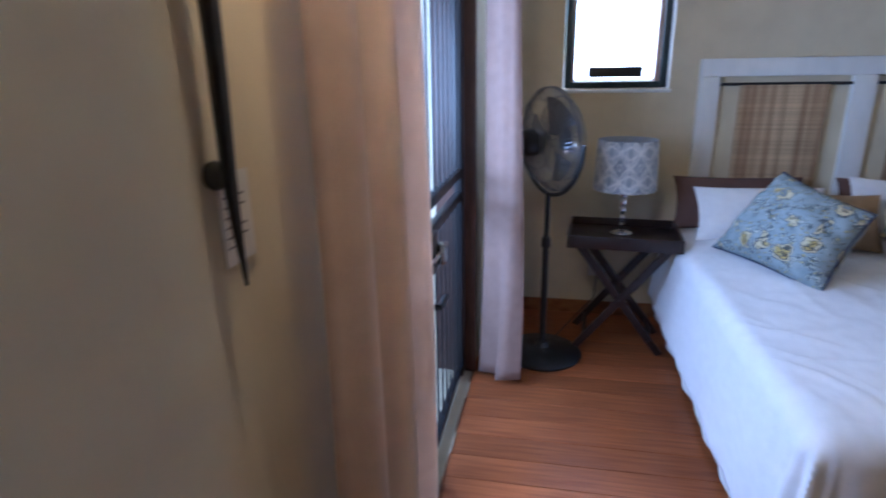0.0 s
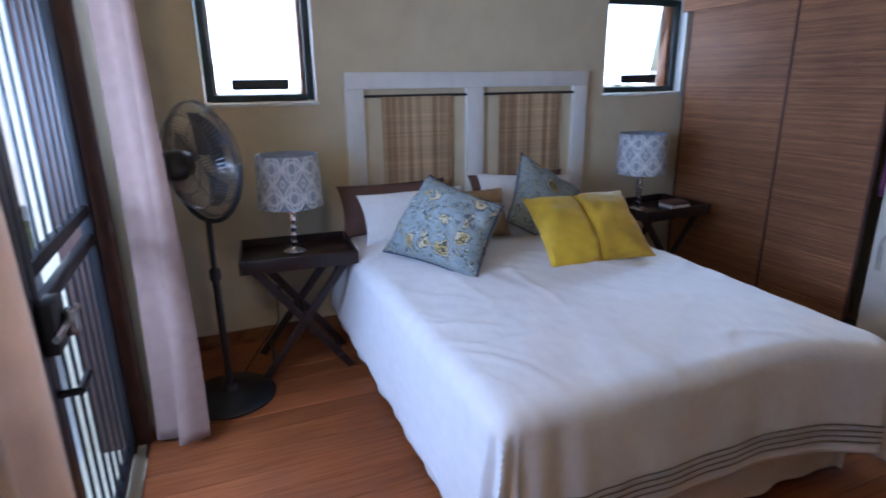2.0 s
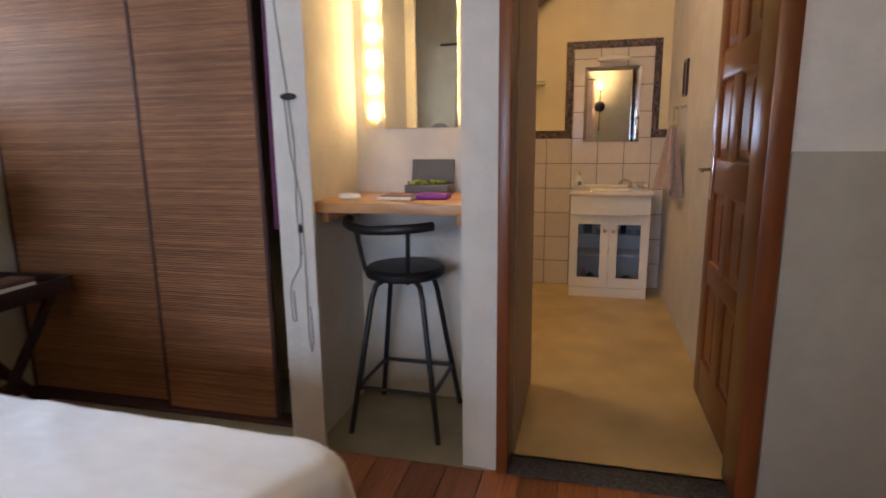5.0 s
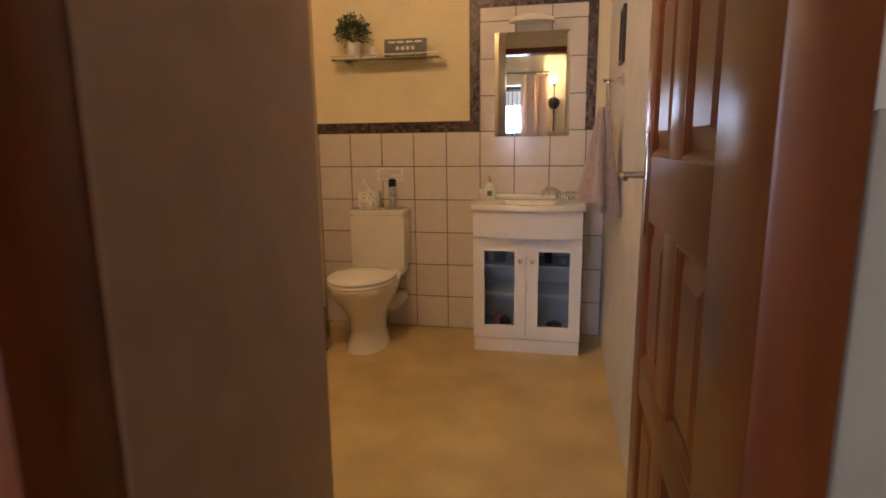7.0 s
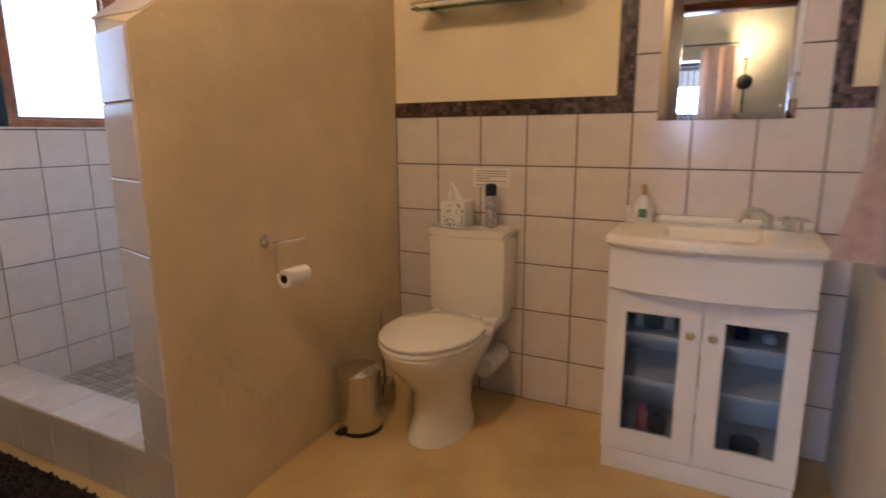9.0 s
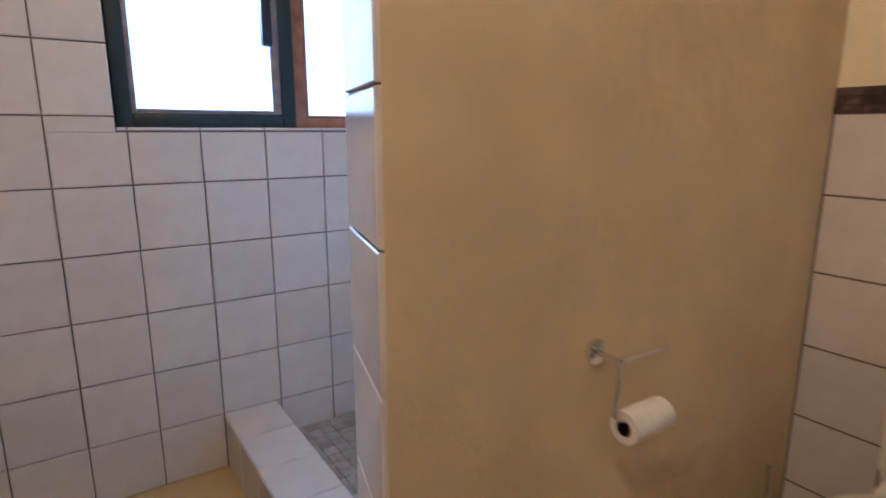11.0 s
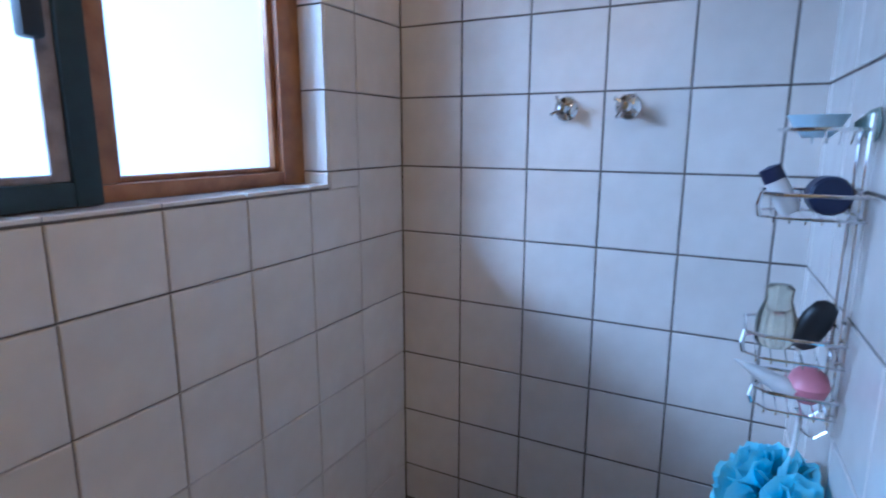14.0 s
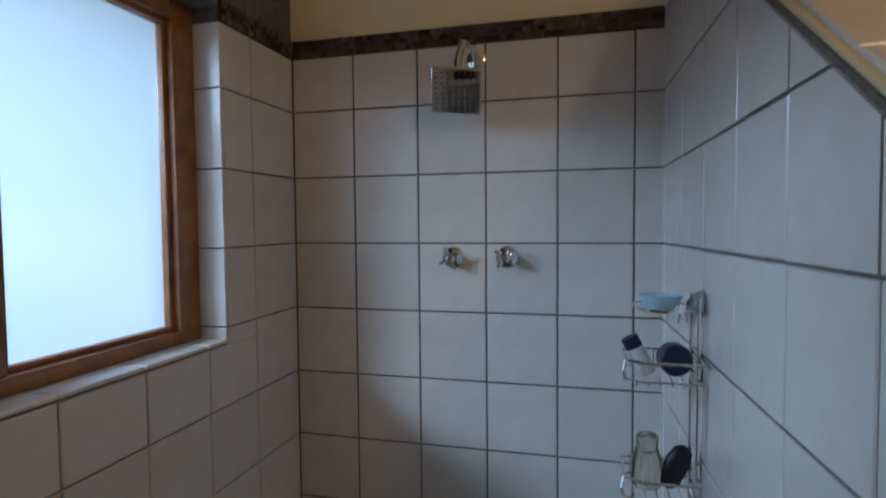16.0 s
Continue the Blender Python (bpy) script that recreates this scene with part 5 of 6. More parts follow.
for z0, z1 in ((zs_[1], zs_[2]), (zs_[3], zs_[4]), (zs_[5], zs_[6]), (zs_[7], zs_[8])):
    part("mullion", box(bm_new(), xs[2], xs[3], dy0 + 0.001, dy1 - 0.001, z0, z1, 0.002), PINE, door)
    for x0, x1 in ((xs[1], xs[2]), (xs[3], xs[4])):
        bm = bm_new()
        ym = (dy0 + dy1) / 2
        box(bm, x0, x1, ym - 0.006, ym + 0.006, z0, z1)
        for s in (1, -1):
            for (a0, d0), (a1, d1) in (((0.0, 0.0185), (0.006, 0.0185)), ((0.006, 0.0185), (0.017, 0.007))):
                M0, M1 = [[bm.verts.new((x, ym + s * d, z)) for x, z in ((x0 + q, z0 + q), (x1 - q, z0 + q), (x1 - q, z1 - q), (x0 + q, z1 - q))] for q, d in ((a0, d0), (a1, d1))]
                for k in range(4):
                    bm.faces.new((M0[k], M0[(k + 1) % 4], M1[(k + 1) % 4], M1[k]))
            o = [(x0 + 0.018, z0 + 0.018), (x1 - 0.018, z0 + 0.018), (x1 - 0.018, z1 - 0.018), (x0 + 0.018, z1 - 0.018)]
            i = [(x0 + 0.052, z0 + 0.052), (x1 - 0.052, z0 + 0.052), (x1 - 0.052, z1 - 0.052), (x0 + 0.052, z1 - 0.052)]
            A = [bm.verts.new((x, ym + s * 0.006, z)) for x, z in o]
            B = [bm.verts.new((x, ym + s * 0.016, z)) for x, z in i]
            for k in range(4):
                bm.faces.new((A[k], A[(k + 1) % 4], B[(k + 1) % 4], B[k]))
            bm.faces.new(B)
        part("panel", bm, PINE, door, smooth=False)
hd = part("handle_plate", box(bm_new(), xs[5] - 0.075, xs[5] - 0.040, dy1, dy1 + 0.005, 0.94, 1.17, 0.002), STEEL, door, "brushed steel lock plate")
part("lever", tube(bm_new(), [(xs[5] - 0.057, dy1 + 0.004, 1.075), (xs[5] - 0.057, dy1 + 0.05, 1.075), (xs[5] - 0.070, dy1 + 0.056, 1.075), (xs[5] - 0.105, dy1 + 0.050, 1.070)], [0.008, 0.007, 0.007, 0.006], 10), STEEL, hd, "steel lever")
for z in (0.22, 1.80):
    part("hinge", box(bm_new(), dx0 - 0.012, dx0 + 0.004, dy1 - 0.006, dy1 + 0.006, z - 0.05, z + 0.05, 0.002), STEEL, door)

# ---- vanity unit ----
van = thing("vanity_unit", (-0.19, -0.51, 0), "white bathroom vanity unit with glazed doors", "vanity unit")
VX, VY0, VY1 = -0.367, -0.797, -0.218
VZ = 0.79
part("plinth", box(bm_new(), VX + 0.004, -0.004, VY0 + 0.002, VY1 - 0.002, 0.0, 0.075, 0.004), CABINET, van)
for y0, y1 in ((VY0, VY0 + 0.018), (VY1 - 0.018, VY1)):
    part("side_panel", box(bm_new(), VX + 0.022, -0.003, y0, y1, 0.075, VZ, 0.002), CABINET, van)
part("back_panel", box(bm_new(), -0.012, -0.004, VY0 + 0.018, VY1 - 0.018, 0.075, VZ), CABINET, van, smooth=False)
part("bottom", box(bm_new(), VX + 0.03, -0.012, VY0 + 0.018, VY1 - 0.018, 0.075, 0.093), CABINET, van, smooth=False)
for z in (0.31, 0.47):
    part("shelf", box(bm_new(), VX + 0.06, -0.012, VY0 + 0.018, VY1 - 0.018, z, z + 0.014), CABINET, van, smooth=False)
mid = (VY0 + VY1) / 2
for y0, y1, kn in ((VY0, mid - 0.002, mid - 0.032), (mid + 0.002, VY1, mid + 0.032)):
    d = part("door", wall_with_holes(bm_new(), "y", y0, y1, VX, VX + 0.02, 0.08, 0.645, ((y0 + 0.060, y1 - 0.060, 0.155, 0.575),)), CABINET, van, "white glazed cabinet door", smooth=False)
    bm = bm_new()
    for a0, a1, c0, c1 in ((y0 + 0.052, y0 + 0.062, 0.147, 0.583), (y1 - 0.062, y1 - 0.052, 0.147, 0.583), (y0 + 0.062, y1 - 0.062, 0.147, 0.157), (y0 + 0.062, y1 - 0.062, 0.573, 0.583)):
        box(bm, VX - 0.003, VX + 0.004, a0, a1, c0, c1, 0.002)
    part("bead", bm, CABINET, d)
    gl = part("glass", box(bm_new(), VX + 0.009, VX + 0.012, y0 + 0.058, y1 - 0.058, 0.153, 0.577), SMOKE, d, smooth=False)
    gl.visible_shadow = False
    part("knob", lathe(bm_new(), [(0.005, 0), (0.006, 0.010), (0.013, 0.016), (0.014, 0.022), (0.008, 0.028), (0.001, 0.029)], m=Matrix.Translation((VX, kn, 0.525)) @ pose(0, 0, 0, 0, -90, 0), seg=16), CHROME, d, "chrome knob")


def apron(u, v):
    s = 2 * v - 1
    return Vector((VX - 0.004 - 0.045 * (1 - s * s), VY0 + (VY1 - VY0) * v, 0.650 + 0.140 * u))


ob = part("apron", sheet(bm_new(), apron, 3, 28), CABINET, van, "bowed white front panel")
part("apron_back", box(bm_new(), VX + 0.0, VX + 0.018, VY0, VY1, 0.648, VZ), CABINET, van, smooth=False)
basin = thing("washbasin", (-0.19, -0.51, VZ), "white ceramic washbasin with moulded rim", "washbasin")
bm = bm_new()


N = 30
edge = []
for k in range(N + 1):
    s = 2 * k / N - 1
    edge.append((VX - 0.020 - 0.055 * (1 - s * s), VY0 - 0.012 + (VY1 - VY0 + 0.024) * k / N))
poly = edge + [(-0.003, VY1 + 0.012), (-0.003, VY0 - 0.012)]
cx, cy = -0.19, mid
levels = [(0.965, 0.0), (1.0, 0.010), (1.0, 0.028), (0.985, 0.036), (0.94, 0.037)]
rings = [[bm.verts.new((cx + (x - cx) * s, cy + (y - cy) * s, VZ + 0.001 + z)) for x, y in poly] for s, z in levels]
bowl = []
M_ = len(poly)
for s, z in ((1.0, 0.036), (0.93, 0.020), (0.70, -0.06), (0.3, -0.085)):
    ring = []
    for x, y in poly:
        a = math.atan2((y - cy) / 0.29, (x - cx) / 0.17)
        ring.append(bm.verts.new((-0.235 + 0.135 * s * math.cos(a), cy + 0.215 * s * math.sin(a), VZ + z)))
    bowl.append(ring)
allr = rings + bowl
for A, B in zip(allr, allr[1:]):
    for k in range(M_):
        bm.faces.new((A[k], A[(k + 1) % M_], B[(k + 1) % M_], B[k]))
bm.faces.new(allr[-1]), bm.faces.new(list(reversed(allr[0])))
part("bowl", bm, CERAMIC, basin)
part("upstand", box(bm_new(), -0.052, -0.003, VY0 - 0.006, VY1 + 0.006, VZ + 0.033, VZ + 0.062, 0.012, 3), CERAMIC, basin)
part("waste", lathe(bm_new(), [(0.003, 0), (0.022, 0.0), (0.02, 0.004), (0.003, 0.005)], (-0.235, mid, VZ - 0.085), 18), CHROME, basin, "chrome waste")
tap = thing("basin_mixer", (-0.075, -0.68, VZ + 0.04), "chrome basin mixer with cross handles", "tap")
tx, ty, tz = -0.085, -0.665, VZ + 0.037
part("body", lathe(bm_new(), [(0.026, 0), (0.026, 0.006), (0.017, 0.012), (0.016, 0.045), (0.006, 0.055)], (tx, ty, tz), 18), CHROME, tap)
part("spout", tube(bm_new(), [(tx, ty, tz + 0.03), (tx - 0.02, ty + 0.025, tz + 0.062), (tx - 0.055, ty + 0.06, tz + 0.068), (tx - 0.085, ty + 0.085, tz + 0.045), (tx - 0.09, ty + 0.09, tz + 0.03)], [0.013, 0.013, 0.012, 0.011, 0.012], 12), CHROME, tap)
for k, (ox, oy) in enumerate(((0.0, -0.055), (-0.02, -0.085))):
    h = part("handle", lathe(bm_new(), [(0.014, 0), (0.012, 0.03), (0.016, 0.04), (0.005, 0.05)], (tx + ox, ty + oy, tz), 14), CHROME, tap)
    for a in (0.4, 1.97):
        c, s = math.cos(a) * 0.028, math.sin(a) * 0.028
        part("cross_bar", tube(bm_new(), [(tx + ox - c, ty + oy - s, tz + 0.042), (tx + ox + c, ty + oy + s, tz + 0.042)], 0.005, 8), CHROME, h)
sp = thing("soap_dispenser", (-0.10, -0.27, VZ + 0.04), "white soap dispenser with a gold pump", "soap dispenser")
part("bottle", lathe(bm_new(), [(0.028, 0), (0.033, 0.01), (0.034, 0.05), (0.026, 0.085), (0.012, 0.10)], (-0.10, -0.275, VZ + 0.038), 20, 0.75, 1.0), WHITEPLASTIC, sp)
part("label_mark", box(bm_new(), -0.1275, -0.1255, -0.29, -0.262, VZ + 0.06, VZ + 0.09, 0.0006), mat("green_label", (0.10, 0.20, 0.08), None, 0.6), sp)
part("pump", tube(bm_new(), [(-0.10, -0.275, VZ + 0.135), (-0.10, -0.275, VZ + 0.172), (-0.125, -0.272, VZ + 0.172), (-0.135, -0.270, VZ + 0.166)], [0.011, 0.006, 0.006, 0.005], 8), BRASS, sp, "gold pump")
tb = thing("tumbler", (-0.06, -0.235, VZ + 0.04), "clear tumbler beside the soap", "tumbler")
part("glass", lathe(bm_new(), [(0.022, 0), (0.026, 0.055), (0.024, 0.055), (0.020, 0.003)], (-0.06, -0.235, VZ + 0.038), 18), WHITEPLASTIC, tb)
rng = random.Random(21)
for (y, z, w_, h_, mm, lab) in ((-0.30, 0.484, 0.022, 0.10, WHITEPLASTIC, "white plastic bottle in the cabinet"), (-0.35, 0.484, 0.034, 0.085, CLEARPLASTIC, "green-white jar in the cabinet"), (-0.40, 0.484, 0.018, 0.07, WHITEPLASTIC, "small white tub in the cabinet"),
                                (-0.62, 0.484, 0.022, 0.09, NAVY, "dark blue bottle in the cabinet"), (-0.70, 0.484, 0.02, 0.03, WHITEPLASTIC, "small white jar in the cabinet"), (-0.33, 0.094, 0.02, 0.10, PINK, "pink bottle in the cabinet"), (-0.38, 0.094, 0.03, 0.07, GREYPLASTIC, "grey tub in the cabinet"),
                                (-0.66, 0.094, 0.045, 0.05, GREYPLASTIC, "grey bowl in the cabinet")):
    t = thing("toiletry_bottle", (-0.2, y, z), lab, "bottle", "toiletries in the vanity unit")
    part("body", lathe(bm_new(), [(w_ * 0.95, 0.001), (w_, 0.006), (w_, h_ * 0.75), (w_ * 0.5, h_ * 0.85), (w_ * 0.5, h_), (0.002, h_ + 0.001)], (-0.22, y, z), 16), mm, t)
vm = thing("vanity_mirror", (-0.01, -0.50, 1.187), "frameless wall mirror above the basin", "mirror")
bm = bm_new()
o = [(-0.713, 1.187), (-0.289, 1.187), (-0.289, 1.764), (-0.713, 1.764)]
A = [bm.verts.new((0.0, y, z)) for y, z in o]
B = [bm.verts.new((-0.005, y, z)) for y, z in o]
C = [bm.verts.new((-0.0062, y + math.copysign(0.022, -0.5 - y), z + math.copysign(0.022, 1.47 - z))) for y, z in o]
for X_, Y_ in ((A, B), (B, C)):
    for k in range(4):
        bm.faces.new((X_[k], X_[(k + 1) % 4], Y_[(k + 1) % 4], Y_[k]))
bm.faces.new(C), bm.faces.new(list(reversed(A)))
part("glass", bm, MIRROR, vm, smooth=False)
for y in (-0.665, -0.337):
    for z in (1.23, 1.725):
        part("screw", lathe(bm_new(), [(0.0065, 0), (0.0065, 0.002), (0.004, 0.0045), (0.0005, 0.005)], m=Matrix.Translation((-0.006, y, z)) @ pose(0, 0, 0, 0, -90, 0), seg=12), CHROME, vm)
ml = thing("mirror_light", (-0.03, -0.50, 1.82), "unlit glass wall light above the mirror", "wall light")
part("bracket", tube(bm_new(), [(0.0, -0.50, 1.86), (-0.05, -0.50, 1.865), (-0.075, -0.50, 1.84)], 0.008, 8), CHROME, ml)
part("shade", lathe(bm_new(), [(0.02, 0.045), (0.05, 0.04), (0.075, 0.018), (0.08, 0.0), (0.074, 0.004), (0.045, 0.034), (0.018, 0.038)], (-0.075, -0.50, 1.80), 26, 0.75, 1.6), CERAMIC, ml, "opal glass shade")

# ---- toilet ----
wc = thing("toilet", (-0.35, 0.37, 0), "white ceramic close-coupled toilet with closed lid", "toilet")
TY = 0.402
bm = bm_new()
prof = [  # x of the back, x of the front, half width, height
    (-0.20, -0.560, 0.115, 0.0), (-0.20, -0.555, 0.112, 0.02), (-0.215, -0.515, 0.095, 0.10), (-0.20, -0.53, 0.105, 0.20), (-0.17, -0.60, 0.150, 0.28), (-0.12, -0.665, 0.178, 0.35), (-0.10, -0.680, 0.183, 0.385), (-0.10, -0.678, 0.180, 0.392)]
rings = []
for xb, xf, hw, z in prof:
    ring = []
    c, L = (xb + xf) / 2, abs(xb - xf) / 2
    for k in range(32):
        a = 2 * math.pi * k / 32
        e = 0.80 if math.cos(a) > 0 else 1.0
        ring.append(bm.verts.new((c + L * math.copysign(abs(math.cos(a)) ** e, math.cos(a)), TY + hw * math.copysign(abs(math.sin(a)) ** 0.9, math.sin(a)), z)))
    rings.append(ring)
for A, B in zip(rings, rings[1:]):
    for k in range(32):
        bm.faces.new((A[k], A[(k + 1) % 32], B[(k + 1) % 32], B[k]))
bm.faces.new(list(reversed(rings[0]))), bm.faces.new(rings[-1])
part("pan", bm, CERAMIC, wc)


def seat_ring(bm, z0, z1, s, dome):
    lv = [(s * 0.985, z0), (s, z0 + 0.004), (s, z1 - 0.006), (s * 0.97, z1), (s * 0.6, z1 + dome * 0.8), (s * 0.05, z1 + dome)]
    rr = []
    for q, z in lv:
        ring = []
        for k in range(36):
            a = 2 * math.pi * k / 36
            x = -0.445 + 0.238 * q * (math.cos(a) if math.cos(a) < 0 else 0.92 * math.copysign(abs(math.cos(a)) ** 0.75, math.cos(a)))
            ring.append(bm.verts.new((x, TY + 0.186 * q * math.sin(a), z)))
        rr.append(ring)
    for A, B in zip(rr, rr[1:]):
        for k in range(36):
            bm.faces.new((A[k], A[(k + 1) % 36], B[(k + 1) % 36], B[k]))
    bm.faces.new(list(reversed(rr[0]))), bm.faces.new(rr[-1])
    return bm


part("seat", seat_ring(bm_new(), 0.394, 0.412, 1.0, 0.0), CERAMIC, wc)
part("lid", seat_ring(bm_new(), 0.416, 0.434, 0.99, 0.012), CERAMIC, wc)
part("hinge", tube(bm_new(), [(-0.215, TY - 0.10, 0.415), (-0.215, TY + 0.10, 0.415)], 0.010, 8), CERAMIC, wc)
part("shelf", box(bm_new(), -0.22, -0.015, TY - 0.155, TY + 0.155, 0.36, 0.412, 0.02, 3), CERAMIC, wc)


def cistern(z0, z1, grow):
    bm = bm_new()
    rings = []
    for z, q in ((z0, 0.95), (z0 + 0.02, 0.985), ((z0 + z1) / 2, 1.0), (z1, 1.0)):
        ring = []
        for k in range(21):
            s = 2 * k / 20 - 1
            ring.append(bm.verts.new((-0.155 - grow - 0.045 * (1 - s * s) * q, TY + (0.168 + grow) * q * s, z)))
        ring += [bm.verts.new((-0.008, TY + (0.168 + grow) * q, z)), bm.verts.new((-0.008, TY - (0.168 + grow) * q, z))]
        rings.append(ring)
    n = len(rings[0])
    for A, B in zip(rings, rings[1:]):
        for k in range(n):
            bm.faces.new((A[k], A[(k + 1) % n], B[(k + 1) % n], B[k]))
    bm.faces.new(list(reversed(rings[0]))), bm.faces.new(rings[-1])
    bmesh.ops.bevel(bm, geom=[e for e in bm.edges if all(abs(v.co.z - z1) < 1e-4 for v in e.verts)], offset=0.008, segments=2, affect="EDGES")
    return bm


part("cistern", cistern(0.413, 0.735, 0.0), CERAMIC, wc)
part("cistern_lid", cistern(0.737, 0.768, 0.006), CERAMIC, wc)
part("flush_button", lathe(bm_new(), [(0.019, 0), (0.02, 0.004), (0.017, 0.007), (0.001, 0.008)], (-0.10, TY - 0.03, 0.768), 18), CHROME, wc, "chrome flush button")
part("outlet_pipe", tube(bm_new(), [(-0.20, TY - 0.10, 0.20), (-0.10, TY - 0.10, 0.20), (-0.01, TY - 0.10, 0.20)], 0.045, 14), WHITEPLASTIC, wc)
tk = thing("tissue_box", (-0.11, 0.46, 0.769), "patterned cube tissue box with a tissue drawn out", "tissue box")
part("box", box(bm_new(), -0.165, -0.06, 0.405, 0.51, 0.769, 0.875, 0.003), PAPER, tk)
bm, rng = bm_new(), random.Random(9)
for k in range(46):
    a, z, r = rng.uniform(0.41, 0.505), 0.775 + 0.09 * rng.random() ** 1.5, rng.uniform(0.002, 0.006)
    lathe(bm, [(0.0002, 0), (r, 0), (0.0002, 0.0005)], m=Matrix.Translation((-0.1652, a, z)) @ pose(0, 0, 0, 0, -90, 0) @ Matrix.Diagonal((1, rng.uniform(0.5, 1.5), 1, 1)), seg=7)
part("print", bm, INK, tk)["kind"] = "stuff"


def tissue(u, v):
    r = 0.034 * (1 - v) ** 0.8 + 0.002
    a = 6.2832 * u
    return Vector((-0.11 + 0.4 * r * math.cos(a) + 0.01 * math.sin(3 * a) * (1 - v), 0.467 + r * math.sin(a) + 0.02 * v, 0.873 + 0.075 * v + 0.006 * math.sin(2 * a)))


part("tissue", sheet(bm_new(), tissue, 28, 8), PAPER, tk, "white tissue")
ar = thing("air_freshener", (-0.10, 0.315, 0.769), "grey spray can with a navy cap", "spray can")
part("can", lathe(bm_new(), [(0.022, 0.001), (0.0245, 0.006), (0.0245, 0.125), (0.018, 0.138)], (-0.10, 0.315, 0.769), 22), mat("printed_can", (0.50, 0.48, 0.50), (0.22, 0.2, 0.24), 0.35, 60), ar)
part("cap", lathe(bm_new(), [(0.0225, 0.131), (0.0235, 0.136), (0.0225, 0.172), (0.016, 0.178), (0.002, 0.174)], (-0.10, 0.315, 0.769), 22), NAVY, ar)
nt_ = thing("wall_notice", (0, 0.35, 0.95), "white printed notice taped on the tiles", "notice")
part("paper", box(bm_new(), -0.0022, -0.0008, 0.273, 0.437, 0.925, 1.005), PAPER, nt_, smooth=False)
for k in range(6):
    part("text_line", box(bm_new(), -0.003, -0.0022, 0.287 if k not in (3, 5) else 0.36, 0.425, 0.989 - 0.0105 * k - (0.006 if k == 5 else 0), 0.9925 - 0.0105 * k - (0.006 if k == 5 else 0)), INK, nt_, smooth=False)
bn = thing("pedal_bin", (-0.53, 0.68, 0), "small brushed steel pedal bin", "bin")
part("body", lathe(bm_new(), [(0.083, 0.012), (0.085, 0.02), (0.085, 0.235)], (-0.53, 0.685, 0), 36), STEEL, bn)
part("base", lathe(bm_new(), [(0.086, 0.0), (0.088, 0.006), (0.084, 0.018)], (-0.53, 0.685, 0), 36), BLACK, bn)
part("lid", lathe(bm_new(), [(0.087, 0.236), (0.088, 0.246), (0.075, 0.258), (0.04, 0.268), (0.002, 0.271)], (-0.53, 0.685, 0), 36), STEEL, bn)
part("pedal", box(bm_new(), -0.635, -0.59, 0.70, 0.735, 0.008, 0.02, 0.004), BLACK, bn)
br = thing("toilet_brush", (-0.30, 0.72, 0), "toilet brush in a steel holder", "toilet brush")
part("holder", lathe(bm_new(), [(0.045, 0.0), (0.046, 0.005), (0.046, 0.10), (0.04, 0.102)], (-0.30, 0.72, 0), 24), STEEL, br)
part("handle", tube(bm_new(), [(-0.30, 0.72, 0.10), (-0.30, 0.73, 0.40)], [0.007, 0.005], 8), STEEL, br)
hr = thing("toilet_roll_holder", (-0.86, 0.77, 0.80), "chrome toilet roll holder on the dividing wall", "roll holder")
hx, hy = -0.895, 0.768
part("rose", lathe(bm_new(), [(0.001, 0), (0.022, 0), (0.022, 0.008), (0.001, 0.010)], m=Matrix.Translation((hx, hy, 0.81)) @ pose(0, 0, 0, 90, 0, 0), seg=18), CHROME, hr)
part("wire", tube(bm_new(), [(hx, hy - 0.005, 0.81), (hx, hy - 0.055, 0.81), (hx - 0.005, hy - 0.06, 0.78), (hx - 0.01, hy - 0.06, 0.715), (hx + 0.01, hy - 0.06, 0.70), (hx + 0.13, hy - 0.06, 0.70)], 0.0045, 8), CHROME, hr)
part("lid_bar", tube(bm_new(), [(hx, hy - 0.055, 0.81), (hx + 0.13, hy - 0.052, 0.805)], 0.005, 8), CHROME, hr)
rl = thing("toilet_roll", (hx + 0.06, hy - 0.06, 0.70), "nearly used white toilet roll on the holder", "toilet roll")
bm = lathe(bm_new(), [(0.014, -0.05), (0.029, -0.05), (0.030, 0.0), (0.029, 0.05), (0.014, 0.05), (0.014, -0.049)], m=Matrix.Translation((hx + 0.065, hy - 0.06, 0.688)) @ pose(0, 0, 0, 0, 90, 0), seg=28)
part("paper", bm, PAPER, rl)
part("core", lathe(bm_new(), [(0.0145, -0.0505), (0.0145, 0.0505), (0.012, 0.0505), (0.012, -0.0505)], m=Matrix.Translation((hx + 0.065, hy - 0.06, 0.688)) @ pose(0, 0, 0, 0, 90, 0), seg=20), BROWNCLOTH, rl, "brown cardboard core")

# ---- shelf, towel, picture, rug ----
sf = thing("glass_shelf", (-0.07, 0.33, 1.63), "glass wall shelf with chrome rail", "shelf")
part("glass", box(bm_new(), -0.135, -0.008, 0.015, 0.655, 1.632, 1.640, 0.002), glass("green_edge_glass", (0.75, 0.92, 0.85), 0.02, False), sf)
part("rail", tube(bm_new(), [(0.0, 0.66, 1.655), (-0.13, 0.66, 1.655), (-0.14, 0.65, 1.655), (-0.14, 0.02, 1.655), (-0.13, 0.01, 1.655), (0.0, 0.01, 1.655)], 0.004, 8), CHROME, sf)
for y in (0.08, 0.58):
    part("bracket", tube(bm_new(), [(0.003, y, 1.622), (-0.12, y, 1.626)], [0.012, 0.006], 8), CHROME, sf)
pp = thing("potted_plant", (-0.07, 0.54, 1.641), "small leafy plant in a white pot", "plant")
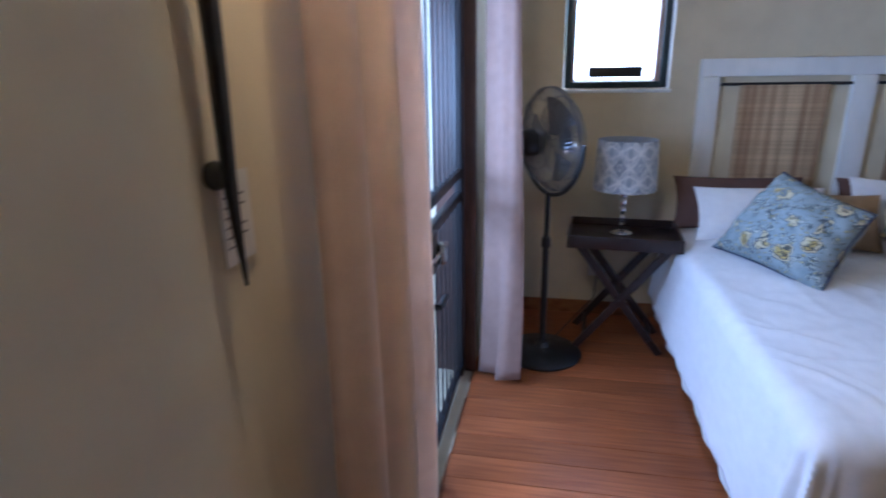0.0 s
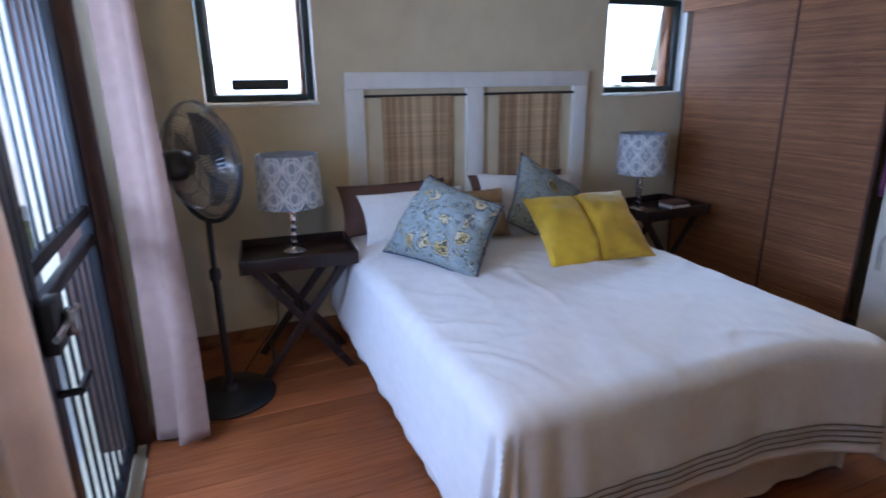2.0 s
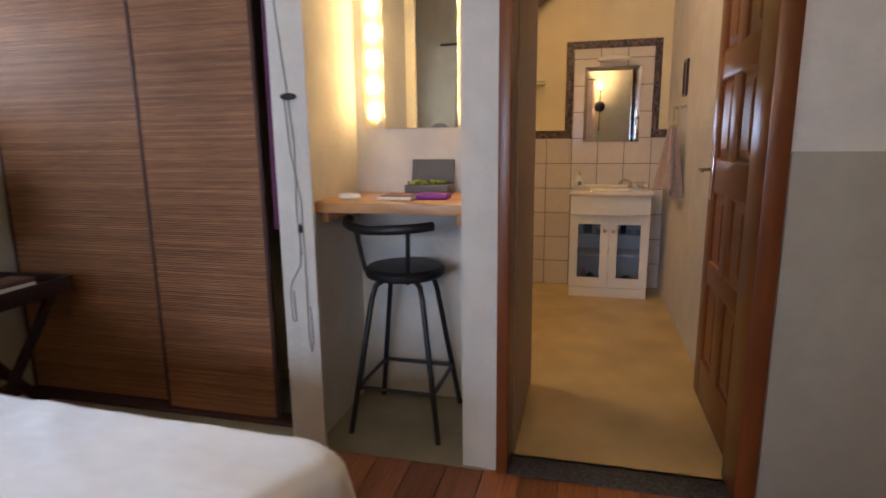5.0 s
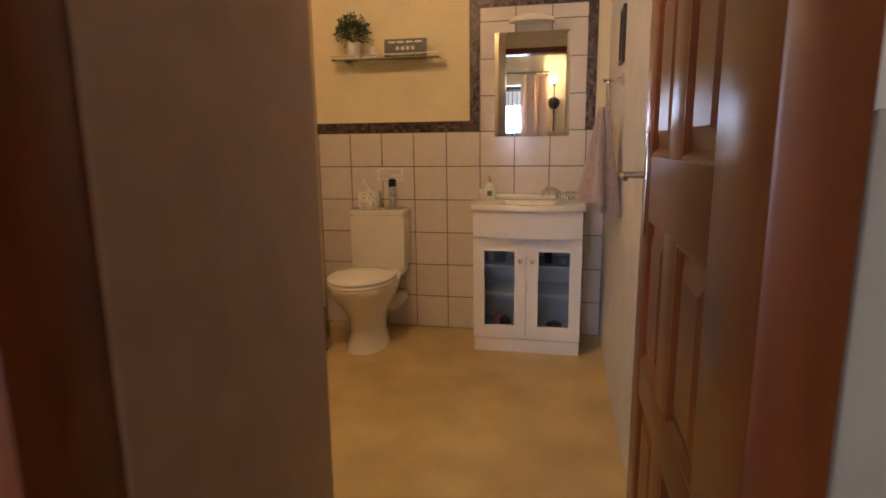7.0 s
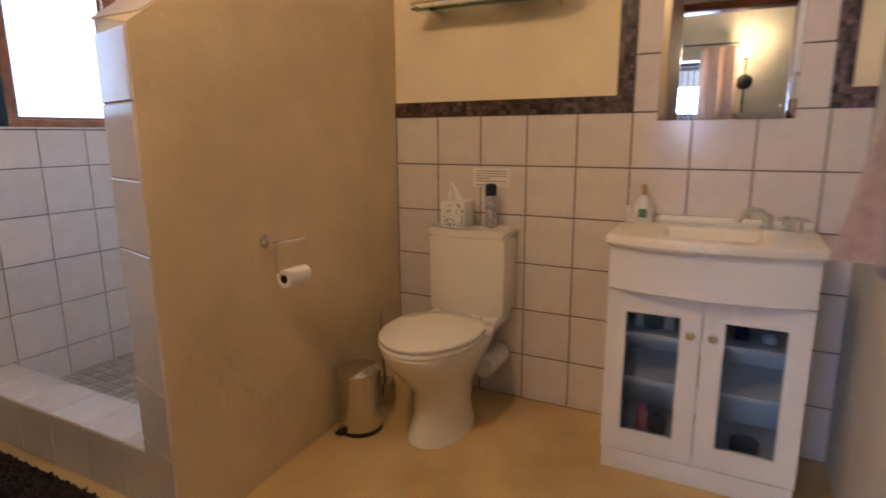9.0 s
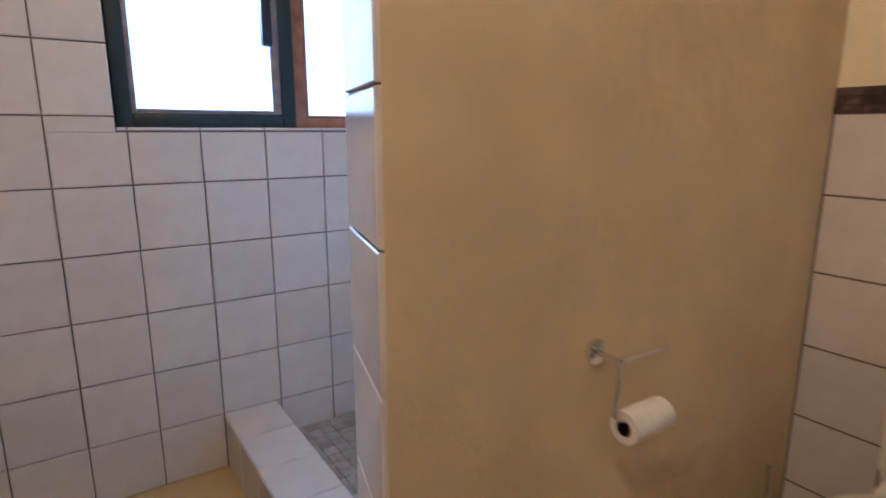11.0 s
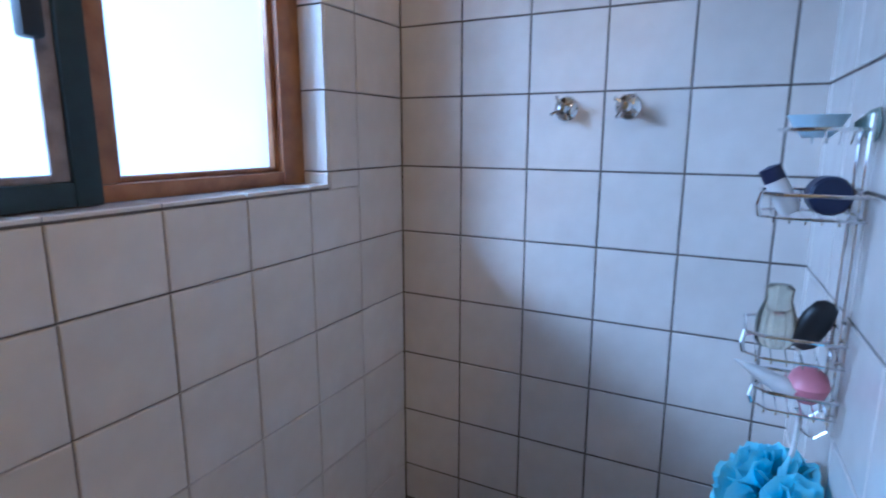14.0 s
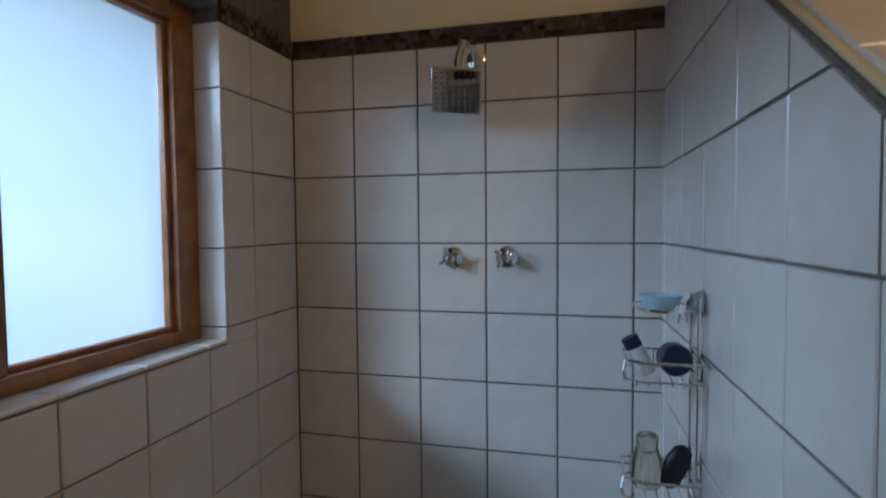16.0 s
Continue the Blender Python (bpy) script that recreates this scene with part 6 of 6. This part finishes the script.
part("pot", lathe(bm_new(), [(0.036, 0), (0.046, 0.09), (0.048, 0.095), (0.04, 0.095), (0.038, 0.07)], (-0.07, 0.54, 1.641), 24), WHITEPLASTIC, pp)
bm, rng = bm_new(), random.Random(6)
for k in range(420):
    d = Vector((rng.gauss(0, 1), rng.gauss(0, 1), rng.gauss(0.5, 0.8))).normalized()
    c = Vector((-0.07, 0.54, 1.80)) + Vector((d.x * 0.085, d.y * 0.10, d.z * 0.09)) * rng.uniform(0.35, 1.0)
    d2 = (d + Vector((rng.uniform(-0.6, 0.6), rng.uniform(-0.6, 0.6), rng.uniform(-0.2, 0.8)))).normalized() * rng.uniform(0.02, 0.034)
    s = d2.orthogonal().normalized() * 0.010
    bm.faces.new([bm.verts.new(p) for p in (c, c + d2 * 0.5 + s, c + d2, c + d2 * 0.5 - s)])
part("leaves", bm, LEAF, pp, "dark green leaves")["kind"] = "stuff"
for k in range(8):
    a = 0.8 * k
    part("stem", tube(bm_new(), [(-0.07, 0.54, 1.70), (-0.07 + 0.03 * math.cos(a), 0.54 + 0.03 * math.sin(a), 1.80)], 0.002, 5), LEAF, pp)
fl = thing("perfume_bottle", (-0.075, 0.415, 1.641), "small white bottle on the shelf", "bottle")
part("body", lathe(bm_new(), [(0.020, 0.0), (0.021, 0.005), (0.021, 0.06), (0.009, 0.07)], (-0.075, 0.415, 1.641), 18), WHITEPLASTIC, fl)
part("cap", lathe(bm_new(), [(0.008, 0.07), (0.008, 0.115), (0.001, 0.117)], (-0.075, 0.415, 1.641), 14), BRASS, fl)
sgn_ = thing("wooden_sign", (-0.07, 0.22, 1.641), "grey block sign with pale lettering", "sign")
part("block", box(bm_new(), -0.085, -0.055, 0.095, 0.345, 1.641, 1.745, 0.003), mat("grey_sign_paint", (0.16, 0.15, 0.15), None, 0.7, 30), sgn_)
for y0, y1, z in ((0.115, 0.325, 1.722), (0.115, 0.325, 1.657)):
    for k in range(4):
        L = (y1 - y0) / 4
        part("letter_bar", box(bm_new(), -0.0862, -0.085, y0 + L * k + 0.006, y0 + L * (k + 1) - 0.006, z, z + 0.010), PAPER, sgn_, smooth=False)
for k in range(4):
    part("letter_bar", box(bm_new(), -0.0862, -0.085, 0.165 + 0.03 * k, 0.183 + 0.03 * k, 1.683, 1.703), PAPER, sgn_, smooth=False)
tr = thing("towel_ring", (-0.86, YR, 1.37), "chrome towel ring on the side wall", "towel ring")
part("rose", lathe(bm_new(), [(0.001, 0), (0.024, 0), (0.024, 0.010), (0.001, 0.012)], m=Matrix.Translation((-0.86, YR, 1.40)) @ pose(0, 0, 0, -90, 0, 0), seg=18), CHROME, tr)
part("arm", tube(bm_new(), [(-0.86, YR + 0.008, 1.40), (-0.86, YR + 0.085, 1.40)], [0.011, 0.009], 8), CHROME, tr)
part("ring", tube(bm_new(), [(-0.86 + 0.085 * math.cos(a), YR + 0.06 + 0.004 * math.sin(a), 1.325 + 0.078 * math.sin(a)) for a in [6.2832 * k / 32 for k in range(32)]], 0.0045, 8, True), CHROME, tr)
tw = thing("hand_towel", (-0.86, YR + 0.06, 1.0), "dusty pink terry hand towel through the ring", "towel")


def towel(u, v):
    spread = 0.028 + 0.122 * (1 - v) ** 0.9
    a = 2 * math.pi * u
    fold = (0.030 * math.sin(5 * a + 0.8 * v) + 0.012 * math.sin(9 * a + 2 * v)) * (1 - 0.75 * v)
    return Vector((-0.86 + (spread + fold) * math.cos(a), YR + 0.075 + (0.016 + 0.052 * (1 - v) + 0.9 * fold) * math.sin(a), 0.84 + 0.45 * v + (0.06 if math.sin(a) > 0 else 0) * (1 - v) + 0.008 * math.sin(3 * a) * (1 - v)))


part("cloth", sheet(bm_new(), towel, 64, 26), TOWEL, tw)
pcf = thing("wall_picture", (-0.75, YR, 1.5), "small dark framed picture on the side wall", "picture")
part("frame", wall_with_holes(bm_new(), "x", -0.84, -0.70, YR, YR + 0.014, 1.475, 1.70, ((-0.825, -0.715, 1.49, 1.685),)), DARKWOOD, pcf, smooth=False)
part("print", box(bm_new(), -0.825, -0.715, YR + 0.002, YR + 0.006, 1.49, 1.685), PICTURE, pcf, smooth=False)
rug = thing("bath_mat", (-1.58, 1.35, 0), "dark brown shaggy bath mat on the floor", "bath mat")
bm, rng = box(bm_new(), -1.88, -1.29, 0.98, 1.86, 0.001, 0.014, 0.006), random.Random(2)
for k in range(5200):
    x, y = rng.uniform(-1.88, -1.29), rng.uniform(0.98, 1.86)
    a, h = rng.uniform(0, 6.28), rng.uniform(0.008, 0.018)
    d = Vector((math.cos(a), math.sin(a), 0)) * 0.006
    tip = Vector((x + rng.uniform(-0.01, 0.01), y + rng.uniform(-0.01, 0.01), 0.012 + h))
    bm.faces.new([bm.verts.new(p) for p in (Vector((x, y, 0.012)) - d, Vector((x, y, 0.012)) + d, tip)])
part("shag", bm, MATRUG, rug, smooth=False)
bl = thing("ceiling_lamp", (-1.95, 0.25, 2.6), "round bathroom ceiling lamp", "ceiling lamp")
part("rose", lathe(bm_new(), [(0.06, 0), (0.06, 0.02), (0.05, 0.03)], (-1.95, 0.25, ZC - 0.031), 24), WHITEPLASTIC, bl)
part("stem", tube(bm_new(), [(-1.95, 0.25, ZC - 0.03), (-1.95, 0.25, 2.56)], 0.007, 8), BRASS, bl)

# ---- shower window ----
sw = thing("window_3", (-0.91, YS + 0.1, SWIN[2]), "shower window with frosted glass, timber frame and dark casement", "window")
sw["kind"] = "structure"
y0, y1 = YS + 0.072, YS + 0.132
fx0, fx1, fz0, fz1 = SWIN[0], SWIN[1] - 0.004, SWIN[2] + 0.008, SWIN[3]
for nm_, a, b, c, d in (("frame_post", fx1 - 0.075, fx1, fz0, fz1), ("frame_post", fx0, fx0 + 0.03, fz0, fz1), ("frame_sill", fx0 + 0.03, fx1 - 0.075, fz0, fz0 + 0.034), ("frame_head", fx0 + 0.03, fx1 - 0.075, fz1 - 0.05, fz1), ("mullion", -0.905, -0.86, fz0 + 0.034, fz1 - 0.05)):
    part(nm_, box(bm_new(), a, b, y0, y1, c, d, 0.005), PINE_X, sw, "varnished timber frame")
bm = bm_new()
for a, b, c, d in ((-0.858, -0.843, fz0 + 0.034, fz1 - 0.05), (fx1 - 0.090, fx1 - 0.075, fz0 + 0.034, fz1 - 0.05), (-0.843, fx1 - 0.090, fz0 + 0.034, fz0 + 0.046), (-0.843, fx1 - 0.090, fz1 - 0.062, fz1 - 0.05)):
    box(bm, a, b, y0 + 0.018, y1 - 0.01, c, d, 0.003)
part("glazing_bead", bm, PINE_X, sw)
p1 = part("pane", box(bm_new(), -0.85, fx1 - 0.082, y0 + 0.035, y0 + 0.040, fz0 + 0.04, fz1 - 0.055), FROST, sw, smooth=False)
p1.visible_shadow = False
cs = bm_new()
for a, b, c, d in ((fx0 + 0.004, fx0 + 0.052, fz0 + 0.002, fz1 - 0.01), (-0.955, -0.908, fz0 + 0.002, fz1 - 0.01), (fx0 + 0.052, -0.955, fz0 + 0.002, fz0 + 0.045), (fx0 + 0.052, -0.955, fz1 - 0.06, fz1 - 0.01)):
    box(cs, a, b, y0 - 0.030, y0 - 0.001, c, d, 0.004)
cas = part("casement", cs, GREENFRAME, sw, "dark green painted casement")
bm = bm_new()
for a, b, c, d in ((fx0 + 0.052, fx0 + 0.066, fz0 + 0.045, fz1 - 0.06), (-0.985, -0.955, fz0 + 0.045, fz1 - 0.06), (fx0 + 0.066, -0.985, fz0 + 0.045, fz0 + 0.058)):
    box(bm, a, b, y0 - 0.02, y0 - 0.006, c, d, 0.003)
part("inner_bead", bm, mat("weathered_grey_bead", (0.34, 0.28, 0.27), (0.22, 0.18, 0.18), 0.7, 25, bump=0.2), cas, "weathered inner bead")
p2 = part("pane", box(bm_new(), fx0 + 0.06, -0.98, y0 - 0.015, y0 - 0.010, fz0 + 0.05, fz1 - 0.06), FROST, cas, smooth=False)
p2.visible_shadow = False
part("stay_handle", box(bm_new(), -1.02, -0.985, y0 - 0.06, y0 - 0.03, fz0 + 0.265, fz0 + 0.45, 0.008), BLACK, cas, "dark casement handle")

# ---- shower fittings ----


def cross_tap(m):
    t = thing("shower_tap", (0, 0, 0), "chrome cross-handle shower tap on the tiles", "tap", "taps in the shower")
    part("rose", lathe(bm_new(), [(0.031, 0), (0.032, 0.004), (0.026, 0.012), (0.013, 0.016), (0.012, 0.030)], seg=24), CHROME, t)
    part("hub", lathe(bm_new(), [(0.011, 0.028), (0.015, 0.034), (0.015, 0.046), (0.009, 0.052), (0.001, 0.053)], seg=18), CHROME, t)
    for k in range(4):
        a = 0.5 + k * math.pi / 2
        c, s = math.cos(a), math.sin(a)
        part("arm", tube(bm_new(), [(0.010 * c, 0.010 * s, 0.040), (0.026 * c, 0.026 * s, 0.041), (0.032 * c, 0.032 * s, 0.041), (0.036 * c, 0.036 * s, 0.041)], [0.0045, 0.004, 0.0065, 0.003], 8), CHROME, t)
    t.matrix_basis = m
    return t


t1 = cross_tap(pose(0.0, 1.586, 1.379, 0, -90, 0))
copy_thing(t1, pose(0.0, 1.428, 1.381, 0, -90, 0) @ pose(0, 0, 0, 0, 0, 25))
sh = thing("rain_shower", (-0.05, 1.53, 1.95), "square chrome rain shower head on an arm", "shower head")
part("flange", lathe(bm_new(), [(0.028, 0), (0.029, 0.004), (0.018, 0.010)], m=Matrix.Translation((0, 1.512, 1.945)) @ pose(0, 0, 0, 0, -90, 0), seg=22), CHROME, sh)
part("arm", tube(bm_new(), [(0, 1.512, 1.945), (-0.04, 1.52, 1.975), (-0.08, 1.535, 1.97), (-0.105, 1.543, 1.92), (-0.115, 1.543, 1.87)], 0.011, 10), CHROME, sh)
HM = Matrix.Translation((-0.135, 1.541, 1.830)) @ pose(0, 0, 0, 8, 48, 14)
bm = box(bm_new(), -0.066, 0.066, -0.066, 0.066, -0.008, 0.008, 0.004)
bmesh.ops.transform(bm, matrix=HM, verts=bm.verts)
hp = part("plate", bm, CHROME, sh, "square chrome spray plate")
bm = bm_new()
for i in range(8):
    for j in range(8):
        lathe(bm, [(0.0028, 0), (0.0022, -0.004), (0.0005, -0.0045)], seg=6, m=HM @ Matrix.Translation((-0.054 + 0.0154 * i, -0.054 + 0.0154 * j, -0.008)))
part("nozzles", bm, GREYPLASTIC, hp)["kind"] = "stuff"
bm = lathe(bm_new(), [(0.012, 0.008), (0.020, 0.012), (0.020, 0.035), (0.010, 0.045)], m=HM, seg=16)
part("ball_joint", bm, CHROME, sh)

cd = thing("shower_caddy", (-0.46, 1.03, 0.95), "chrome wire shower caddy with three baskets", "shower caddy")
yw = 0.992
for x in (-0.50, -0.42):
    part("upright", tube(bm_new(), [(x, yw + 0.012, 0.845), (x, yw + 0.012, 1.34)], 0.0035, 6), CHROME, cd)


def basket(z, x0, x1, dep, h):
    ob = None
    for zz, r in ((z, 0.0022), (z + h, 0.003)):
        rim = [(x0, yw + 0.008, zz), (x1, yw + 0.008, zz), (x1, yw + dep * 0.8, zz), (x1 - 0.02, yw + dep, zz), (x0 + 0.02, yw + dep, zz), (x0, yw + dep * 0.8, zz)]
        ob = part("rim" if ob else "basket", tube(bm_new(), rim, r, 6, True), CHROME, ob or cd, "chrome wire basket rim")
        ob = ob if ob.name.startswith("basket") else ob.parent
    for k in range(6):
        y = yw + 0.018 + (dep - 0.036) * k / 5
        part("wire", tube(bm_new(), [(x0 + 0.001, y, z - 0.008), (x0 + 0.004, y, z), (x1 - 0.004, y, z), (x1, y, z + h)], 0.0014, 5), CHROME, ob)
    part("end_clip", tube(bm_new(), [(x0 + 0.02, yw + dep, z), (x0 + 0.012, yw + dep + 0.004, z + 0.5 * h), (x0 + 0.02, yw + dep, z + h)], 0.0035, 6), CHROME, ob)
    return ob


basket(1.187, -0.530, -0.400, 0.140, 0.035)
basket(0.964, -0.530, -0.400, 0.142, 0.036)
basket(0.876, -0.520, -0.405, 0.122, 0.028)
part("soap_ring", tube(bm_new(), [(-0.46 + 0.075 * math.cos(a), yw + 0.07 + 0.055 * math.sin(a), 1.318) for a in [6.2832 * k / 28 for k in range(28)]], 0.003, 6, True), CHROME, cd)
for k in range(9):
    a = 3.14 + 0.4 * k
    part("prong", tube(bm_new(), [(-0.46 + 0.075 * math.cos(a), yw + 0.07 + 0.055 * math.sin(a), 1.318), (-0.46 + 0.07 * math.cos(a), yw + 0.07 + 0.05 * math.sin(a), 1.296)], 0.0018, 5), CHROME, cd)
part("suction_hook", lathe(bm_new(), [(0.026, 0.0), (0.022, 0.010), (0.010, 0.022), (0.004, 0.028)], m=Matrix.Translation((-0.46, yw, 1.325)) @ pose(0, 0, 0, -90, 0, 0), seg=18), CLEARPLASTIC, cd, "clear suction cup")
for x in (-0.50, -0.42):
    part("hook", tube(bm_new(), [(x, yw + 0.012, 0.85), (x, yw + 0.03, 0.832), (x, yw + 0.05, 0.845)], 0.0028, 6), CHROME, cd)
items = (("soap_dish", "pale blue shell soap dish in the caddy", "soap dish", SHELL, (-0.46, yw + 0.075, 1.306), [(0.018, 0), (0.028, 0.010), (0.042, 0.034), (0.039, 0.034), (0.024, 0.012)], 0.8, 1.0, (0, 0, 0)),
         ("razor_tube", "white tube with dark cap in the caddy", "tube", WHITEPLASTIC, (-0.475, yw + 0.112, 1.220), [(0.012, -0.034), (0.017, -0.026), (0.016, 0.022), (0.013, 0.030)], 1, 1, (-28, 0, 0)),
         ("blue_tub", "dark blue round tub in the caddy", "tub", NAVY, (-0.470, yw + 0.050, 1.219), [(0.026, -0.020), (0.030, -0.015), (0.030, 0.015), (0.026, 0.020)], 1, 1, (0, 90, 8)),
         ("gel_bottle", "clear pale yellow shower gel bottle in the caddy", "bottle", CLEARGEL, (-0.475, yw + 0.098, 1.018), [(0.022, -0.050), (0.029, -0.040), (0.028, 0.005), (0.020, 0.030), (0.021, 0.050), (0.015, 0.056)], 0.7, 1, (0, 0, 0)),
         ("black_brush", "black hair brush leaning in the caddy", "brush", BLACK, (-0.475, yw + 0.046, 1.015), [(0.010, -0.046), (0.021, -0.034), (0.023, 0.010), (0.017, 0.034), (0.006, 0.042)], 0.6, 1, (24, 0, 0)),
         ("white_tube", "white pointed cosmetic tube lying in the caddy", "tube", WHITEPLASTIC, (-0.480, yw + 0.100, 0.914), [(0.017, -0.040), (0.019, -0.020), (0.013, 0.020), (0.002, 0.058)], 1, 0.8, (-66, 0, 0)),
         ("pink_sponge", "round pink sponge in the caddy", "sponge", PINK, (-0.470, yw + 0.043, 0.910), [(0.003, -0.032), (0.014, -0.029), (0.025, -0.019), (0.032, 0.0), (0.025, 0.019), (0.014, 0.029), (0.003, 0.032)], 1, 1, (0, 0, 0)))
for name, label, cat, mm, at_, prof_, sx, sy, rot in items:
    t = thing(name, at_, label, cat)
    part("body", lathe(bm_new(), prof_, m=pose(0, 0, 0, *rot), seg=22, sx=sx, sy=sy), mm, t, local=True)
cap = bpy.data.objects["razor_tube"]
part("cap", lathe(bm_new(), [(0.0165, 0.022), (0.0165, 0.044), (0.002, 0.047)], m=pose(0, 0, 0, -28, 0, 0), seg=18), NAVY, cap, "dark blue cap", local=True)

pf = thing("bath_puff", (-0.47, yw + 0.07, 0.685), "turquoise mesh bath puff hanging from the caddy", "bath puff")
bm, rng = bm_new(), random.Random(12)
for k in range(70):
    d = Vector((rng.gauss(0, 1), rng.gauss(0, 1), rng.gauss(0, 1))).normalized()
    o1 = d.orthogonal().normalized()
    o2 = d.cross(o1)
    ph, r = rng.uniform(0, 6.28), rng.uniform(0.03, 0.05)
    c = Vector((-0.47, yw + 0.072, 0.690)) + d * 0.032

    def petal(u, v, c=c, d=d, o1=o1, o2=o2, ph=ph, r=r):
        a = 3.4 * u + ph
        return c + d * (0.045 * v + 0.006 * math.sin(5 * a)) + (o1 * math.cos(a) + o2 * math.sin(a)) * (0.006 + r * v) + Vector((0, 0, 0.004 * math.sin(9 * a) * v))
    sheet(bm, petal, 14, 3)
for v in bm.verts:
    v.co.y = max(v.co.y, yw + 0.006)
part("mesh", bm, BLUEMESH, pf)["kind"] = "stuff"
part("cord", tube(bm_new(), [(-0.47, yw + 0.06, 0.735), (-0.462, yw + 0.05, 0.79), (-0.45, yw + 0.045, 0.85)], 0.005, 6), WHITEPLASTIC, pf, "white cord")
